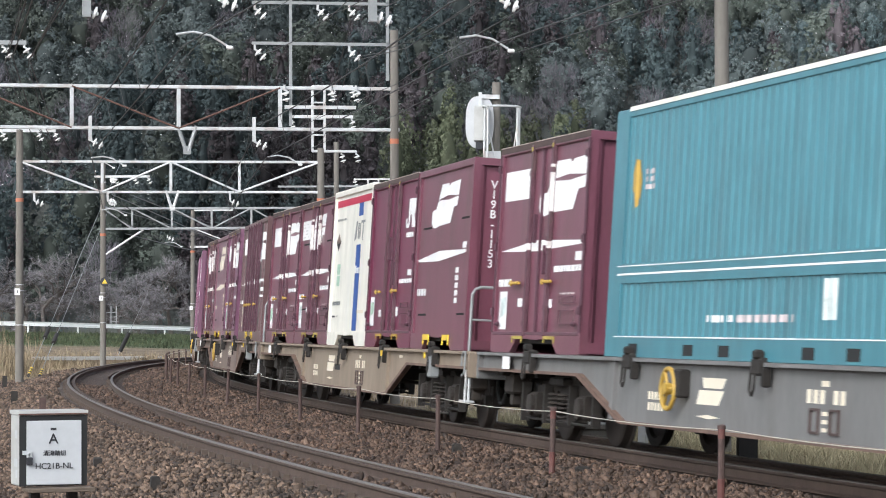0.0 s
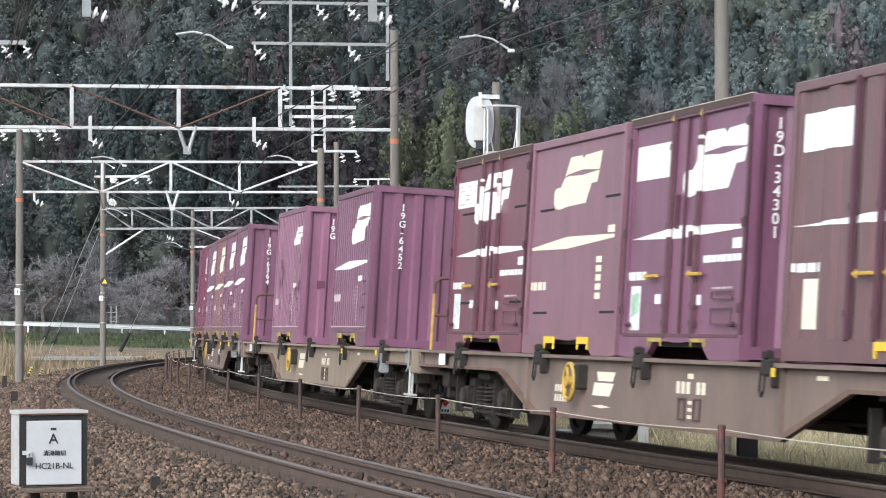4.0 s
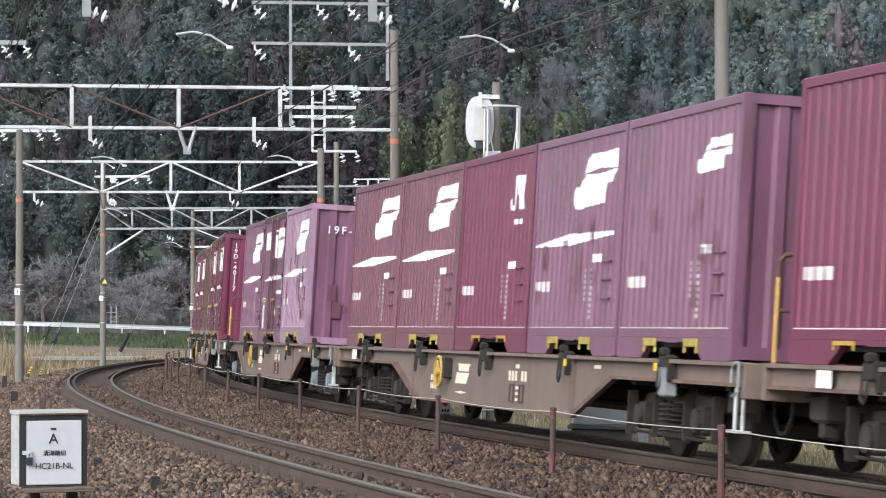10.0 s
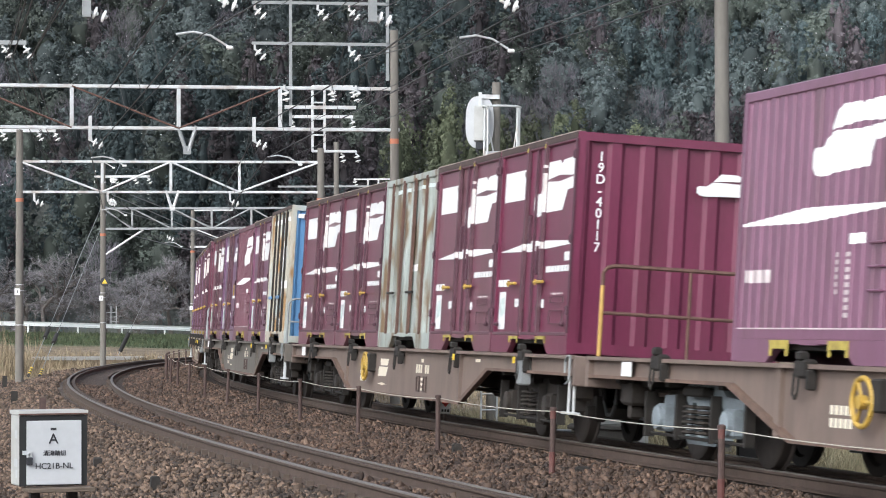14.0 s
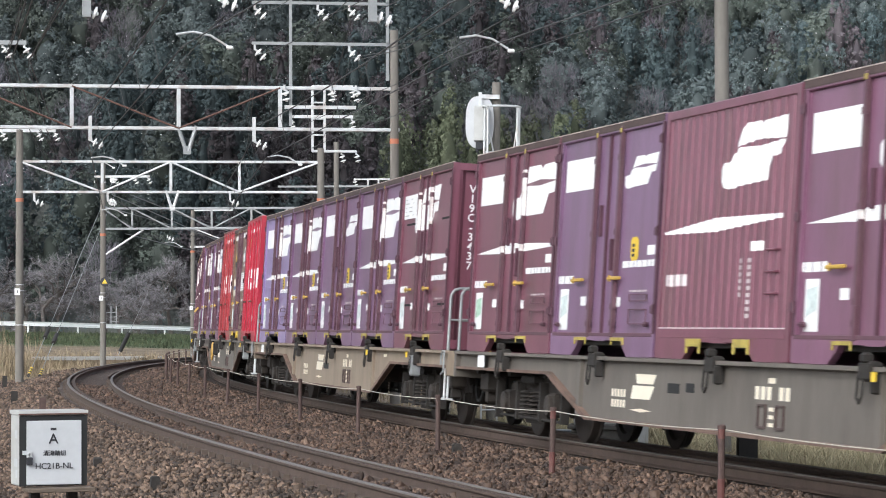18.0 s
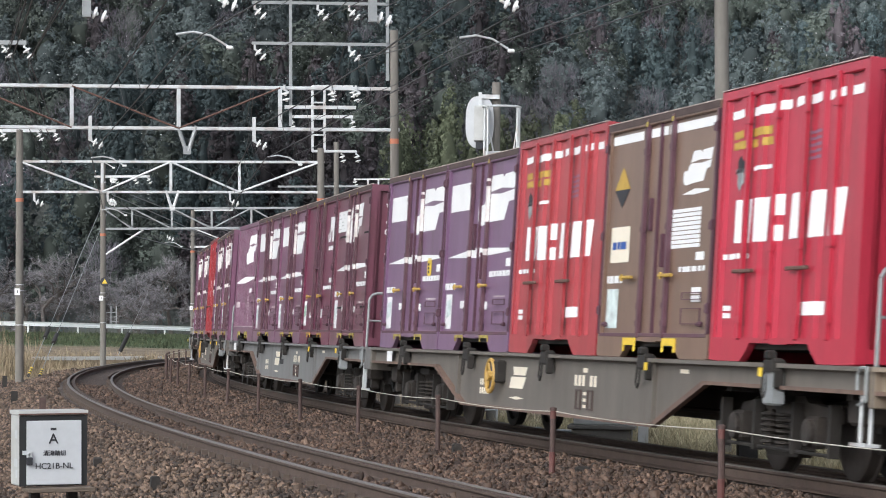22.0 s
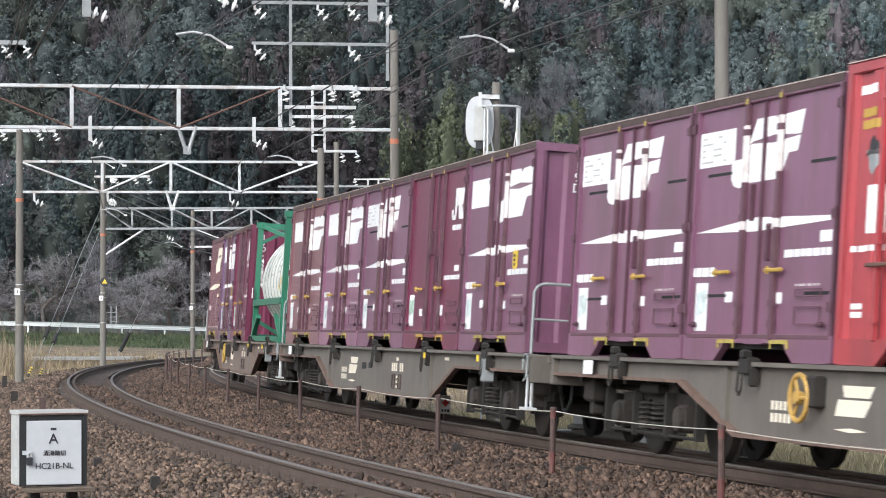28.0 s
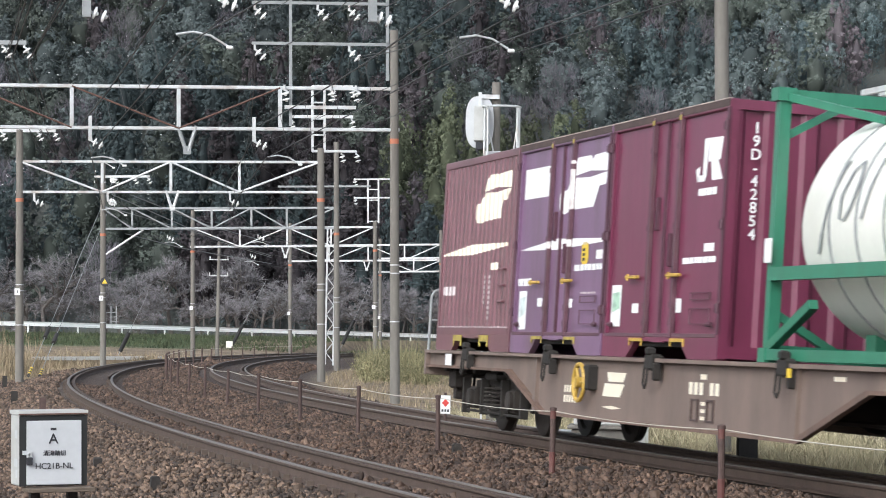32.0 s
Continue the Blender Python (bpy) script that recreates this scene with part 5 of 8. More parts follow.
        for u in (0.25, 0.63):
            part("door_handle", shared("handle_b", lambda: Mesh().box(-0.22, 0.22, -0.03, 0.0, -0.03, 0.03, bevel=0.01).data("door_handle", SKYBLUE)), SKYBLUE, c, "blue lock bar").location = (-hl + u * 2 * hl, -BOXW / 2 - 0.02, 0.86)
        part("top_rail", shared(("toprail", round(height, 2)), lambda: Mesh().box(-hl + 0.01, hl - 0.01, -BOXW / 2 - 0.006, -BOXW / 2 + 0.05, height - 0.075, height - 0.004).data("top_rail", RAIL_BROWN)), RAIL_BROWN, c, "dark weathered top rail")
        part("end_band", shared("eband", lambda: Mesh().box(hl, hl + 0.006, -1.1, 1.1, 2.32, 2.40).data("end_band", WHITE)), WHITE, c, "white band on the blue end")
    elif kind == "rust":
        for u in (0.16, 0.38, 0.60, 0.82):
            part("lock_rod", shared("rrod", lambda: Mesh().box(-0.03, 0.03, -BOXW / 2 - 0.02, -BOXW / 2 + 0.02, 0.2, 2.44, bevel=0.01).data("lock_rod", RUST)), RUST, c, "rusty lock rod").location = (-hl + u * 2 * hl, 0, 0)
        art("top_band", bars(0, 0, 0, 0, 5, 1, 0.2), 0.08, 0.96, 2.26, 2.33, BLUE_STICKER, "pale blue dashed band")
        art("lettering", bars(0, 0, 0, 0, 2, 1, 0.2), 0.58, 0.80, 1.10, 1.22, white, "pale lettering bars")
        for u in (0.25, 0.63):
            part("door_handle", shared("handle_k", lambda: Mesh().box(-0.22, 0.22, -0.03, 0.0, -0.018, 0.018, bevel=0.008).data("door_handle", STEEL)), STEEL, c, "dark lock bar").location = (-hl + u * 2 * hl, -BOXW / 2 - 0.02, 0.80)
    elif kind == "ribbed":
        art("white_panel", ONE, 0.04, 0.22, 1.86, 2.20, white, "white lettered panel")
        art("emblem", LOGO_B, 0.73, 1.0, 1.62, 2.22, white, "white block emblem")
        art("stripe", LENS, 0.01, 0.97, 1.18, 1.30, white, "white tapering stripe")
        art("lettering", bars(0, 0, 0, 0, 4, 1, 0.2), 0.02, 0.14, 0.80, 0.90, white, "white lettering bars")
        art("label_card", ONE, 0.86, 0.91, 1.02, 1.10, white, "white label")
        art("lettering", bars(0, 0, 0, 0, 4, 1, 0.2), 0.80, 0.93, 0.90, 0.96, white, "white lettering bars")
        art("sticker", ONE, 0.06, 0.12, 0.30, 0.74, CREAM, "cream sticker")
        for u in (0.25, 0.35, 0.46, 0.56, 0.66, 0.755):
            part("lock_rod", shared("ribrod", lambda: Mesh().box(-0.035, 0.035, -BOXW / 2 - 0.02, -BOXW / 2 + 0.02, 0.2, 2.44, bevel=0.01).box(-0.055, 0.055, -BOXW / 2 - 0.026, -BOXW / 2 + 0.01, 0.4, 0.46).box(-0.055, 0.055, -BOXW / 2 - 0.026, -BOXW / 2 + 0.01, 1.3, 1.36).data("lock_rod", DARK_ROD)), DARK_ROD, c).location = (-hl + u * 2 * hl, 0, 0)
        for u in (0.31, 0.42, 0.52, 0.71):
            part("door_handle", shared("handle", None), AMBER, c, "yellow door handle").location = (-hl + u * 2 * hl, -BOXW / 2 - 0.02, 0.76)
        add_pockets(c, YELLOW)
    elif kind == "teal":
        y_ = -BOXW / 2
        for nm, x0, x1, z0, z1, m_, lab in (("corner_panel", -hl, -hl + 0.42, 0.22, height - 0.05, mat, ""), ("waist_band", -hl + 0.42, hl, 0.77, 0.98, mat, ""), ("sill_band", -hl, hl, 0.0, 0.215, mat, ""),
                                            ("white_line", -hl + 0.30, hl, 0.945, 0.957, white, "thin white line"), ("white_line", -hl + 0.30, hl, 0.855, 0.875, white, "thin white line"),
                                            ("white_line", -hl + 0.30, hl, 0.205, 0.217, white, "thin white line"), ("top_edge", -hl + 0.42, hl, height - 0.035, height + 0.012, IVORY, "white top edge")):
            out = -0.004 if m_ is mat else -0.008
            part(nm, Mesh().box(x0, x1, y_ + out, y_ + 0.05, z0, z1), m_, c, lab)
        art("sun_emblem", [[(0.0, 0.46), (0.35, 1.0), (0.75, 0.94), (1.0, 0.55), (0.9, 0.2), (0.45, 0.0), (0.30, 0.30)]], 0.062, 0.100, 1.56, 2.08, AMBER, "amber half-round emblem")
        art("lettering", bars(0, 0, 0, 0, 2, 3, 0.35), 0.112, 0.150, 1.74, 1.98, FADED, "faded white lettering bars")
        art("lettering", bars(0, 0, 0, 0, 5, 1, 0.25), 0.34, 0.42, 0.36, 0.45, white, "white lettering bars")
        art("lettering", bars(0, 0, 0, 0, 9, 1, 0.3), 0.43, 0.59, 0.36, 0.46, FADED, "faded pink lettering bars")
        art("sticker", ONE, 0.66, 0.69, 0.38, 0.74, BLUE_STICKER, "pale sticker")
        for x in (-3.6, -1.9, -0.9, 1.2, 2.2, 3.8):
            part("fork_slot", shared("tealslot", lambda: Mesh().box(-0.14, 0.14, y_ - 0.007, y_, 0.03, 0.14).data("fork_slot", BLACK)), BLACK, c, "dark fork slot").location = (x, 0, 0)
    if number:
        size = 0.148 if len(number) > 6 else 0.17
        rows = [(w_, 0.47 if side == "corr" else 0.5 if kind == "bluerust" else 0.28, 1.64 if number[0] == "V" else 1.72) for w_ in (number,)]
        if " " in number:
            rows = [(number.split()[0], 0.52, 2.1), (number.split()[1], 0.86, 2.04)]
        if extra == "line":
            rows = []
            nb = part("serial_number", text_mesh("row", number, 0.19, white), white, c, "white serial number in a row")
            nb.matrix_basis = pose(hl + 0.001, -BOXW / 2 + 0.78, 2.04, 0, 0, 90)
    for word, off, zc in rows if number else ():
        me = text_mesh("num", word, size, white, True)
        nb = part("serial_number", me, white, c, "white upright serial number")
        nb.matrix_basis = pose(hl + 0.001, -BOXW / 2 + off, zc, 0, 0, 90)
    if kind in ("corr", "door") and extra in ("front", "line"):
        nb = part("end_emblem", shared("endlogo", lambda: shapes(LOGO, -0.42, 0.42, 1.87, 2.14, flat(0.0), ()).data("end_emblem", WHITE)), WHITE, c, "white emblem on the end wall")
        nb.matrix_basis = pose(hl + 0.004, 0.60, 0, 0, 0, 90)
    return c


def hash_of(text):
    return sum((i + 1) * ord(ch) for i, ch in enumerate(text)) % 100000


def build_tank():
    """A tank in a green frame, 5.9 m long."""
    t = tagged(new("tank_container"), "cream-white tank container in a green steel frame", "container")
    hl, hw, h = 2.95, 1.22, 2.50
    for sx in (-1, 1):
        for sy in (-1, 1):
            part("corner_post", shared("tpost", lambda: Mesh().box(-0.055, 0.055, -0.055, 0.055, 0.0, h, bevel=0.012).box(-0.09, 0.09, -0.09, 0.09, 0.0, 0.13).box(-0.09, 0.09, -0.09, 0.09, h - 0.12, h).data("corner_post", TANKGREEN)), TANKGREEN, t).location = (sx * (hl - 0.09), sy * (hw - 0.09), 0)
        for z0, z1 in ((h - 0.13, h - 0.01), (0.02, 0.16)):
            part("end_beam", Mesh().box(-0.06, 0.06, -hw + 0.16, hw - 0.16, z0, z1), TANKGREEN, t).location = (sx * (hl - 0.09), 0, 0)
        for sy in (-1, 1):
            for za, zb in ((h - 0.45, h - 0.08), (0.45, 0.1)):
                part("end_brace", Mesh().tube((0, sy * (hw - 0.1), za), (0, sy * (hw - 0.75), zb), 0.05, 4), TANKGREEN, t).location = (sx * (hl - 0.09), 0, 0)
    for sy in (-1, 1):
        def brace():
            return Mesh().box(-hl + 0.16, hl - 0.16, -0.05, 0.05, 0.74, 0.86).data("side_rail", TANKGREEN)
        part("side_rail", shared("tside", brace), TANKGREEN, t).location = (0, sy * (hw - 0.06), 0)
        part("base_rail", Mesh().box(-hl + 0.16, hl - 0.16, -0.05, 0.05, 0.02, 0.12), TANKGREEN, t).location = (0, sy * (hw - 0.06), 0)
        for sx in (-1, 1):
            part("base_brace", Mesh().tube((sx * (hl - 0.12), 0, 0.12), (sx * (hl - 1.15), 0.0, 0.52), 0.06, 4), TANKGREEN, t).location = (0, sy * (hw - 0.06), 0)
        for sx in (-1, 1):
            part("top_brace", Mesh().tube((sx * (hl - 0.15), sy * (hw - 0.12), h - 0.08), (sx * (hl - 1.25), sy * (hw - 0.62), h - 0.34), 0.05, 4), TANKGREEN, t)
    shell = Mesh()
    prof = [(-2.80, 0.05), (-2.79, 0.40), (-2.75, 0.68), (-2.67, 0.90), (-2.53, 1.02), (-2.35, 1.075), (2.15, 1.075), (2.38, 1.0), (2.55, 0.86), (2.66, 0.62), (2.71, 0.35), (2.72, 0.05)]
    shell.disc((0, 0, 1.24), (1, 0, 0), prof, 48)
    sh = part("tank_shell", shell, TANK, t, "cream-white insulated tank shell", True)
    for x in (-1.75, -1.15, -0.55, 0.05, 0.65, 1.25, 1.85):
        part("cladding_band", Mesh().disc((x, 0, 1.24), (1, 0, 0), [(-0.02, 1.07), (-0.02, 1.083), (0.02, 1.083), (0.02, 1.07)], 48), GALV_DARK, sh)
    part("walkway", Mesh().box(-2.3, 2.9, -0.45, 0.35, h - 0.06, h - 0.02).box(-2.3, 2.9, -0.62, -0.58, h - 0.07, h - 0.02), GALV, t, "grey top walkway")
    part("sun_shade", Mesh().prism([(-1.5, h - 0.24), (-0.7, h - 0.06), (2.6, h - 0.06), (2.6, h - 0.30), (0.2, h - 0.26)], -0.5, 0.5), TAN, t, "brown covered manway")
    m = Mesh()
    def on_shell(x, a, r=1.09):
        return (x, -r * math.cos(a), 1.24 + r * math.sin(a))
    def stroke(pts, w=0.028):
        mm = Mesh()
        for (xa, aa), (xb, ab) in zip(pts[:-1], pts[1:]):
            mm.add([on_shell(xa - w, aa), on_shell(xa + w, aa), on_shell(xb + w, ab), on_shell(xb - w, ab)], [(0, 1, 2, 3)])
        return mm
    for pts in ([(-2.0, -0.25), (-1.9, -0.1), (-1.78, 0.15), (-1.7, 0.40), (-1.66, 0.52)], [(-1.8, 0.50), (-1.55, 0.52)],
                [(-1.5, 0.02), (-1.52, 0.2), (-1.42, 0.42), (-1.28, 0.5), (-1.2, 0.3), (-1.28, 0.1), (-1.4, 0.0), (-1.5, 0.02)],
                [(-1.02, 0.0), (-0.92, 0.25), (-0.86, 0.5)], [(-1.1, 0.52), (-0.6, 0.54)]):
        s = stroke(pts)
        m.add(s.v, s.f)
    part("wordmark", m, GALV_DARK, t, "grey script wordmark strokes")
    m = Mesh()
    for x0, a0, n, w in ((-0.3, 0.42, 8, 0.09), (-0.1, 0.24, 5, 0.08), (-0.3, 0.08, 8, 0.08), (0.9, 0.34, 4, 0.08), (0.9, 0.22, 5, 0.08), (0.9, 0.12, 5, 0.08), (1.0, 0.62, 4, 0.08)):
        for i in range(n):
            x = x0 + i * w
            m.add([on_shell(x, a0), on_shell(x + w * 0.6, a0), on_shell(x + w * 0.6, a0 + 0.035), on_shell(x, a0 + 0.035)], [(0, 1, 2, 3)])
    part("lettering", m, GALV_DARK, t, "grey lettering bars")
    part("warning_label", Mesh().add([on_shell(1.05, -0.18), on_shell(1.25, -0.18), on_shell(1.15, 0.0)], [(0, 1, 2)]), YELLOW, t, "yellow warning triangle")
    part("label_card", Mesh().add([on_shell(1.5, -0.1), on_shell(1.6, -0.1), on_shell(1.6, 0.06), on_shell(1.5, 0.06)], [(0, 1, 2, 3)]), YELLOW, t, "yellow label")
    part("label_card", Mesh().box(-2.88, -2.72, -1.235, -1.225, 0.90, 1.12), WHITE, t, "white data card")
    part("valve_box", Mesh().box(2.2, 2.75, -1.0, -0.5, 0.95, 1.75, bevel=0.02), TAN, t, "grey-brown insulated end box")
    for x in (-2.05, 2.05):
        part("saddle", Mesh().box(x - 0.12, x + 0.12, -0.5, 0.5, 0.05, 0.36), TANKGREEN, t)
    return t

# train, from the last wagon forward: (paint, label, bogie paint, kind, loads (slot, kind, paint, number, extra, words))
DARK_B, GREY_B = (BOGIE, "dark"), (GREYBOGIE, "grey")
TRAIN = [
    (WAGON_BROWN, "brown container wagon with yellow brake wheel", DARK_B, "bare", [
        (0, "corr", BROWN, "", "cream", "brown corrugated container with cream emblem and stripe"), (1, "door", VIOLET, "", "yellow", "violet container with white emblem and yellow sticker"),
        (2, "dark", DARKRED, "19D-42854", "", "dark wine-red container with white badge and end number")]),
    (WAGON_OLIVE, "dusty grey container wagon with two web holes", DARK_B, "holes", [
        (0, "door", ROSE, "", "", "faded rose-brown container with white panel"), (1, "door", PINK, "", "", "faded plum container with white emblem"),
        (2, "vent", PLUM, "", "", "plum ventilated container with louvre slots"), (3, "dark", DARKRED, "", "", "dark wine-red container with white badge"),
        (4, "door", PLUM, "19D 6798", "yellow", "plum container with yellow oval sticker")]),
    (WAGON_OLIVE, "dusty grey container wagon with brake wheel", DARK_B, "bare", [
        (0, "vent", PLUM, "", "", "plum ventilated container with louvre slots"), (1, "vent", PLUM, "", "", "plum ventilated container with louvre slots"),
        (2, "red", ORANGE, "", "", "orange-red ribbed container with white wordmark"), (3, "vent", PLUM, "", "", "plum ventilated container with louvre slots"),
        (4, "vent", PLUM, "", "", "plum ventilated container with louvre slots")]),
    (WAGON_GREY, "grey container wagon with one web hole", DARK_B, "hole", [
        (0, "corr", PLUM, "", "", "plum corrugated container with white emblem"), (1, "door", PLUM, "", "", "plum container with white emblem"),
        (2, "door", PLUM, "", "", "plum container with white lettered panel"), (3, "dark", DARKRED, "", "", "dark wine-red container with white badge"),
        (4, "vent", MAROON, "V19C-1771", "", "maroon ventilated container with end number")]),
    (WAGON_OLIVE, "dusty grey container wagon with yellow brake wheel", DARK_B, "bare", [
        (0, "door", VIOLET, "", "yellow", "plum-violet container with yellow oval sticker"), (1, "door", VIOLET, "", "", "violet container with white emblem"),
        (2, "red", ORANGE, "", "", "orange-red ribbed container with white wordmark"), (3, "olive", TAN, "", "", "olive-brown container with notices and white band"),
        (4, "red", REDPAINT, "", "", "bright red ribbed container with white wordmark")]),
    (WAGON_BEIGE, "beige container wagon with one web hole", DARK_B, "hole", [
        (0, "door", LILAC, "", "yellow", "pale violet container with yellow oval sticker"), (1, "door", VIOLET, "", "yellow", "violet container with yellow oval sticker"),
        (2, "door", VIOLET, "", "small", "deep violet container with small white emblem"), (3, "door", VIOLET, "", "yellow", "violet container with white emblem"),
        (4, "vent", MAROON, "V19C-3437", "", "maroon ventilated container with end number")]),
    (WAGON_OLIVE, "dusty grey container wagon with two web holes", DARK_B, "holes", [
        (0, "door", MAROON, "", "green", "maroon container with white lettered panel"), (1, "door", VIOLET, "", "small", "violet container with small white emblem"),
        (2, "corr", MAROON, "", "", "maroon corrugated container with white emblem"), (3, "door", PLUM, "", "", "plum container with white emblem"),
        (4, "bluerust", RUSTBLUE, "U20A557", "", "weathered blue container with peeling rusty side")]),
    (WAGON_BROWN, "brown container wagon with foot steps", DARK_B, "rail", [
        (0, "door", MAROON, "", "", "maroon container with white emblem"), (1, "door", MAROON, "", "", "maroon container with white panel"),
        (2, "rust", GREYGREEN, "", "", "weathered grey-green container with rust streaks"), (3, "door", MAROON, "", "", "maroon container with white emblem"),
        (4, "door", DARKRED, "19D-40117", "front", "wine-red container with end number and emblem")]),
    (WAGON_BROWN, "brown container wagon on grey bogies", GREY_B, "wheel", [
        (1, "corr", PLUM, "", "", "plum corrugated container with white emblem"), (2, "door", PLUM, "", "", "plum container with white panel"),
        (3, "corr", MAUVE, "19F-2102", "line", "pale mauve corrugated container with touch-up patches")]),
    (WAGON_BROWN, "brown container wagon with yellow end post", DARK_B, "wheel", [
        (0, "corr", MAROON, "", "", "maroon corrugated container with white emblem"), (1, "corr", MAROON, "", "", "maroon corrugated container with white emblem"),
        (2, "corrbadge", DARKRED, "", "", "wine-red corrugated container with white badge"), (3, "corr", PLUM, "", "patch", "plum corrugated container with touch-up patches"),
        (4, "corrplain", PLUM, "", "patch", "plum corrugated container with small emblem")]),
    (WAGON_BROWN, "brown container wagon with yellow brake wheel", DARK_B, "wheel", [
        (0, "corrbadge", DARKRED, "", "", "wine-red corrugated container with white badge"), (1, "corr", PLUM, "", "", "plum corrugated container with white emblem"),
        (2, "corr", ROSE, "", "cream", "faded rose-brown corrugated container with cream emblem"), (3, "corr", PLUM, "", "patch", "plum corrugated container with touch-up patches"),
        (4, "corr", PLUM, "19G-6364", "front", "plum corrugated container with end number")]),
    (WAGON_BEIGE, "beige container wagon carrying two containers", DARK_B, "wheel", [
        (1, "corrplain", PINK, "19G 1132R", "patch", "faded plum corrugated container with dark patches"), (3, "corr", PLUM, "19G-6452", "front", "plum corrugated container with white emblem and end number")]),
    (WAGON_BROWN, "brown container wagon with brake wheel", DARK_B, "wheel", [
        (-6.55, "vent", MAROON, "", "", "maroon ventilated container with white emblem"), (-2.82, "panel", DUSKY, "", "cream", "faded plum smooth-sided container with cream emblem"),
        (1.0, "door", PLUM, "19D-34301", "green", "plum container with end number"), (6.87, "ribbed", UMBER, "30D-5", "", "long brown ribbed container with white stripe")]),
    (WAGON_BEIGE, "beige container wagon with one web hole", DARK_B, "hole", [
        (0, "door", MAROON, "", "green", "maroon container with white panel"), (1, "vent", MAROON, "", "", "maroon ventilated container with louvre slots"),
        (2, "white", IVORY, "", "", "ivory-white container with red and blue stripes"), (3, "dark", DARKRED, "", "", "dark wine-red container with white badge"),
        (4, "panel", MAROON, "V19B-1153", "", "maroon smooth-sided container with end number")]),
    (WAGON_GREY, "grey container wagon with yellow brake wheel", DARK_B, "wheel", [
        (0, "door", MAROON, "", "", "maroon container with white panel and emblem"), (-0.14, "teal", TEAL, "", "", "long teal ribbed container with thin white lines")]),
]

# wagon offsets along the track, set so that outlines fit the camera's view
SHIFT = {1: -0.55, 2: -0.15, 5: -0.5, 6: -0.55}
CARRIED = []
for n, (paint_, words, (bm_, bt_), kind_, loads) in enumerate(TRAIN):
    wagon = build_wagon(n, paint_, words, bm_, bt_, kind_)
    ahead_ = n * PITCH + SHIFT.get(n, 0.0)
    CARRIED.append((wagon, ahead_, Matrix.Identity(4)))
    for slot, kind2, mat2, number, extra, lab in loads:
        x = (slot - 2) * SLOT if isinstance(slot, int) else slot
        box = build_container(kind2, mat2, lab, number, 0.0, CREAM if extra == "cream" else None, extra)
        CARRIED.append((box, ahead_, Matrix.Translation((x, 0, FLOOR))))
tank = build_tank()
CARRIED.append((tank, 0.0, Matrix.Translation((5.85, 0, FLOOR))))

# how far the last wagon's middle has come along the track, second by second
RUN = ((0.0, -289.92), (0.5, -285.41), (1.0, -280.93), (1.5, -276.42), (2.0, -271.93), (2.5, -267.33), (3.0, -262.76), (3.5, -258.11), (4.5, -249.0), (5.5, -239.89),
       (6.0, -235.44), (6.5, -231.01), (7.0, -226.56), (7.5, -222.03), (8.0, -217.54), (8.5, -213.16), (9.0, -208.81), (9.5, -204.47), (10.0, -200.22), (10.5, -195.91),
       (11.0, -191.59), (11.5, -187.26), (12.0, -182.94), (12.5, -178.60), (13.0, -174.32), (13.5, -170.01), (14.0, -165.72), (15.25, -154.84), (16.5, -143.97),
       (17.0, -139.75), (17.5, -135.58), (18.0, -131.41), (18.5, -127.23), (19.0, -123.16), (19.5, -118.94), (20.0, -114.82), (20.5, -110.59), (21.0, -106.21),
       (21.5, -102.03), (22.0, -97.85), (22.5, -93.67), (23.0, -89.45), (23.5, -85.34), (24.0, -81.24), (24.5, -77.11), (25.0, -73.07), (25.5, -69.01), (26.5, -60.5),
       (27.5, -51.99), (28.0, -47.53), (28.5, -43.59), (29.0, -39.13), (29.5, -35.26), (30.0, -31.12), (30.5, -26.83), (31.0, -22.68), (31.5, -18.53), (32.0, -14.36))

# ---------------------------------------------------------------- overhead line: portals, poles, wires
LEAN = 0.02


def across(s, lat=0.0, z=0.0):
    """Pose with x outwards across the tracks, y along them, z up."""
    p = on_line(s, lat, z)
    return pose(p.x, p.y, p.z, 0, 0, math.degrees(heading(s)) - 90)


def pole_mesh(h, r0, r1):
    m = Mesh()
    n = 16
    for k in range(7):
        z, r = h * k / 6, r0 + (r1 - r0) * k / 6
        m.v += [(r * math.cos(t), r * math.sin(t), z) for t in np.linspace(0, 2 * math.pi, n, endpoint=False)]
    for k in range(6):
        m.f += [(k * n + i, k * n + (i + 1) % n, (k + 1) * n + (i + 1) % n, (k + 1) * n + i) for i in range(n)]
    m.f.append(tuple(range(6 * n, 7 * n)))
    return m


def insulator_mesh(n=2, tilt=35.0, size=1.0):
    """Disc insulators on a short rod, hanging aslant."""
    def make():
        m = Mesh()
        a = radians(tilt)
        d = Vector((math.cos(a), 0, -math.sin(a)))
        for i in range(n):
            c = d * (0.13 + 0.19 * i) * size
            m.disc(c, d, [(-0.05 * size, 0.03 * size), (-0.03 * size, 0.125 * size), (0.01 * size, 0.13 * size), (0.03 * size, 0.05 * size), (0.07 * size, 0.03 * size)], 14)
        return m.data("insulator", CERAMIC, True)
    return shared(("ins", n, tilt, size), make)


def add_insulator(parent, at, n=2, tilt=35.0, size=1.0, flip=False):
    i = part("insulator", insulator_mesh(n, tilt, size), CERAMIC, parent, "white porcelain disc insulators")
    i.matrix_basis = pose(*at, 0, 0, 180 if flip else 0)
    part("hanger", shared("ihang", lambda: Mesh().tube((0, 0, 0.12), (0, 0, -0.02), 0.03, 6).tube((0, 0, 0), (0.10, 0, -0.06), 0.025, 6).data("hanger", GALV)), GALV, i)
    return i


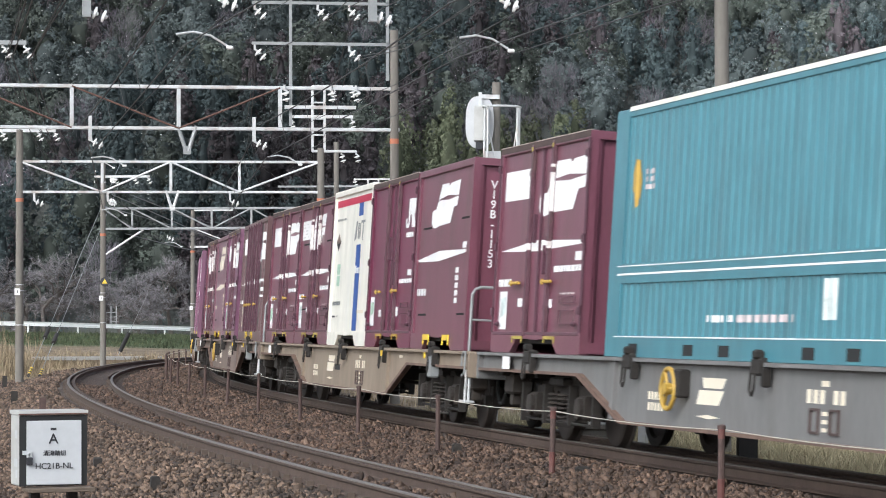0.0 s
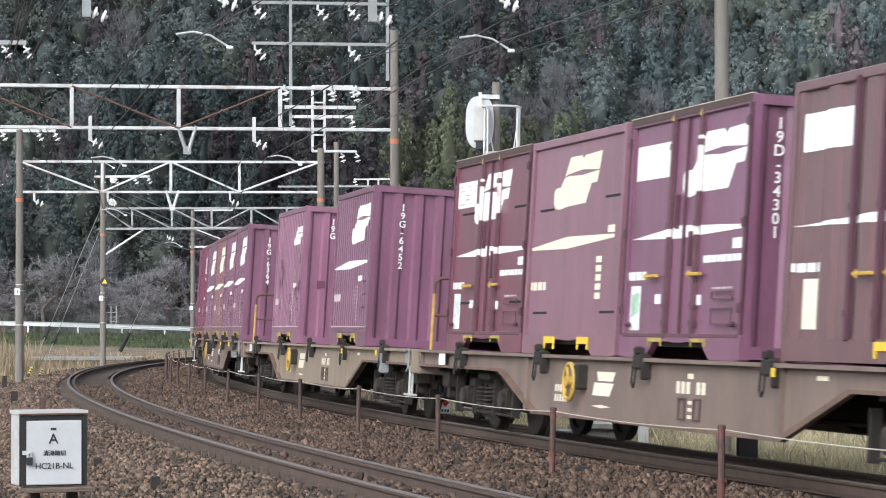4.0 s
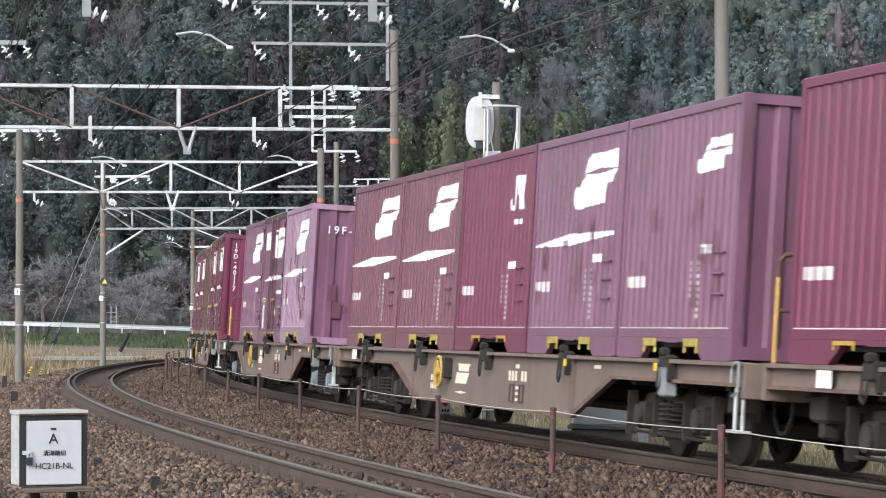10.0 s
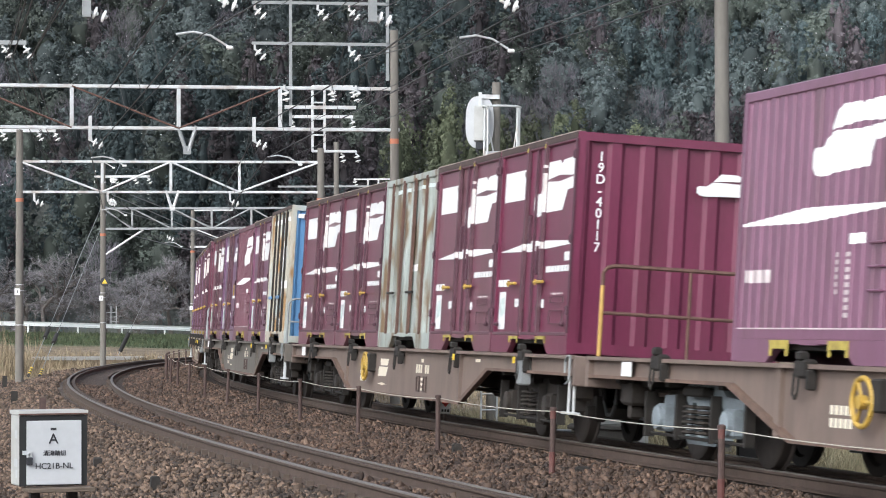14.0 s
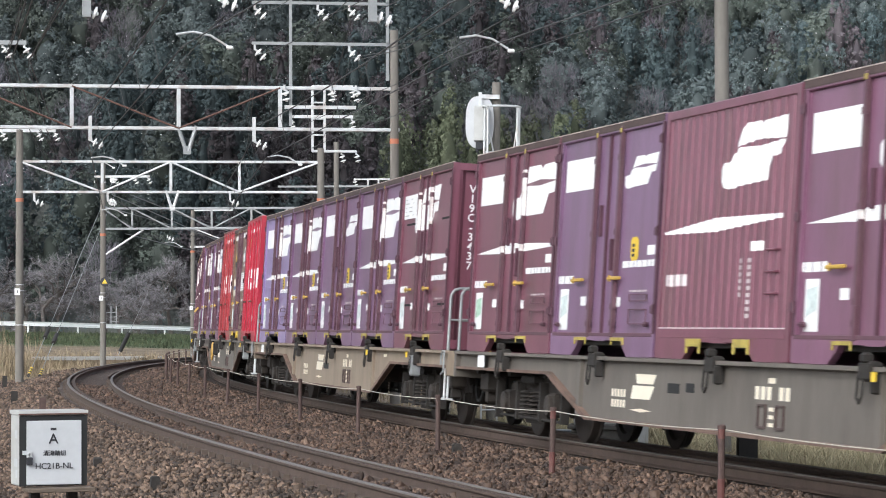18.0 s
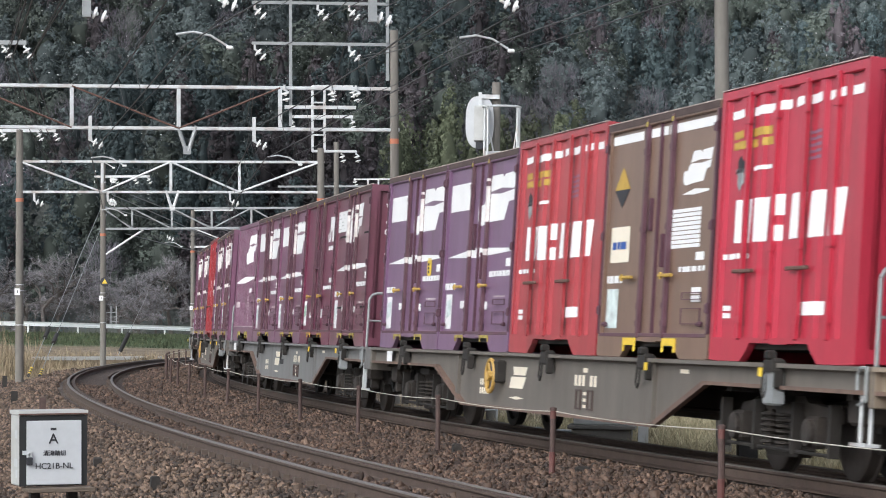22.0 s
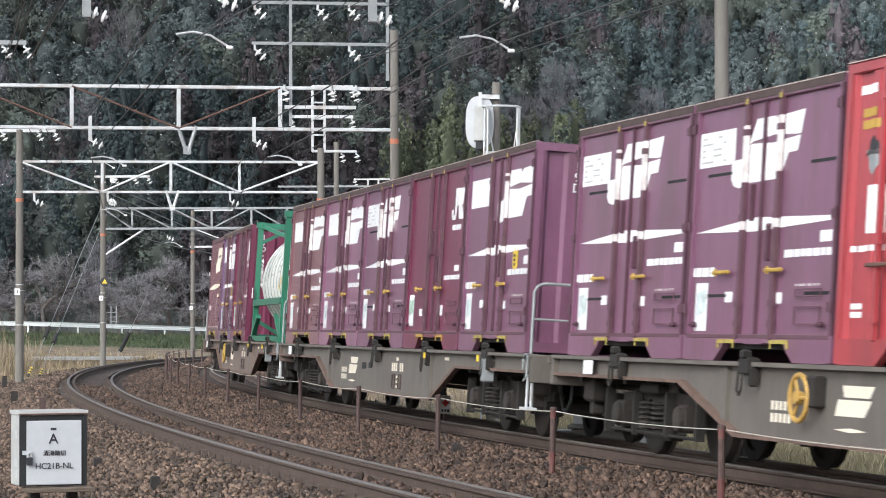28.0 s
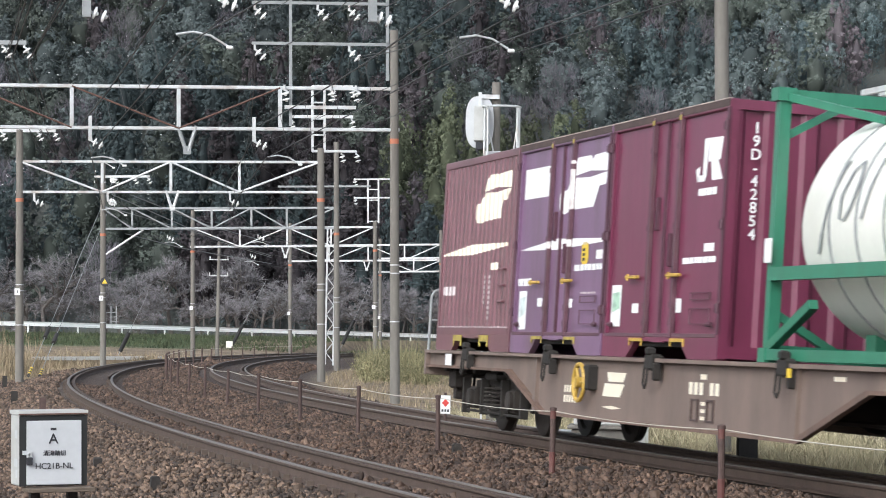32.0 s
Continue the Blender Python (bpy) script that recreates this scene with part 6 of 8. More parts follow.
def build_portal(s, z_lo, z_hi, pole_in, pole_out, lat_in, lat_out, beam_mat, brace_mat, posts, base_in, base_out, size=0.05, number=True, top_in=0.0, top_out=0.0, zig=True):
    """Two concrete poles and a lattice beam over both tracks."""
    g = tagged(new("catenary_portal"), "steel lattice beam on two concrete poles over both tracks", "portal", "overhead line portals")
    g.matrix_basis = across(s) @ pose(2.0, 0, z_lo) @ pose(0, 0, 0, 0, math.degrees(LEAN), 0) @ pose(-2.0, 0, -z_lo)
    for lat, base, h, on in ((lat_in, base_in, top_in, pole_in), (lat_out, base_out, top_out, pole_out)):
        if not on:
            continue
        r0 = 0.12 if s > -60 and lat < 0 else 0.142
        p = part("pole", pole_mesh(h - base, r0, r0 * 0.82), CONCRETE, g, "grey concrete pole", True)
        p.location = (lat, 0, base)
        zb = z_lo - base - 0.28
        if number:
            part("band", Mesh().disc((0, 0, zb), (0, 0, 1), [(-0.05, r0 * 0.9), (-0.05, r0 * 0.93), (0.07, r0 * 0.92), (0.07, r0 * 0.88)], 16), ORANGE_BAND, p, "faded orange band")
        if number and (lat > 0 and s < -60 or s < -130):
            part("number_plate", Mesh().box(-0.03, 0.15, -0.18, -0.165, 2.95, 3.17).box(-0.03, 0.15, 0.165, 0.18, 2.95, 3.17), WHITE, p, "small white number plate")
            part("number_ink", Mesh().box(0.045, 0.07, 0.18, 0.184, 3.01, 3.11), INK, p)
        for z in (1.95, 3.1, 3.3):
            rz = r0 * (1 - 0.18 * z / (h - base))
            part("pole_band", Mesh().disc((0, 0, z), (0, 0, 1), [(-0.014, rz * 0.98), (-0.014, rz * 1.03), (0.014, rz * 1.03), (0.014, rz * 0.98)], 16), GALV, p, "pale metal band")
    a, b = lat_in - 0.12, lat_out + 0.14
    part("lower_chord", Mesh().box(a, b, -size, size, z_lo - size, z_lo + size, bevel=0.012), beam_mat, g)
    part("upper_chord", Mesh().box(a, b, -size, size, z_hi - size, z_hi + size, bevel=0.012), beam_mat, g)
    for u in posts:
        part("beam_post", Mesh().box(u - 0.045, u + 0.045, -0.045, 0.045, z_lo + size, z_hi - size), beam_mat, g)
    pts = [a + 0.15] + list(posts) + [b - 0.15]
    for i, (u, v) in enumerate(zip(pts[:-1], pts[1:])):
        z0, z1 = (z_hi, z_lo) if (i % 2 == 0) == zig and i < 3 else (z_lo, z_hi)
        if s == -51.9 and i == 0:
            continue
        part("beam_brace", Mesh().tube((u, 0.03, z0), (v, 0.03, z1), 0.024 if brace_mat is RUST else 0.036, 6), brace_mat, g)
    return g


def drop_bracket(g, u, z, mat, depth=0.62):
    part("drop_bracket", Mesh().tube((u - 0.22, 0, z), (u - 0.02, 0, z - depth), 0.05, 6).tube((u + 0.22, 0, z), (u + 0.02, 0, z - depth), 0.05, 6).box(u - 0.09, u + 0.09, -0.04, 0.04, z - depth - 0.05, z - depth + 0.14), mat, g)


def steady_arm(g, u, z, mirror=1):
    pts = [(u + 0.75 * mirror, 0, z + 0.16), (u + 0.5 * mirror, 0, z + 0.20), (u + 0.25 * mirror, 0, z + 0.15), (u, 0, z)]
    part("steady_arm", Mesh().pipe(pts, 0.017, 8), GALV, g, "pale curved steady arm")
    part("wire_clamp", Mesh().disc((u - 0.03 * mirror, 0, z - 0.02), (1, 0, 0), [(-0.05, 0.02), (-0.03, 0.03), (0.03, 0.03), (0.05, 0.02)], 8), CERAMIC, g)


# nearest portal: only its right pole and hanging insulators reach into view
g = build_portal(-27.1, 6.55, 7.55, True, True, -3.85, 7.3, GALV, RUST, (-1.6, 0.8, 3.2, 5.6), -0.55, -0.6, 0.06, False, 9.4, 9.0)
for u, down, plate in ((-0.55, -0.08, False), (1.37, 0.18, True), (3.66, 0.0, False), (5.55, 0.2, True)):
    if plate:
        part("hanger_post", Mesh().box(u + 0.08, u + 0.20, -0.05, 0.05, 6.0 - down, 6.49), GALV_DARK, g)
        for k in range(4):
            part("bolt_row", shared("bolt_row", lambda: Mesh().box(0.10, 0.125, -0.056, -0.05, 0.0, 0.02).box(0.155, 0.18, -0.056, -0.05, 0.0, 0.02).data("bolt_row", INK)), INK, g).location = (u, 0, 6.03 - down + k * 0.09)
    add_insulator(g, (u + 0.10, -0.06, 6.10 - down), 2, 20, 0.72, True)
steady_arm(g, -0.55, 5.45)
steady_arm(g, 3.65, 5.42)

# second portal with a tall frame of cross arms for the feeders
g = build_portal(-51.9, 6.02, 7.0, True, True, -2.88, 7.15, GALV, RUST, (-0.15, 2.25, 4.75), -0.5, -0.6, 0.042, True, 8.4, 8.0, zig=False)
drop_bracket(g, 2.05, 6.08, GALV_DARK)
for lat, z0, z1 in ((-2.72, 7.2, 9.2), (-0.40, 6.1, 9.2)):
    part("feeder_post", Mesh().box(lat - 0.035, lat + 0.035, -0.035, 0.035, z0, z1), GALV_DARK, g)
for z in (8.06, 9.03):
    part("feeder_arm", Mesh().box(-2.75, 0.52, -0.035, 0.035, z - 0.035, z + 0.035), GALV_DARK, g)
for u, z in ((0.45, 9.0), (-1.05, 9.0), (-1.80, 9.0), (0.45, 8.03), (-1.80, 8.03)):
    add_insulator(g, (u, 0, z - 0.12), 2, 42, 0.85, True)
for u in (-0.25, -1.35, -1.95):
    add_insulator(g, (u, 0.1, 6.95), 2, 80, 0.75, True)
part("feeder_arm", Mesh().box(-1.95, -0.25, 0.06, 0.14, 6.50, 6.58), GALV, g)
for u in (0.45, 4.30):
    add_insulator(g, (u, 0, 5.72), 2, 25, 0.8, True)
    part("hanger_post", Mesh().box(u - 0.02, u + 0.06, -0.04, 0.04, 5.72, 6.3), GALV, g)
steady_arm(g, 3.55, 5.15)
steady_arm(g, -0.6, 5.2)
part("feeder_arm", Mesh().box(5.8, 7.6, -0.05, 0.05, 7.95, 8.05), GALV_DARK, g)
for u in (5.85, 6.35):
    add_insulator(g, (u, 0, 7.9), 2, 55, 0.8, True)

# third portal
g = build_portal(-79.6, 5.91, 6.93, True, True, -3.0, 7.1, GALV, GALV, (-0.25, 2.05, 4.35), -0.5, -0.5, 0.042, True, 7.4, 8.0)
drop_bracket(g, 2.0, 5.96, GALV)
for u in (-3.13, -2.72):
    part("ladder_stile", Mesh().box(u - 0.04, u + 0.04, -0.05, 0.05, 7.28, 9.52), GALV, g)
for z in (7.3, 7.85, 8.4, 8.95, 9.5):
    part("ladder_rung", Mesh().box(-3.1, -2.75, -0.03, 0.03, z - 0.025, z + 0.025), GALV, g)
part("feeder_arm", Mesh().box(-4.1, -1.95, -0.04, 0.04, 8.42, 8.52), GALV, g)
part("feeder_arm", Mesh().box(-4.2, -2.7, -0.04, 0.04, 7.26, 7.34), GALV, g)
part("feeder_arm", Mesh().box(-4.1, -2.7, -0.04, 0.04, 9.46, 9.54), GALV, g)
for u, z in ((-2.0, 8.4), (-4.05, 8.4), (-3.4, 9.44), (-4.05, 9.44), (-3.7, 7.25), (-4.2, 7.25)):
    add_insulator(g, (u, 0, z - 0.05), 2, 75, 0.75, True)
part("feeder_arm", Mesh().box(5.9, 8.2, -0.05, 0.05, 7.92, 8.02), GALV, g)
for u in (5.95, 6.5, 7.7):
    add_insulator(g, (u, 0, 7.9), 2, 60, 0.8, True)
for u in (0.05, 4.15, 6.6):
    add_insulator(g, (u, 0, 5.6), 2, 20, 0.8, True)
    part("hanger_post", Mesh().box(u - 0.02, u + 0.05, -0.04, 0.04, 5.62, 5.95), GALV, g)
steady_arm(g, 4.0, 6.75)
steady_arm(g, 3.6, 5.15)

# fourth portal, dull grey, with hazard sign on the outer pole
g = build_portal(-111.2, 5.9, 6.82, True, True, -3.45, 7.12, GALV_DARK, GALV_DARK, (-1.2, 0.4, 2.2, 4.0, 5.8), -0.55, -0.3, 0.05, True, 9.8, 8.9)
part("knee_brace", Mesh().tube((6.98, 0, 4.75), (5.3, 0, 5.85), 0.05, 6), GALV, g)
part("feeder_arm", Mesh().box(5.0, 7.5, -0.05, 0.05, 8.22, 8.32), GALV, g)
for u in (5.1, 5.7, 6.6, 7.2):
    add_insulator(g, (u, 0, 8.2), 2, 60, 0.8, True)
part("feeder_arm", Mesh().box(-5.0, -0.8, -0.05, 0.05, 7.75, 7.83), GALV_DARK, g)
part("hazard_sign", Mesh().disc((7.02, 0.16, 3.50), (0, 1, 0), [(0, 0.21), (0.012, 0.21), (0.013, 0.01)], 20), INK, g, "round black warning sign")
part("hazard_triangle", Mesh().add([(6.90, 0.182, 3.42), (7.14, 0.182, 3.42), (7.02, 0.182, 3.63)], [(0, 1, 2)]), YELLOW, g, "yellow warning triangle")
part("terminal_ladder", Mesh().box(6.50, 6.54, -0.05, 0.0, 1.6, 2.4).box(6.74, 6.78, -0.05, 0.0, 1.6, 2.4).box(6.52, 6.76, -0.04, -0.01, 1.7, 1.73).box(6.52, 6.76, -0.04, -0.01, 1.9, 1.93).box(6.52, 6.98, -0.04, -0.01, 2.1, 2.13), GALV_DARK, g)
for u in (0.1, 4.2):
    add_insulator(g, (u, 0, 5.5), 2, 20, 0.8, True)
steady_arm(g, 3.6, 5.1)
steady_arm(g, -0.4, 5.1)

# fifth and sixth portals
g = build_portal(-142.0, 6.12, 7.18, True, True, -3.1, 7.3, GALV, GALV, (-0.6, 1.9, 4.6), -0.4, -0.4, 0.055, True, 7.5, 8.2)
drop_bracket(g, 2.0, 6.12, GALV)
for u in (-3.3, -2.7):
    part("ladder_stile", Mesh().box(u - 0.045, u + 0.045, -0.05, 0.05, 7.4, 9.9), GALV, g)
for z in (7.5, 8.7, 9.3):
    part("ladder_rung", Mesh().box(-3.3, -2.7, -0.03, 0.03, z - 0.03, z + 0.03), GALV, g)
for z in (8.83, 9.88):
    part("feeder_arm", Mesh().box(-4.3, -1.9, -0.04, 0.04, z - 0.04, z + 0.04), GALV, g)
    for u in (-1.95, -4.2):
        add_insulator(g, (u, 0, z - 0.05), 2, 75, 0.9, True)
part("feeder_arm", Mesh().box(5.0, 7.2, -0.05, 0.05, 8.15, 8.23), GALV, g)
for u in (0.2, 4.0):
    add_insulator(g, (u, 0, 5.6), 2, 20, 0.9, True)
steady_arm(g, 3.6, 5.1)
g = build_portal(-172.5, 6.2, 7.25, True, True, -3.1, 7.3, GALV, GALV, (-0.6, 1.9, 4.6), -0.4, -0.4, 0.06, True, 8.2, 8.8)
drop_bracket(g, 2.0, 6.2, GALV)
part("feeder_arm", Mesh().box(3.2, 7.2, -0.05, 0.05, 8.4, 8.5), GALV, g)
g = build_portal(-200.0, 6.2, 7.25, True, True, -3.1, 7.3, GALV, GALV, (-0.6, 1.9, 4.6), -0.5, -0.4, 0.06, True, 8.2, 8.8)
drop_bracket(g, 2.0, 6.2, GALV)
g = build_portal(-226.0, 6.2, 7.25, True, True, -3.1, 7.3, GALV, GALV, (-0.6, 1.9, 4.6), -0.5, -0.4, 0.06, True, 8.2, 8.8)

# thin signal pole with small cross arms, and a white lattice mast
p = tagged(new("line_pole"), "thin grey pole with small cross arms beside the track", "pole")
p.location = (-13.9, 170.0, -0.3)
part("shaft", Mesh().tube((0, 0, 0), (0, 0, 7.1), 0.13, 10, 0.09), CONCRETE, p, "", True)
for z in (5.0, 6.0):
    part("cross_arm", Mesh().box(-0.6, 0.6, -0.03, 0.03, z - 0.03, z + 0.03).box(-0.58, -0.52, -0.03, 0.03, z, z + 0.2).box(0.52, 0.58, -0.03, 0.03, z, z + 0.2), GALV, p)
part("notice_box", Mesh().box(0.55, 0.95, -0.05, 0.05, 0.55, 0.95), IVORY, p, "small pale box")
mast = tagged(new("lattice_mast"), "white-painted steel lattice mast beside the track", "mast")
mast.location = (-5.72, 140.0, -0.4)
for dx in (-0.20, 0.20):
    part("leg", Mesh().box(dx - 0.04, dx + 0.04, -0.04, 0.04, 0.0, 7.1), GALV, mast)
for k in range(14):
    a = -0.18 if k % 2 else 0.18
    part("lacing", Mesh().tube((a, 0, 0.2 + k * 0.48), (-a, 0, 0.68 + k * 0.48), 0.025, 5), GALV, mast)


def wire(name, pts, r, label, sag=0.0):
    m = Mesh()
    for a, b in zip(pts[:-1], pts[1:]):
        a, b = Vector(a), Vector(b)
        n = 6 if sag else 1
        prev = a
        for k in range(1, n + 1):
            u = k / n
            q = a.lerp(b, u) - Vector((0, 0, sag * 4 * u * (1 - u)))
            m.tube(prev, q, r, 5, caps=False)
            prev = q
    return tagged(part(name, m, WIRE), label, "wire", "overhead wires", "structure")


SUPPORTS = (12.0, -27.1, -51.9, -79.6, -111.2, -142.0, -172.5, -200.0, -226.0)
for lat, c0 in ((0.0, -0.35), (NEAR_LAT, -0.35)):
    contact = [on_line(s, lat + 0.25 + c0 * 0.2, 5.36 if s > -60 else 5.2) for s in SUPPORTS]
    wire("contact_wire", contact, 0.011, "dark contact wire over the track")
    carrier = [on_line(s, lat + 0.35, 6.15 if s > -60 else 6.0) for s in SUPPORTS]
    wire("carrier_wire", carrier, 0.014, "dark carrier wire above the contact wire", 0.12)
    for i in range(len(SUPPORTS) - 3):
        for k in range(1, 6):
            u = k / 6
            a = carrier[i].lerp(carrier[i + 1], u) - Vector((0, 0, 0.12 * 4 * u * (1 - u)))
            b = contact[i].lerp(contact[i + 1], u)
            tagged(part("dropper", Mesh().tube(a, b, 0.007, 4, caps=False), WIRE), "thin dark dropper between the wires", "wire", "droppers", "structure")
for lat, z in ((0.45, 8.75), (-1.05, 8.75), (-1.8, 8.75), (0.45, 7.8), (-1.8, 7.8)):
    wire("feeder_wire", [on_line(s, lat - (0.9 if s < -60 else 0.0), z + (1.0 if s == 12.0 else 0.0) - (0.3 if s < -60 else 0.0)) for s in SUPPORTS[:6]], 0.009, "thin dark feeder wire", 0.5)
for lat, z in ((6.3, 7.75), (6.9, 7.75)):
    wire("feeder_wire", [on_line(s, lat, z) for s in SUPPORTS[:7]], 0.009, "thin dark feeder wire", 0.4)
for line in (((-5.45, 42.0, 8.2), (-6.98, 50.0, 7.27), (-9.62, 63.0, 7.44), (-10.9, 75.0, 7.2), (-12.5, 92.0, 7.1)), ((-5.9, 42.0, 7.8), (-7.6, 50.0, 7.26), (-10.0, 63.0, 7.5), (-11.4, 75.0, 7.2), (-13.1, 92.0, 7.1))):
    wire("feeder_wire", line, 0.016, "dark feeder cable on the outer arms")
for line in (((2.82, 33, 5.35), (1.0, 40.4, 5.43)), ((1.14, 36, 5.65), (0.5, 40.4, 5.73), (-0.41, 50, 6.19), (-1.07, 58, 6.55), (-2.65, 68, 6.84), (-4.75, 80, 7.01), (-5.84, 92, 7.73)),
             ((0.44, 36, 5.68), (-0.65, 45, 5.97), (-1.98, 64, 7.68)), ((0.56, 45, 5.62), (-1.06, 58, 5.89), (-3.26, 80, 6.95), (-5.07, 92, 7.21)),
             ((-3.12, 39, 5.82), (-3.81, 44, 6.13), (-5.05, 52, 6.33), (-6.37, 60, 6.52), (-7.93, 70, 6.86), (-10.49, 85, 6.92))):
    wire("feeder_wire", line, 0.008, "thin dark pull-off wire between portals")
for line in (((-15.12, 122.0, 6.74), (-13.79, 145.0, 6.65), (-10.97, 175.0, 6.13)), ((-14.78, 122.0, 7.26), (-12.24, 150.0, 6.16), (-10.97, 175.0, 6.03)),
             ((-14.63, 126.0, 5.67), (-13.77, 145.0, 5.61), (-10.96, 175.0, 5.63)), ((-13.97, 122.0, 7.27), (-12.41, 145.0, 6.83), (-10.99, 175.0, 6.96))):
    wire("feeder_wire", line, 0.022, "grey anchor wire beyond the fourth portal").data.materials[0] = GALV_DARK
wire("feeder_wire", [(-4.63, 30.0, 4.85), (-10.31, 63.8, 7.42), (-12.2, 80.0, 7.13), (-13.23, 92.0, 6.6)], 0.012, "dark sagging cable")
wire("feeder_wire", [(-4.24, 30.0, 4.86), (-9.76, 63.8, 7.43), (-11.7, 80.0, 7.14), (-12.76, 92.0, 6.61)], 0.012, "dark sagging cable")
for a, b, c in (((-15.75, 124.0, 6.2), (-15.5, 110.0, 1.95), (-15.05, 100.0, -0.5)), ((-15.65, 123.8, 5.4), (-15.1, 109.0, 1.75), (-14.5, 99.0, -0.5))):
    guy = tagged(new("guy_wire"), "steel guy wire with grey sleeve and striped guard", "guy wire", "guy wires")
    guy.location = c
    a, b, c = Vector(a), Vector(b), Vector(c)
    part("strand", Mesh().tube((a - c) * 1.5, Vector((0, 0, 0)), 0.012, 5), GALV_DARK, guy)
    d = (a - c).normalized()
    part("sleeve", Mesh().tube(d * 5.2, d * 6.6, 0.08, 10), STEEL, guy, "dark grey sleeve")
    part("insulator", Mesh().disc((a - c) * 1.34, d, [(-0.04, 0.03), (-0.03, 0.17), (0.03, 0.17), (0.04, 0.03)], 14), CERAMIC, guy, "white disc insulator", True)
    for k in range(6):
        part("guard_stripe", Mesh().tube(d * (0.05 + k * 0.16), d * (0.21 + k * 0.16), 0.055, 8), YELLOW if k % 2 else INK, guy)
for a, b in (((-17.1, 150.0, 1.1), (-17.6, 150.0, 0.0)), ((-13.75, 190.0, 1.8), (-14.5, 190.0, 0.3)), ((-6.1, 190.0, 2.2), (-6.9, 190.0, 0.4))):
    w_ = tagged(new("wire_weight"), "dark cylinder sleeve on a slanting guy wire", "guy wire", "guy wires")
    w_.location = b
    d = Vector(a) - Vector(b)
    part("sleeve", Mesh().tube(d * 0.05, d, 0.12, 10), BLACK, w_)
    part("strand", Mesh().tube(d * -0.6, d * 3.0, 0.014, 5), GALV_DARK, w_)

# ---------------------------------------------------------------- signal seen from behind
sig = tagged(new("railway_signal"), "white oval back of a signal on a concrete post", "signal")
sig.matrix_basis = pose(0.97, 52.3, -0.55)
part("post", Mesh().tube((0, 0, 0), (0, 0, 6.65), 0.10, 14, 0.085), CONCRETE, sig, "grey concrete post", True)
oval = Mesh()
pts = []
for k in range(40):
    t = 2 * math.pi * k / 40
    cx, cz = math.cos(t), math.sin(t)
    pts.append((-0.31 + 0.27 * (abs(cx) ** 0.75) * (1 if cx > 0 else -1), 5.87 + 0.50 * (abs(cz) ** 0.72) * (1 if cz > 0 else -1)))
oval.prism(pts, -0.14, -0.12)
part("backboard", oval, BOX_DOOR, sig, "white oval backboard")
part("lamp_case", Mesh().box(-0.42, -0.15, -0.32, -0.14, 5.50, 6.18, bevel=0.02), BOX_STEEL, sig, "pale grey lamp case")
part("cable_entry", Mesh().box(-0.38, -0.24, -0.30, -0.20, 5.34, 5.48, bevel=0.01), INK, sig)
part("clamp", Mesh().box(-0.30, 0.06, -0.18, -0.10, 6.32, 6.40).box(-0.34, -0.28, -0.2, -0.1, 6.15, 6.44), GALV, sig)
part("clamp", Mesh().box(-0.20, 0.10, -0.18, -0.10, 5.15, 5.32), GALV, sig)
cage = Mesh()
ring = [(0.10 + 0.36 * math.cos(t), -0.35 + 0.30 * math.sin(t), 6.15) for t in np.linspace(math.pi * 0.95, 2.2 * math.pi, 16)]
cage.pipe(ring, 0.022, 6)
part("safety_ring", cage, GALV, sig, "grey tubular safety ring")
for x, y in ((-0.22, -0.42), (-0.16, -0.45), (0.40, -0.42), (0.44, -0.3)):
    part("cage_post", Mesh().tube((x, y, 4.6), (x, y, 6.14), 0.022, 6), GALV, sig)
part("cage_brace", Mesh().tube((0.44, -0.3, 6.1), (0.28, -0.42, 4.9), 0.016, 5).tube((-0.22, -0.42, 6.1), (0.02, -0.3, 5.0), 0.016, 5), GALV, sig)
part("platform", Mesh().box(-0.3, 0.5, -0.55, 0.0, 4.52, 4.58), GALV_DARK, sig)
for k in range(14):
    part("ladder_rung", shared("srung", lambda: Mesh().tube((-0.2, -0.45, 0), (0.1, -0.45, 0), 0.015, 5).data("ladder_rung", GALV)), GALV, sig).location = (0, 0, 0.4 + k * 0.3)
for x in (-0.2, 0.1):
    part("ladder_stile", Mesh().tube((x, -0.45, 0), (x, -0.45, 4.55), 0.02, 6), GALV, sig)

# cabinets beside the far track
cab = tagged(new("equipment_cabinet"), "grey steel equipment cabinet on a concrete base", "cabinet")
cab.matrix_basis = pose(2.52, 42.6, -0.62, 0, 0, -6)
part("base", Mesh().box(-0.46, 0.46, -0.35, 0.35, 0.0, 0.46, bevel=0.02), CONCRETE, cab)
part("slab", Mesh().box(-0.52, 0.52, -0.42, 0.42, 0.46, 0.52, bevel=0.01), CONCRETE, cab)
part("body", Mesh().box(-0.43, 0.40, -0.30, 0.30, 0.52, 0.95, bevel=0.02), BOX_STEEL, cab, "pale blue-grey steel body")
part("lid", Mesh().box(-0.46, 0.43, -0.33, 0.33, 0.95, 1.0, bevel=0.01), BOX_STEEL, cab)
stump = tagged(new("marker_post"), "pale blue-grey square marker post", "post")
stump.matrix_basis = pose(3.06, 41.3, -0.65)
part("shaft", Mesh().box(-0.075, 0.075, -0.06, 0.06, 0.0, 0.85, bevel=0.012), BOX_STEEL, stump)
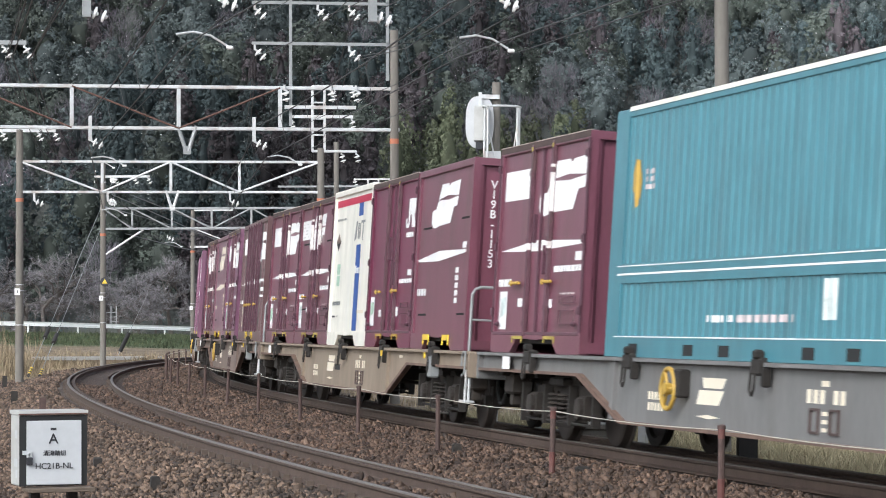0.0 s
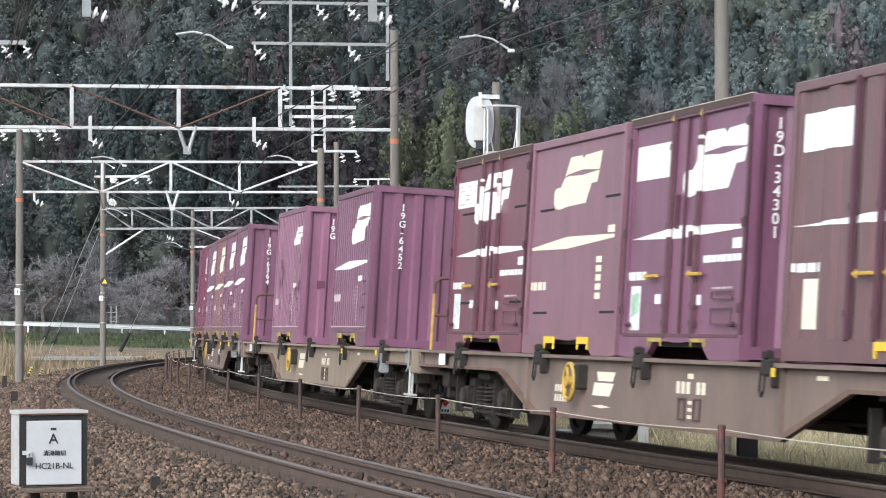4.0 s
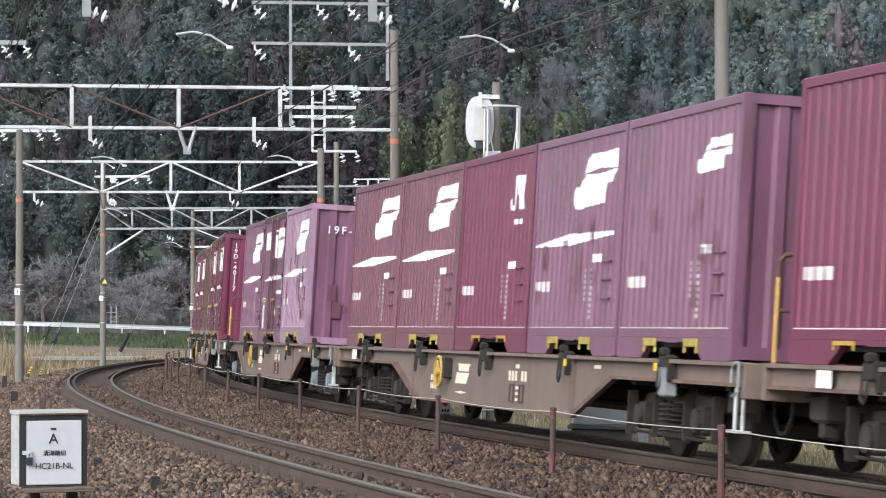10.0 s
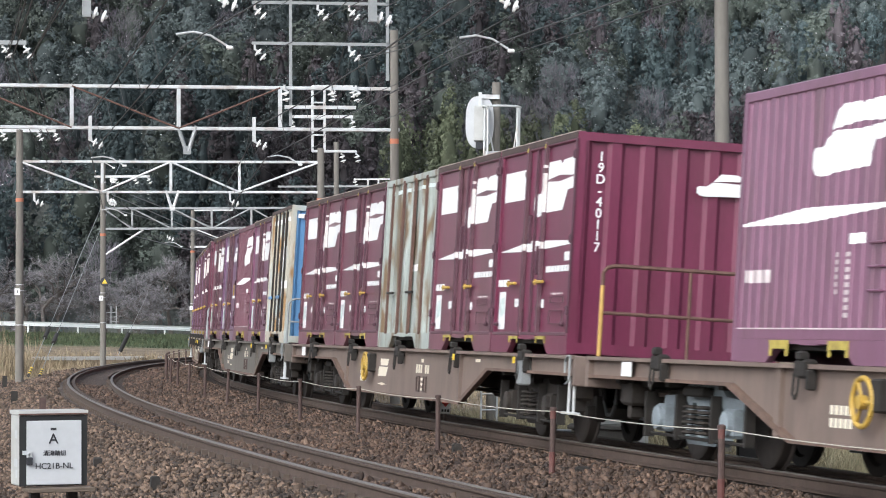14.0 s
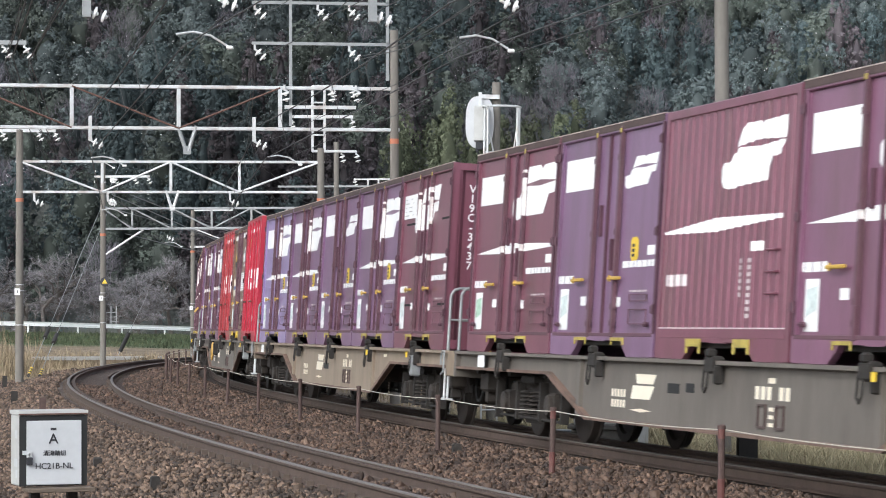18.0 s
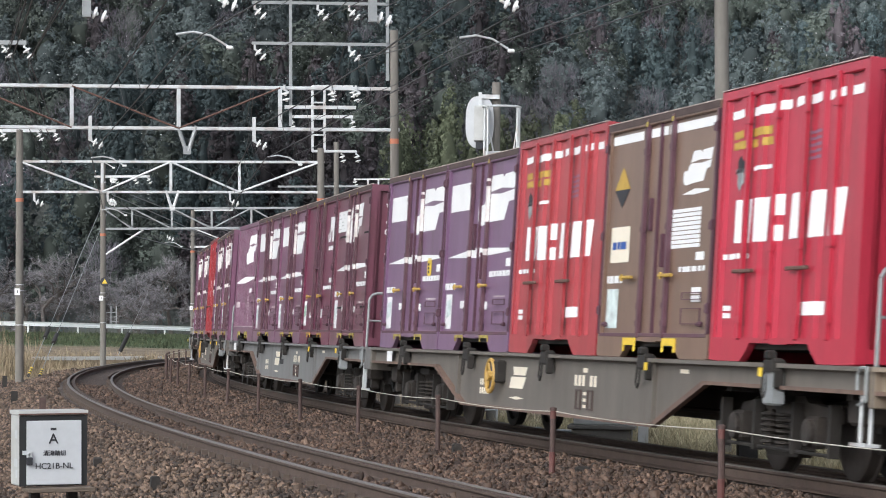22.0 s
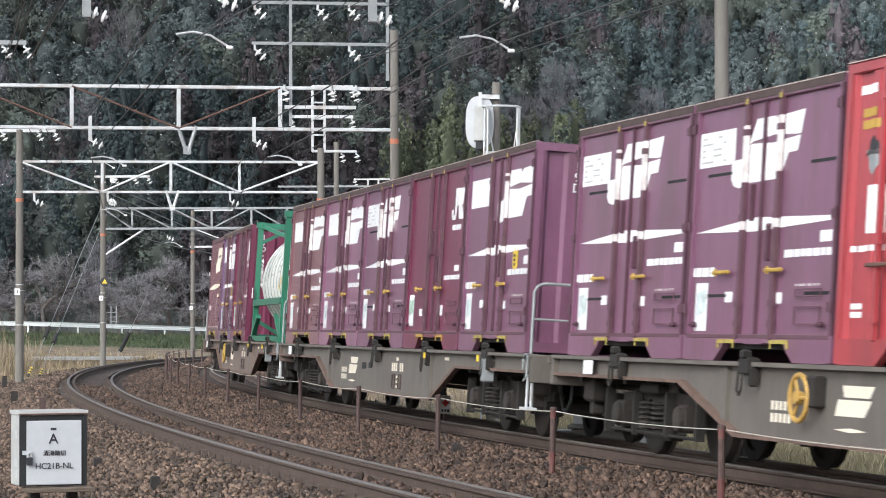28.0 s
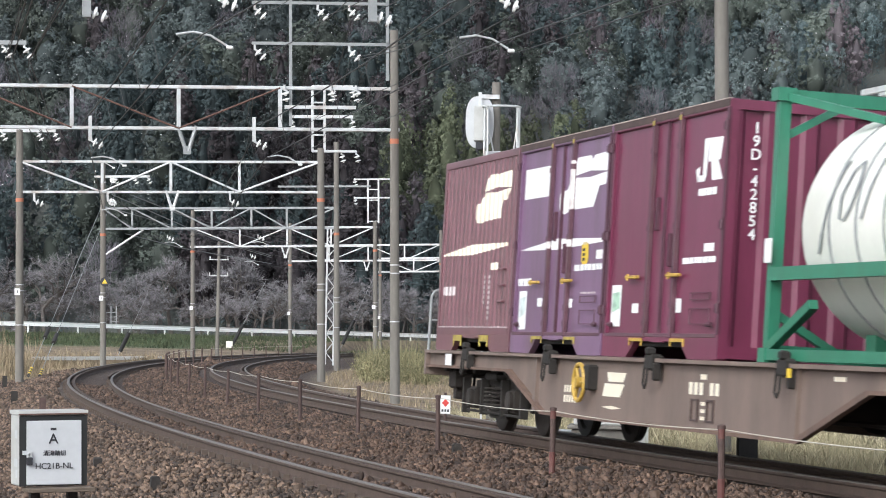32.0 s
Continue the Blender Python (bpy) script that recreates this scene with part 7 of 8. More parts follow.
for x, y, w, h in ((1.45, 43.4, 0.35, 0.42), (1.95, 43.6, 0.3, 0.38)):
    tb = tagged(new("track_box"), "low dark steel junction box beside the track", "box", "junction boxes")
    tb.matrix_basis = pose(x, y, -0.6)
    part("body", Mesh().box(-w / 2, w / 2, -0.15, 0.15, 0.1, h, bevel=0.02), GALV_DARK, tb)
    part("leg", Mesh().box(-0.05, 0.05, -0.05, 0.05, 0.0, 0.1), STEEL, tb)

# ---------------------------------------------------------------- relay box in the foreground
box = tagged(new("relay_box"), "white-doored steel relay box with black door seal and padlock", "relay box")
box.matrix_basis = pose(-2.455, 17.35, 0.255, 0, -1.2, 21)
part("case", Mesh().box(-0.205, 0.228, -0.02, 0.22, 0.0, 0.45, bevel=0.008), BOX_STEEL, box, "weathered grey steel case")
part("roof", Mesh().prism([(-0.212, 0.45), (0.232, 0.45), (0.232, 0.475), (-0.212, 0.475)], -0.045, 0.23), BOX_STEEL, box, "pale steel roof with worn front edge")
part("door_seal", Mesh().box(-0.205, 0.228, -0.036, -0.02, 0.0, 0.443), BLACK, box, "black rubber door seal")
door = part("door", Mesh().box(-0.162, 0.188, -0.046, -0.036, 0.008, 0.412, bevel=0.004), BOX_DOOR, box, "white steel door")
for body, size, z, x in (("A", 0.092, 0.295, 0.008), ("清滝踏切", 0.037, 0.205, 0.015), ("HC21B-NL", 0.053, 0.125, 0.012)):
    tx = part("lettering", text_mesh("box", body, size, INK), INK, door)
    tx.location = (x, -0.049, z)
part("small_plate", Mesh().box(-0.010, 0.026, -0.0495, -0.046, 0.352, 0.366), INK, door)
part("roof_edge", Mesh().box(-0.213, 0.233, -0.0475, -0.044, 0.449, 0.458), RUST, box, "rusty worn roof edge")
for z, w_ in ((0.30, 0.07), (0.12, 0.10), (0.05, 0.05)):
    part("scuff", Mesh().box(-0.2065, -0.2045, 0.03, 0.03 + w_, z, z + 0.05), GALV, box, "pale scuff on the side")
lock = part("padlock", Mesh().box(-0.165, -0.13, -0.075, -0.05, 0.135, 0.185, bevel=0.005), INK, box, "black padlock")
part("shackle", Mesh().pipe([(-0.158, -0.062, 0.18), (-0.158, -0.062, 0.205), (-0.148, -0.062, 0.215), (-0.137, -0.062, 0.205), (-0.137, -0.062, 0.18)], 0.005), GALV, lock)
part("hasp", Mesh().box(-0.19, -0.13, -0.058, -0.046, 0.20, 0.225), GALV, box)
part("shelf", Mesh().box(-0.17, 0.25, -0.16, 0.05, -0.035, -0.008, bevel=0.004), WOOD, box, "weathered wooden shelf")
for x in (-0.1, 0.14):
    part("leg", Mesh().box(x - 0.03, x + 0.03, -0.02, 0.04, -0.90, -0.03), STEEL, box)
pipe_ = tagged(new("cable_post"), "short rusty square post behind the relay box", "post")
pipe_.matrix_basis = across(-37.0, 5.63, -0.35)
part("shaft", Mesh().box(-0.06, 0.06, -0.05, 0.05, 0.0, 0.36, bevel=0.01), POST_RUST, pipe_)
# wooden stakes in the ballast
for s, lat, h, w in ((-19.5, -1.75, 0.42, 0.12), (-19.4, 1.91, 0.16, 0.05), (-14.9, 1.7, 0.10, 0.07), (-15.6, 6.0, 0.17, 0.045), (-20.3, 6.05, 0.15, 0.05), (-45.7, 5.95, 0.30, 0.07), (-70.8, 6.83, 0.45, 0.07), (-21.5, 4.4, 0.08, 0.08)):
    st = tagged(new("stake"), "short weathered dark wooden stake in the ballast", "stake", "stakes in the ballast")
    st.matrix_basis = across(s, lat, bed_height(lat) - 0.03)
    part("stick", Mesh().box(-w, w, -0.05, 0.05, 0.0, h, bevel=0.015), STEEL, st)

# ---------------------------------------------------------------- rope fence between the tracks
posts = []
for k in range(30):
    s = -5.0 - 5.0 * k
    f = tagged(new("fence_post"), "rusty steel fence post with red paint and rope eye", "post", "fence posts between the tracks")
    f.matrix_basis = across(s, 2.0, -0.17) @ pose(0, 0, 0, (k * 37 % 5 - 2) * 0.5, (k * 53 % 7 - 3) * 0.4, 0)
    red = k in (1, 2)
    part("shaft", shared(("fpost", red), lambda: Mesh().tube((0, 0, -0.15), (0, 0, 0.68), 0.030 , 10).data("shaft", POST_RUST, True)), POST_RUST, f)
    if red:
        part("red_sleeve", shared("fsleeve", lambda: Mesh().tube((0, 0, 0.58), (0, 0, 0.66), 0.0315, 10).tube((0, 0, -0.1), (0, 0, 0.24), 0.0315, 10).data("red_sleeve", POST_RED)), POST_RED, f, "flaking red paint")
    part("cap", shared("fcap", lambda: Mesh().disc((0, 0, 0.68), (0, 0, 1), [(-0.02, 0.036), (0.01, 0.036), (0.02, 0.02)], 10).data("cap", POST_RUST)), POST_RUST, f)
    posts.append(on_line(s, 1.965, 0.485))
for k, (a, b) in enumerate(zip(posts[:-1], posts[1:])):
    m = Mesh()
    prev = a
    n = 10
    for i in range(1, n + 1):
        u = i / n
        q = a.lerp(b, u) - Vector((0, 0, 0.03 * 4 * u * (1 - u)))
        m.tube(prev, q, 0.0052, 5, caps=False)
        prev = q
    tagged(part("rope", m, ROPE), "pale sagging rope strung between fence posts", "rope", "ropes of the fence")
sign = tagged(new("warning_sign"), "small white sign with a red diamond on a short post", "sign")
sign.matrix_basis = pose(0.080, 43.6, -0.62, 0, 0, 4)
part("stem", Mesh().tube((0, 0.02, 0), (0, 0.02, 0.95), 0.022, 8), POST_RUST, sign)
part("board", Mesh().box(-0.08, 0.08, -0.006, 0.006, 0.62, 0.91, bevel=0.003), WHITE, sign)
part("diamond", Mesh().prism([(-0.058, 0.79), (0.0, 0.73), (0.058, 0.79), (0.0, 0.86)], -0.009, -0.006), SIGN_RED, sign, "red diamond")
for k in range(3):
    part("print_bar", shared("sign_bar", lambda: Mesh().box(-0.016, 0.016, -0.009, -0.006, 0.65, 0.69).data("print_bar", INK)), INK, sign).location = (-0.045 + k * 0.045, 0, 0)

# ---------------------------------------------------------------- road guardrail on the bank
GUARD_LINE = [(-60.0, 198.0, 1.80), (-33.0, 205.0, 1.76), (-29.1, 207.0, 1.74), (-20.0, 215.0, 1.60), (-10.3, 225.0, 1.48), (-1.0, 235.0, 1.34), (12.0, 247.0, 1.2), (40.0, 268.0, 1.2)]
gr = tagged(new("road_guardrail"), "white steel guardrail along the road on the bank", "guardrail")
gr.location = (-20.0, 215.0, 0.4)
o = Vector(gr.location)
for a, b in zip(GUARD_LINE[:-1], GUARD_LINE[1:]):
    a, b = Vector(a) - o, Vector(b) - o
    d = (b - a)
    n = d.cross(Vector((0, 0, 1))).normalized() * 0.06
    m = Mesh()
    sec = [(0.0, 0.0), (0.5, 0.06), (1.0, 0.12), (0.5, 0.17), (0.0, 0.22), (0.5, 0.27), (0.0, 0.34)]
    pts = [p - n * w - Vector((0, 0, h)) for p in (a, b) for w, h in sec]
    k = len(sec)
    m.add(pts, [(i, i + 1, k + i + 1, k + i) for i in range(k - 1)])
    part("beam", m, GUARD, gr)
    for i in range(int(d.length / 4)):
        q = a + d * ((i + 0.5) / max(1, int(d.length / 4)))
        part("post", shared("gpost", lambda: Mesh().tube((0, 0, -1.6), (0, 0, 0), 0.07, 8).data("post", GUARD)), GUARD, gr).location = q + Vector((0, 0, -0.1)) - n * 2
EARTH = material("bare_brown_earth", (0.17, 0.13, 0.09), rough=0.95, var=0.35, scale=2.0, bump=0.5, bump_scale=8)


def slab_between(a, b, depth, top, low):
    """A long slab from plan place a to b, going back by depth."""
    (ax, ay), (bx, by) = a, b
    m = Mesh()
    m.v = [(ax, ay, low), (bx, by, low), (bx, by + depth, low), (ax, ay + depth, low), (ax, ay, top), (bx, by, top + 0.06), (bx, by + depth, top + 0.08), (ax, ay + depth, top + 0.02)]
    m.f = [(3, 2, 1, 0), (4, 5, 6, 7), (0, 1, 5, 4), (1, 2, 6, 5), (2, 3, 7, 6), (3, 0, 4, 7)]
    return m


tagged(part("concrete_kerb", slab_between((-19.5, 130.0), (-13.8, 135.0), 0.45, -0.12, -0.26), BOX_STEEL), "pale concrete kerb slab in the dry grass", "kerb", kind="structure")
tagged(part("earth_berm", slab_between((-20.5, 129.8), (-13.0, 134.8), 1.6, -0.264, -0.8), EARTH), "low brown earth berm under the kerb", "bank", kind="structure")

# ---------------------------------------------------------------- loose stones, grass, trees
RNG = np.random.default_rng(7)


def scatter_stones(name, regions, mat, label):
    """Angular ballast stones. regions: s0, s1, lat0, lat1, stones per square metre, size."""
    base_v = 0.68 * np.array([(a, b, c) for c in (-1, 1) for b in (-1, 1) for a in (-1, 1)], float)
    base_f = np.array([(0, 2, 3), (0, 3, 1), (4, 5, 7), (4, 7, 6), (0, 1, 5), (0, 5, 4), (2, 6, 7), (2, 7, 3), (0, 4, 6), (0, 6, 2), (1, 3, 7), (1, 7, 5)])
    vs, fs, off = [], [], 0
    for s0, s1, l0, l1, dens, size in regions:
        n = int((s1 - s0) * (l1 - l0) * dens)
        s, lat = RNG.uniform(s0, s1, n), RNG.uniform(l0, l1, n)
        h = HEAD0 + s / RADIUS
        z = np.interp(lat, BED_L, BED_Z)
        c = np.stack([CX + (RADIUS + lat) * np.sin(h), CY - (RADIUS + lat) * np.cos(h), z + RNG.uniform(-0.012, 0.03, n)], 1)
        r = size * np.exp(RNG.normal(0, 0.28, n))
        sc = r[:, None] * RNG.uniform(0.5, 1.35, (n, 3)) * np.array([1, 1, 0.7])
        q = RNG.normal(size=(n, 4))
        q /= np.linalg.norm(q, axis=1)[:, None]
        w, x, y, zq = q.T
        R = np.stack([1 - 2 * (y * y + zq * zq), 2 * (x * y - zq * w), 2 * (x * zq + y * w), 2 * (x * y + zq * w), 1 - 2 * (x * x + zq * zq), 2 * (y * zq - x * w),
                      2 * (x * zq - y * w), 2 * (y * zq + x * w), 1 - 2 * (x * x + y * y)], 1).reshape(n, 3, 3)
        v = base_v[None] * sc[:, None, :] * RNG.uniform(0.6, 1.3, (n, 8, 3))
        v = np.einsum("nij,nkj->nki", R, v) + c[:, None]
        vs.append(v.reshape(-1, 3))
        fs.append((base_f[None] + (np.arange(n) * 8)[:, None, None]).reshape(-1, 3) + off)
        off += n * 8
    return tagged(soup(name, np.concatenate(vs), np.concatenate(fs), mat), label, "ballast", kind="stuff")


BED_L = np.linspace(-12, 14, 400)
BED_Z = np.array([bed_height(v) for v in BED_L])
scatter_stones("ballast_stones", [(-38, -9.5, 1.0, 3.2, 380, 0.028), (-80, -38, 1.0, 3.2, 130, 0.037), (-150, -80, 1.0, 3.2, 30, 0.06), (-60, -11, 3.65, 4.6, 130, 0.034),
                                  (-60, -30, -2.3, -0.75, 110, 0.04), (-120, -60, -2.4, -0.75, 45, 0.055)], STONES, "loose brown ballast stones between the tracks")
scatter_stones("gravel_stones", [(-40, -10.5, 4.95, 8.0, 330, 0.0265), (-85, -40, 4.95, 8.5, 70, 0.045), (-40, -26, 8.0, 8.8, 160, 0.034)], STONES_GREY, "grey-brown gravel on the outer shoulder")


def blades(name, spots, mat, label, height, width, lean=0.35, cat="grass"):
    """Grass: thin upright triangles at plan places spots (n x 2)."""
    n = len(spots)
    z = np.array([ground_z(x, y) for x, y in spots])
    c = np.column_stack([spots, z - 0.03])
    a = RNG.uniform(0, 2 * np.pi, n)
    hgt = height * np.exp(RNG.normal(0, 0.35, n))
    w = width * RNG.uniform(0.6, 1.4, n)
    d = np.stack([np.cos(a), np.sin(a), np.zeros(n)], 1)
    tip = c + np.stack([RNG.normal(0, lean, n) * hgt, RNG.normal(0, lean, n) * hgt, hgt], 1)
    v = np.stack([c - d * w[:, None], c + d * w[:, None], tip], 1).reshape(-1, 3)
    return tagged(soup(name, v, np.arange(n * 3).reshape(-1, 3), mat), label, cat, kind="stuff")


def strip_spots(n, s0, s1, l0, l1, clump=0.0):
    s, lat = RNG.uniform(s0, s1, n), RNG.uniform(l0, l1, n)
    if clump:
        k = np.array([noise.noise((a * clump, b * clump, 4.0)) for a, b in zip(s, lat)]) > RNG.uniform(-0.45, 0.35, n)
        s, lat = s[k], lat[k]
    h = HEAD0 + s / RADIUS
    return np.column_stack([CX + (RADIUS + lat) * np.sin(h), CY - (RADIUS + lat) * np.cos(h)])


def plan_spots(n, x0, x1, y0, y1):
    return np.column_stack([RNG.uniform(x0, x1, n), RNG.uniform(y0, y1, n)])


blades("trackside_weeds", strip_spots(95000, -46, -12, -9.5, -2.7, 0.3), WEEDS, "yellow-green weeds beside the far track", 0.24, 0.012, 0.6)
blades("trackside_dry_grass", np.vstack([strip_spots(9000, -120, -55, -9, -3.4, 0.5), strip_spots(5000, -34, -16, -4.2, -2.6, 0.9)]), DRYGRASS, "dry straw-coloured grass beside the track", 0.17, 0.016)
blades("bank_dry_grass", np.vstack([strip_spots(9000, -105, -62, 7.6, 13, 0.4), strip_spots(16000, -160, -100, 7.6, 30, 0.2)]), DRYGRASS, "dry grass beyond the near track", 0.18, 0.02)
blades("bank_tall_grass", np.vstack([strip_spots(6000, -165, -128, 8.5, 22, 0.12), plan_spots(2600, -21, -13.2, 127.0, 129.8)]), DRYGRASS, "taller tan winter grass below the road bank", 0.32, 0.025)
blades("tall_dry_grass", np.column_stack([RNG.normal(-18.2, 0.7, 1500), RNG.uniform(104, 118, 1500)]), DRYGRASS, "tall clump of dry pampas-like grass", 1.0, 0.02, 0.22)


blades("bank_green_grass", plan_spots(30000, -42, 2, 186, 214), GREENGRASS, "dark green grass on the road bank", 0.22, 0.035)


def leaf_cloud(centres, radii, per, size, squash=0.9):
    """Small loose leaf triangles around clump centres."""
    n = len(centres) * per
    c = np.repeat(centres, per, 0)
    r = np.repeat(radii, per, 0)
    d = RNG.normal(size=(n, 3))
    d /= np.linalg.norm(d, axis=1)[:, None]
    p = c + d * (r * RNG.uniform(0.5, 1.12, n) ** 0.6)[:, None] * np.array([1, 1, squash])
    face = d + 0.6 * RNG.normal(size=(n, 3))
    u = np.cross(face, RNG.normal(size=(n, 3)))
    u /= np.linalg.norm(u, axis=1)[:, None] + 1e-6
    t = np.cross(face, u)
    t /= np.linalg.norm(t, axis=1)[:, None] + 1e-6
    s = (size * RNG.uniform(0.6, 1.5, n))[:, None]
    v = np.stack([p - u * s, p + u * s * 0.8 + t * s * 0.3, p + t * s * 1.4], 1)
    return v.reshape(-1, 3)


blades("bamboo_grass", strip_spots(6000, -112, -90, -7.6, -4.9, 0.25), BUSH, "dry yellow-green bamboo grass behind the far track", 0.95, 0.022, 0.3)
bush = strip_spots(130, -116, -88, -8.2, -4.8)
bz = np.array([ground_z(x, y) for x, y in bush])
v = leaf_cloud(np.column_stack([bush, bz + RNG.uniform(0.15, 0.8, len(bush))]), RNG.uniform(0.25, 0.5, len(bush)), 110, 0.04)
tagged(soup("bamboo_grass_bush", v, np.arange(len(v)).reshape(-1, 3), BUSH), "low yellow-green bamboo grass behind the far track", "bush", kind="stuff")


def species(x, y):
    """Which tree grows where on the hillside."""
    a = noise.noise((x * 0.05, y * 0.07, 3.1)) + 0.6 * noise.noise((x * 0.16, y * 0.2, 1.1))
    b = noise.noise((x * 0.09 + 9, y * 0.11, 7.7))
    u, d = x / max(y, 1.0), y - 268 - 0.1 * x
    if -0.022 < u < 0.075 and 14 < d < 38 and b > -0.22:
        return 3
    if d < 30 and -0.10 < u < 0.03:
        return 5 if a > -0.12 else 0
    if a > 0.20:
        return 0 if b > -0.15 else 5
    if a < -0.24:
        return 4 if b > -0.02 else 5 if b < -0.25 else 2
    return 1 if b > -0.08 else 2


def round_body():
    """Corners and faces of an eighty-sided ball."""
    p = (1 + 5 ** 0.5) / 2
    iv = [Vector(q).normalized() for q in ((-1, p, 0), (1, p, 0), (-1, -p, 0), (1, -p, 0), (0, -1, p), (0, 1, p), (0, -1, -p), (0, 1, -p), (p, 0, -1), (p, 0, 1), (-p, 0, -1), (-p, 0, 1))]
    fi = [(0, 11, 5), (0, 5, 1), (0, 1, 7), (0, 7, 10), (0, 10, 11), (1, 5, 9), (5, 11, 4), (11, 10, 2), (10, 7, 6), (7, 1, 8), (3, 9, 4), (3, 4, 2), (3, 2, 6), (3, 6, 8), (3, 8, 9), (4, 9, 5), (2, 4, 11), (6, 2, 10), (8, 6, 7), (9, 8, 1)]
    for _ in range(1):
        out, mid = [], {}
        def half_way(a, b):
            key = (min(a, b), max(a, b))
            if key not in mid:
                iv.append((iv[a] + iv[b]).normalized())
                mid[key] = len(iv) - 1
            return mid[key]
        for a, b, c in fi:
            ab, bc, ca = half_way(a, b), half_way(b, c), half_way(c, a)
            out += [(a, ab, ca), (b, bc, ab), (c, ca, bc), (ab, bc, ca)]
        fi = out
    return np.array([tuple(q) for q in iv]), np.array(fi)


BALL_V, BALL_F = round_body()
LEAVES = 12


def crown_mesh(trees, form, per, size):
    """Lumpy crown bodies, one a tree, and the leaves over them. trees: rows x, y, z, height, width, tone."""
    w = np.array(trees)
    n, nv = len(w), len(BALL_V)
    lumps = {"round": 15, "cone": 26, "plume": 20}[form]
    lobe = RNG.normal(size=(n, lumps, 3)) + (0, 0, 0.25)
    lobe /= np.linalg.norm(lobe, axis=2)[:, :, None]
    near = np.einsum("vj,nkj->nvk", BALL_V, lobe).max(2)
    rad = 0.56 + 0.42 * np.sqrt(np.clip((near - 0.70) / 0.30, 0, 1)) + RNG.uniform(-0.05, 0.05, (n, nv))
    v = np.empty((n, nv, 3))
    if form == "round":
        v[:, :, :2] = BALL_V[None, :, :2] * rad[:, :, None] * w[:, None, 4:5]
        v[:, :, 2] = w[:, 3:4] * 0.60 + BALL_V[None, :, 2] * rad * w[:, 3:4] * 0.40
    else:
        t = (BALL_V[:, 2] + 1) / 2
        flat_dir = BALL_V[:, :2] / (np.linalg.norm(BALL_V[:, :2], axis=1)[:, None] + 0.15)
        taper = (1.03 - t) ** (0.55 if form == "cone" else 0.45) * np.minimum(1, 0.25 + 3 * t)
        v[:, :, :2] = flat_dir[None] * (taper[None] * rad)[:, :, None] * w[:, None, 4:5]
        v[:, :, 2] = w[:, 3:4] * (0.16 + 0.84 * t[None]) + (rad - 0.85) * 1.2
    v += w[:, None, :3]
    fn = np.cross(v[:, BALL_F[:, 1]] - v[:, BALL_F[:, 0]], v[:, BALL_F[:, 2]] - v[:, BALL_F[:, 0]])
    nn = np.zeros_like(v)
    for c in range(3):
        for k, q in enumerate(BALL_F[:, c]):
            nn[:, q] += fn[:, k]
    nn /= np.linalg.norm(nn, axis=2)[:, :, None] + 1e-9
    core = w[:, None, :3] + np.array([0, 0, 0.58]) * w[:, None, 3:4]
    body = core + (v - core) * (0.50, 0.50, 0.62)
    body_f = (BALL_F[None] + (np.arange(n) * nv)[:, None, None]).reshape(-1, 3)
    # clumps of leaves over the body
    face = RNG.integers(0, len(BALL_F), (n, per))
    bary = RNG.dirichlet((1, 1, 1), (n, per))
    row = np.arange(n)[:, None]
    p = sum(v[row, BALL_F[face, c]] * bary[:, :, c:c + 1] for c in range(3)).reshape(-1, 3)
    q = sum(nn[row, BALL_F[face, c]] * bary[:, :, c:c + 1] for c in range(3)).reshape(-1, 3)
    q /= np.linalg.norm(q, axis=1)[:, None] + 1e-9
    p += q * RNG.uniform(-0.25, 0.25, len(p))[:, None]
    shade = np.repeat(np.repeat(w[:, 5], per) * RNG.uniform(0.8, 1.2, len(p)), LEAVES)
    wide = np.repeat(RNG.uniform(0.22, 0.50, len(p)), LEAVES)
    p, q = np.repeat(p, LEAVES, 0), np.repeat(q, LEAVES, 0)
    m = len(p)
    off = RNG.normal(size=(m, 3))
    off /= np.linalg.norm(off, axis=1)[:, None]
    off = np.where((np.einsum("ij,ij->i", off, q) < -0.2)[:, None], -off, off)
    p = p + off * (wide * RNG.uniform(0.45, 1.1, m))[:, None] * (np.array([0.7, 0.7, 1.5]) if form == "plume" else 1.0)
    ln = off * 0.75 + q * 0.7 + 0.25 * RNG.normal(size=(m, 3)) + np.array([0, 0, 0.1])
    ln /= np.linalg.norm(ln, axis=1)[:, None] + 1e-9
    a = np.cross(off + 0.7 * RNG.normal(size=(m, 3)), RNG.normal(size=(m, 3)))
    a /= np.linalg.norm(a, axis=1)[:, None] + 1e-6
    b = np.cross(ln, a)
    s = (size * RNG.uniform(0.6, 1.5, m))[:, None]
    tri = np.stack([p - a * s * 0.8, p + a * s * 0.8 + b * s * 0.3, p + b * s * 1.4], 1)
    out = np.einsum("ij,ij->i", np.cross(tri[:, 1] - tri[:, 0], tri[:, 2] - tri[:, 0]), ln) < 0
    tri[out] = tri[out][:, ::-1]
    verts = np.vstack([body.reshape(-1, 3), tri.reshape(-1, 3)])
    tris = np.vstack([body_f, n * nv + np.arange(m * 3).reshape(-1, 3)])
    normals = np.vstack([nn.reshape(-1, 3), np.repeat(ln, 3, 0)])
    # crown bodies coloured darker than their leaves, as shade inside the crown
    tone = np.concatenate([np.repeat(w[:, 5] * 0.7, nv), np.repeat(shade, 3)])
    return verts, tris, normals, tone


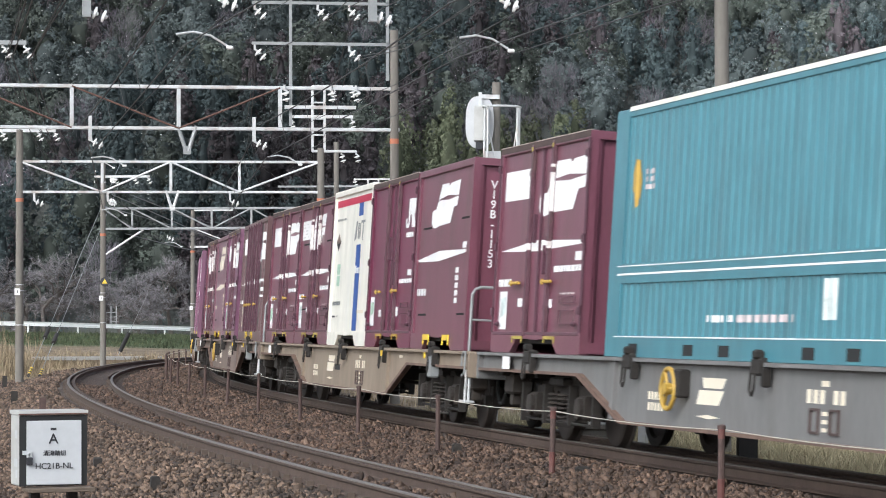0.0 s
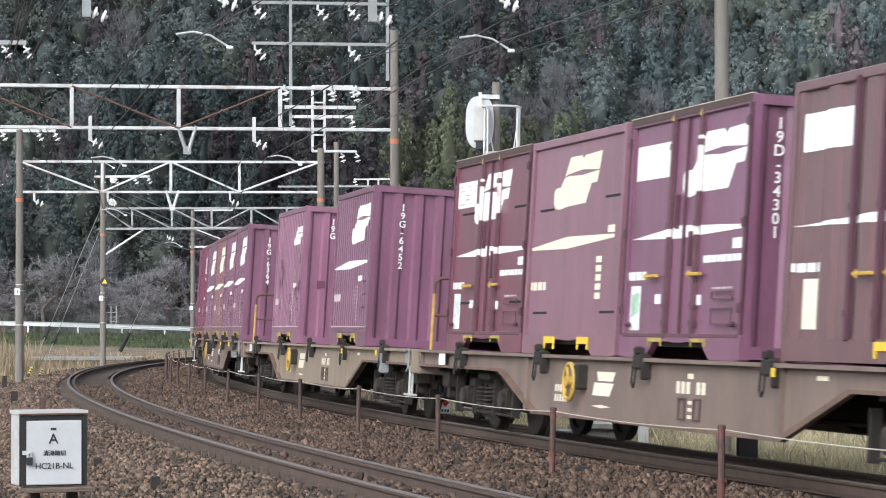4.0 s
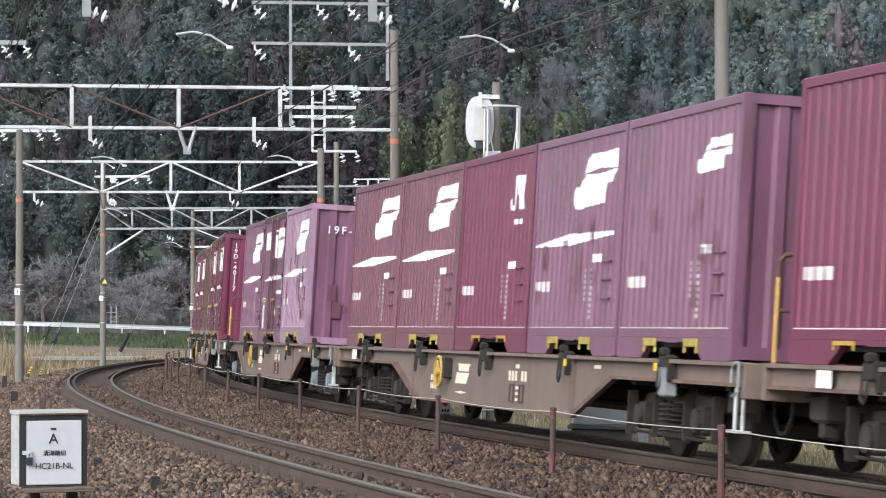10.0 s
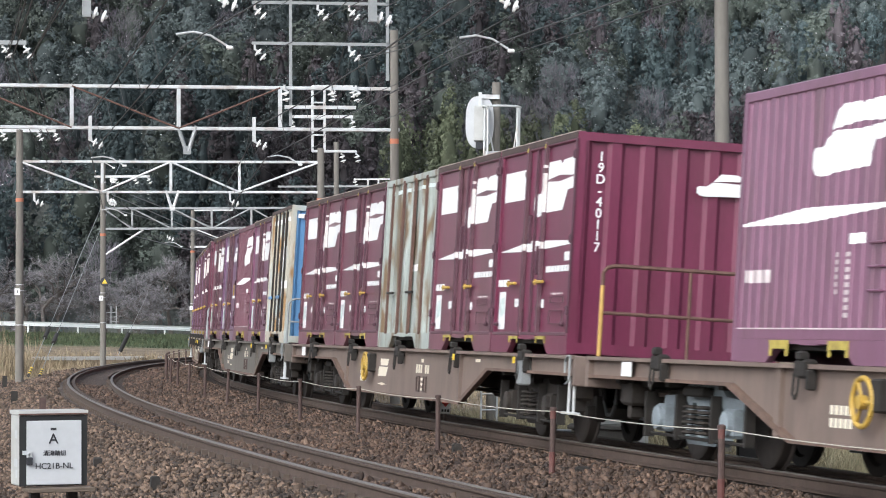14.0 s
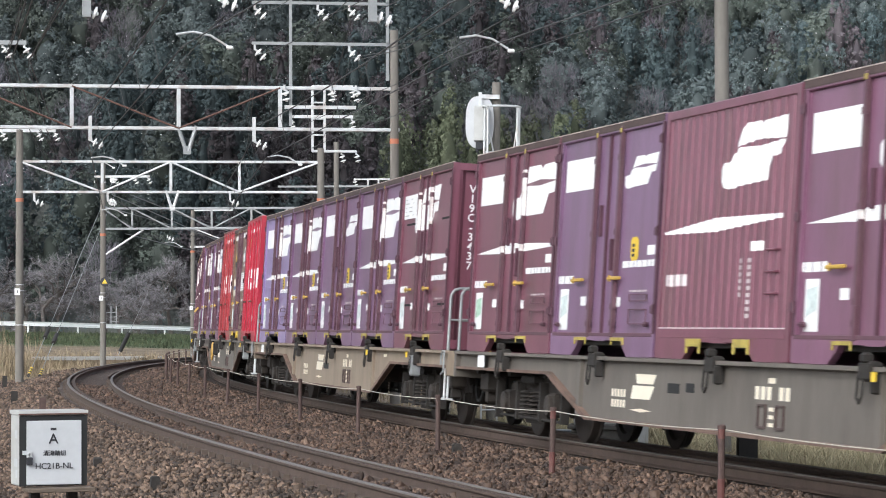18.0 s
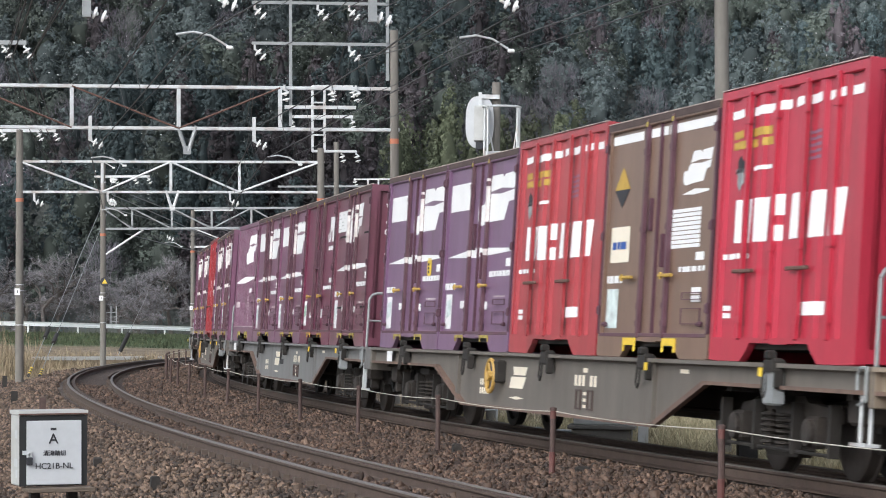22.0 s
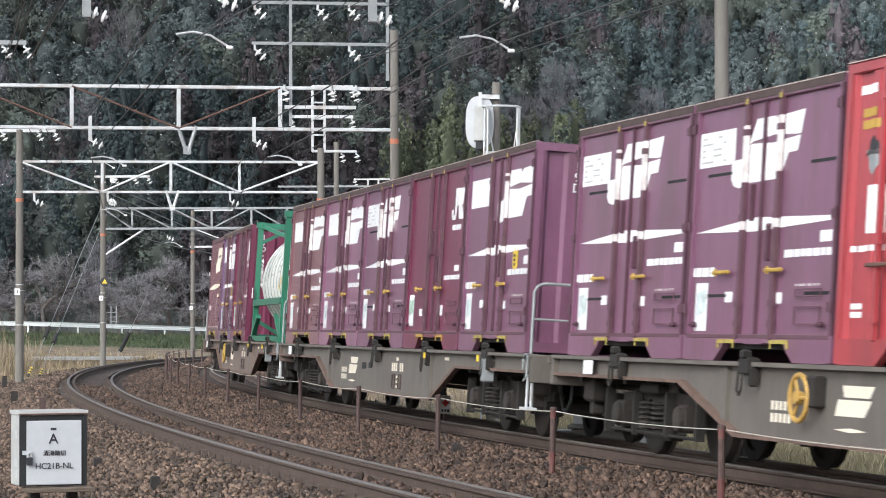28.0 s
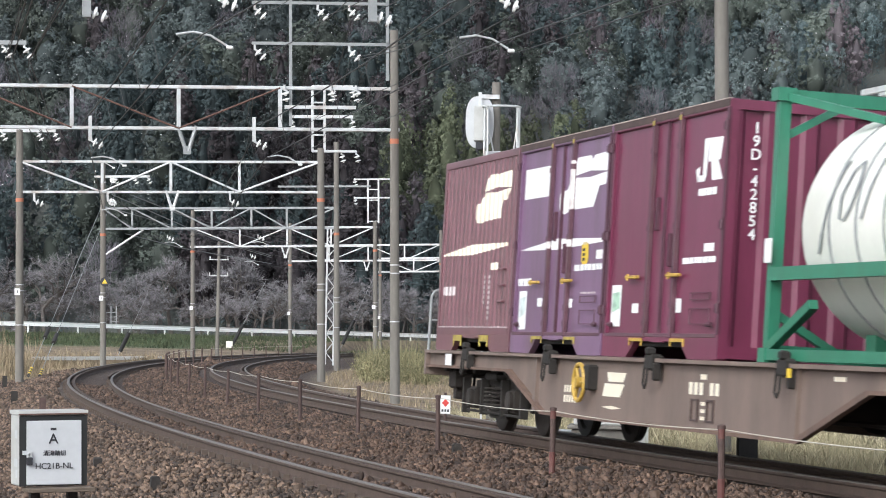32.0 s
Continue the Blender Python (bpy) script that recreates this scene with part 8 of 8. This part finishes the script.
def twig_mesh(trees, per):
    """Bare crowns: fans of fine upright twigs."""
    w = np.array(trees)
    n = len(w)
    a = RNG.uniform(0, 6.28, (n, per))
    r = np.sqrt(RNG.uniform(0, 1, (n, per))) * w[:, 4:5]
    z = RNG.uniform(0.30, 0.92, (n, per))
    r *= np.sqrt(np.clip(1 - ((z - 0.55) / 0.48) ** 2, 0.05, 1))
    foot = np.stack([w[:, 0:1] + r * np.cos(a), w[:, 1:2] + r * np.sin(a), w[:, 2:3] + z * w[:, 3:4]], 2).reshape(-1, 3)
    m = len(foot)
    grow = np.stack([np.cos(a).ravel() * 0.45, np.sin(a).ravel() * 0.45, np.ones(m)], 1) + RNG.normal(0, 0.28, (m, 3))
    side = np.cross(grow, RNG.normal(size=(m, 3)))
    side /= np.linalg.norm(side, axis=1)[:, None]
    ln = RNG.uniform(0.4, 1.1, m)[:, None]
    return np.stack([foot - side * 0.022, foot + side * 0.022, foot + grow * ln], 1).reshape(-1, 3)


crowns = {k: [] for k in range(6)}
trunks = Mesh()
yy = 262.0
while yy < 386:
    half = 0.1617 * yy + 7
    xx = -half
    while xx < half:
        x, y = xx + RNG.uniform(-1.8, 1.8), yy + RNG.uniform(-1.8, 1.8)
        k = species(x, y)
        xx += RNG.uniform(2.6, 4.0) if k in (0, 5) else RNG.uniform(3.6, 5.8)
        z = ground_z(x, y)
        h = RNG.uniform(8.0, 12.5) if k in (0, 5) else RNG.uniform(6.5, 11.5)
        width = RNG.uniform(1.7, 2.6) if k in (0, 5) else RNG.uniform(1.9, 3.1)
        # brightness by bearing from the camera is painted in: lighter right, dimmer left
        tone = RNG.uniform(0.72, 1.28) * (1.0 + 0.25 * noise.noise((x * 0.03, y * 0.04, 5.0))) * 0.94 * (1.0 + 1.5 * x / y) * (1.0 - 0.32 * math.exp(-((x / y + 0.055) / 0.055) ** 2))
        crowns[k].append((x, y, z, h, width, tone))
        trunks.tube((x, y, z - 0.3), (x + RNG.uniform(-0.4, 0.4), y, z + h * 0.45), 0.11, 5, 0.06, caps=False)
    yy += RNG.uniform(3.4, 4.4)
for k, mat, name, label, form, per, size in ((0, CEDAR, "cedar_wood", "dark green cedar trees on the hillside", "cone", 88, 0.205),
                                             (1, BROADLEAF, "evergreen_wood", "grey-green evergreen broadleaf trees on the hillside", "round", 115, 0.21),
                                             (2, OLIVE, "mixed_wood", "olive mixed trees on the hillside", "round", 115, 0.205),
                                             (3, BAMBOO, "bamboo_grove", "pale yellow-green bamboo grove at the hill foot", "plume", 90, 0.20),
                                             (5, RUSSET, "russet_wood", "russet-brown winter cedars on the hillside", "cone", 88, 0.20)):
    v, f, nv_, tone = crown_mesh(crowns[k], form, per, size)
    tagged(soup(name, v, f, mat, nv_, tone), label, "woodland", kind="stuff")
v = twig_mesh(crowns[4], 1000)
tagged(soup("bare_wood", v, np.arange(len(v)).reshape(-1, 3), WOODTWIGS), "bare grey winter trees on the hillside", "woodland", kind="stuff")
under = plan_spots(1500, -80, 80, 258, 396)
under = under[np.abs(under[:, 0]) < 0.1617 * under[:, 1] + 14]
uz = np.array([ground_z(x, y) for x, y in under])
v = leaf_cloud(np.column_stack([under, uz + RNG.uniform(0.3, 2.2, len(under))]), RNG.uniform(0.6, 1.3, len(under)), 45, 0.12)
tagged(soup("undergrowth", v, np.arange(len(v)).reshape(-1, 3), CEDAR, None, np.ones(len(v))), "dull undergrowth on the hillside", "undergrowth", kind="stuff")
tagged(part("hillside_trunks", trunks, BARK), "grey tree trunks on the hillside", "woodland", kind="stuff")


# white specks on the camera side of crowns stand in for leaf glints
pick = [c for k in (1, 2) for c in crowns[k] if c[1] > 275]
n = 5200
w = np.array(pick)[RNG.integers(0, len(pick), n)]
a, e = RNG.uniform(0, 6.28, n), RNG.uniform(-0.3, 1.4, n)
r = RNG.uniform(2.4, 3.4, n)
c = np.column_stack([w[:, 0] + r * np.cos(a) * np.cos(e), w[:, 1] - np.abs(r * np.sin(a)) * np.cos(e), w[:, 2] + w[:, 3] * 0.62 + r * np.sin(e) * 1.2])
v = (c[:, None] + RNG.normal(0, 0.05, (n, 3, 3))).reshape(-1, 3)
tagged(soup("pale_blossom", v, np.arange(n * 3).reshape(-1, 3), WHITE), "sparse white specks painted as leaf glints on the evergreen crowns", "blossom", kind="stuff")


def bare_tree(seed, height):
    """A leafless cherry: trunk, forked limbs, fine twigs."""
    rr = random.Random(seed)
    t = tagged(new("cherry_tree"), "leafless grey cherry tree beside the road", "tree", "bare cherry trees")
    trunk, limbs, twigs = Mesh(), Mesh(), []
    def grow(p, d, length, r, level):
        q = p + d * length
        (trunk if level == 0 else limbs).tube(p, q, r, 6 if level < 2 else 4, r * 0.7, caps=False)
        if level >= 4:
            for _ in range(22):
                e = (d + Vector((rr.gauss(0, 0.7), rr.gauss(0, 0.7), rr.gauss(0.1, 0.5)))).normalized() * rr.uniform(0.3, 0.8)
                s = p.lerp(q, rr.random())
                n = Vector((rr.gauss(0, 1), rr.gauss(0, 1), rr.gauss(0, 1))).normalized() * 0.021
                twigs.append((s - n, s + n, s + e))
            return
        for _ in range(3 if level else 4):
            e = (d * 0.6 + Vector((rr.gauss(0, 0.75), rr.gauss(0, 0.75), rr.gauss(0.12, 0.38)))).normalized()
            grow(p.lerp(q, rr.uniform(0.6, 1.0)), e, length * rr.uniform(0.6, 0.85), r * 0.58, level + 1)
    grow(Vector((0, 0, -0.2)), Vector((rr.gauss(0, 0.1), rr.gauss(0, 0.1), 1)).normalized(), height * 0.26, 0.16, 0)
    part("trunk", trunk, BARK, t)
    part("limb_work", limbs, BARK, t)
    v = np.array([tuple(c) for tri in twigs for c in tri])
    tw = soup("twig_work", v, np.arange(len(v)).reshape(-1, 3), TWIGS)
    tw.parent = t
    return t


cherries = [bare_tree(i, 8.6 + 0.7 * i) for i in range(4)]
spots = []
for i in range(64):
    u = i / 63.0
    spots.append((-52 + 74 * u + RNG.uniform(-1.2, 1.2), 214 + 30 * u + RNG.uniform(0, 16)))
for i, (x, y) in enumerate(spots):
    m = pose(x, y, ground_z(x, y), 0, 0, RNG.uniform(0, 360)) @ Matrix.Scale(RNG.uniform(0.72, 1.2), 4)
    if i < 4:
        cherries[i].matrix_basis = m
    else:
        copy_thing(cherries[i % 4], m)

# ---------------------------------------------------------------- sleepers and rail clips
sleeper_mesh = Mesh().prism([(-0.12, -0.34), (0.12, -0.34), (0.095, -0.165), (-0.095, -0.165)], -1.0, 1.0).data("sleeper", SLEEPER)
for lat0, z0, s0, count in ((NEAR_LAT, NEAR_Z, -3.0, 110), (0.0, 0.0, -28.0, 110)):
    for k in range(count):
        s = s0 - 0.6 * k
        sl = part("sleeper", sleeper_mesh, SLEEPER, ground)
        sl.matrix_basis = line_pose(s, lat0, z0 - (0.05 if lat0 == 0.0 else 0.0), True)
clips = Mesh()
for lat0, z0 in ((NEAR_LAT, NEAR_Z), (0.0, 0.0)):
    for k in range(150):
        s = -3.0 - 0.6 * k
        m = line_pose(s, lat0, z0, True)
        for y in (-0.566, 0.566):
            for d in (-0.095, 0.095):
                if lat0 == 0.0 and y + d < -0.6:
                    continue
                clips.box(-0.05, 0.05, y + d - 0.035, y + d + 0.035, -0.165, -0.105, m)
tagged(part("rail_clips", clips, CLIP), "rusty rail fastenings along both tracks", "rail clip", kind="stuff")


def motions():
    """The train rolls round the curve; the wheelsets turn as they roll."""
    for thing, ahead, seat in CARRIED:
        walk(thing, [(t, wagon_pose(s + ahead) @ seat) for t, s in RUN])
    times = [k / 15 for k in range(481)]
    far = np.interp(times, [t for t, s in RUN], [s for t, s in RUN])
    for wagon, ws in WHEELS:
        x = ws.location.x
        walk(ws, [(t, Matrix.Translation((x, 0, 0.405)) @ Matrix.Rotation((s - far[0]) / 0.405, 4, "Y")) for t, s in zip(times, far)])


motions()
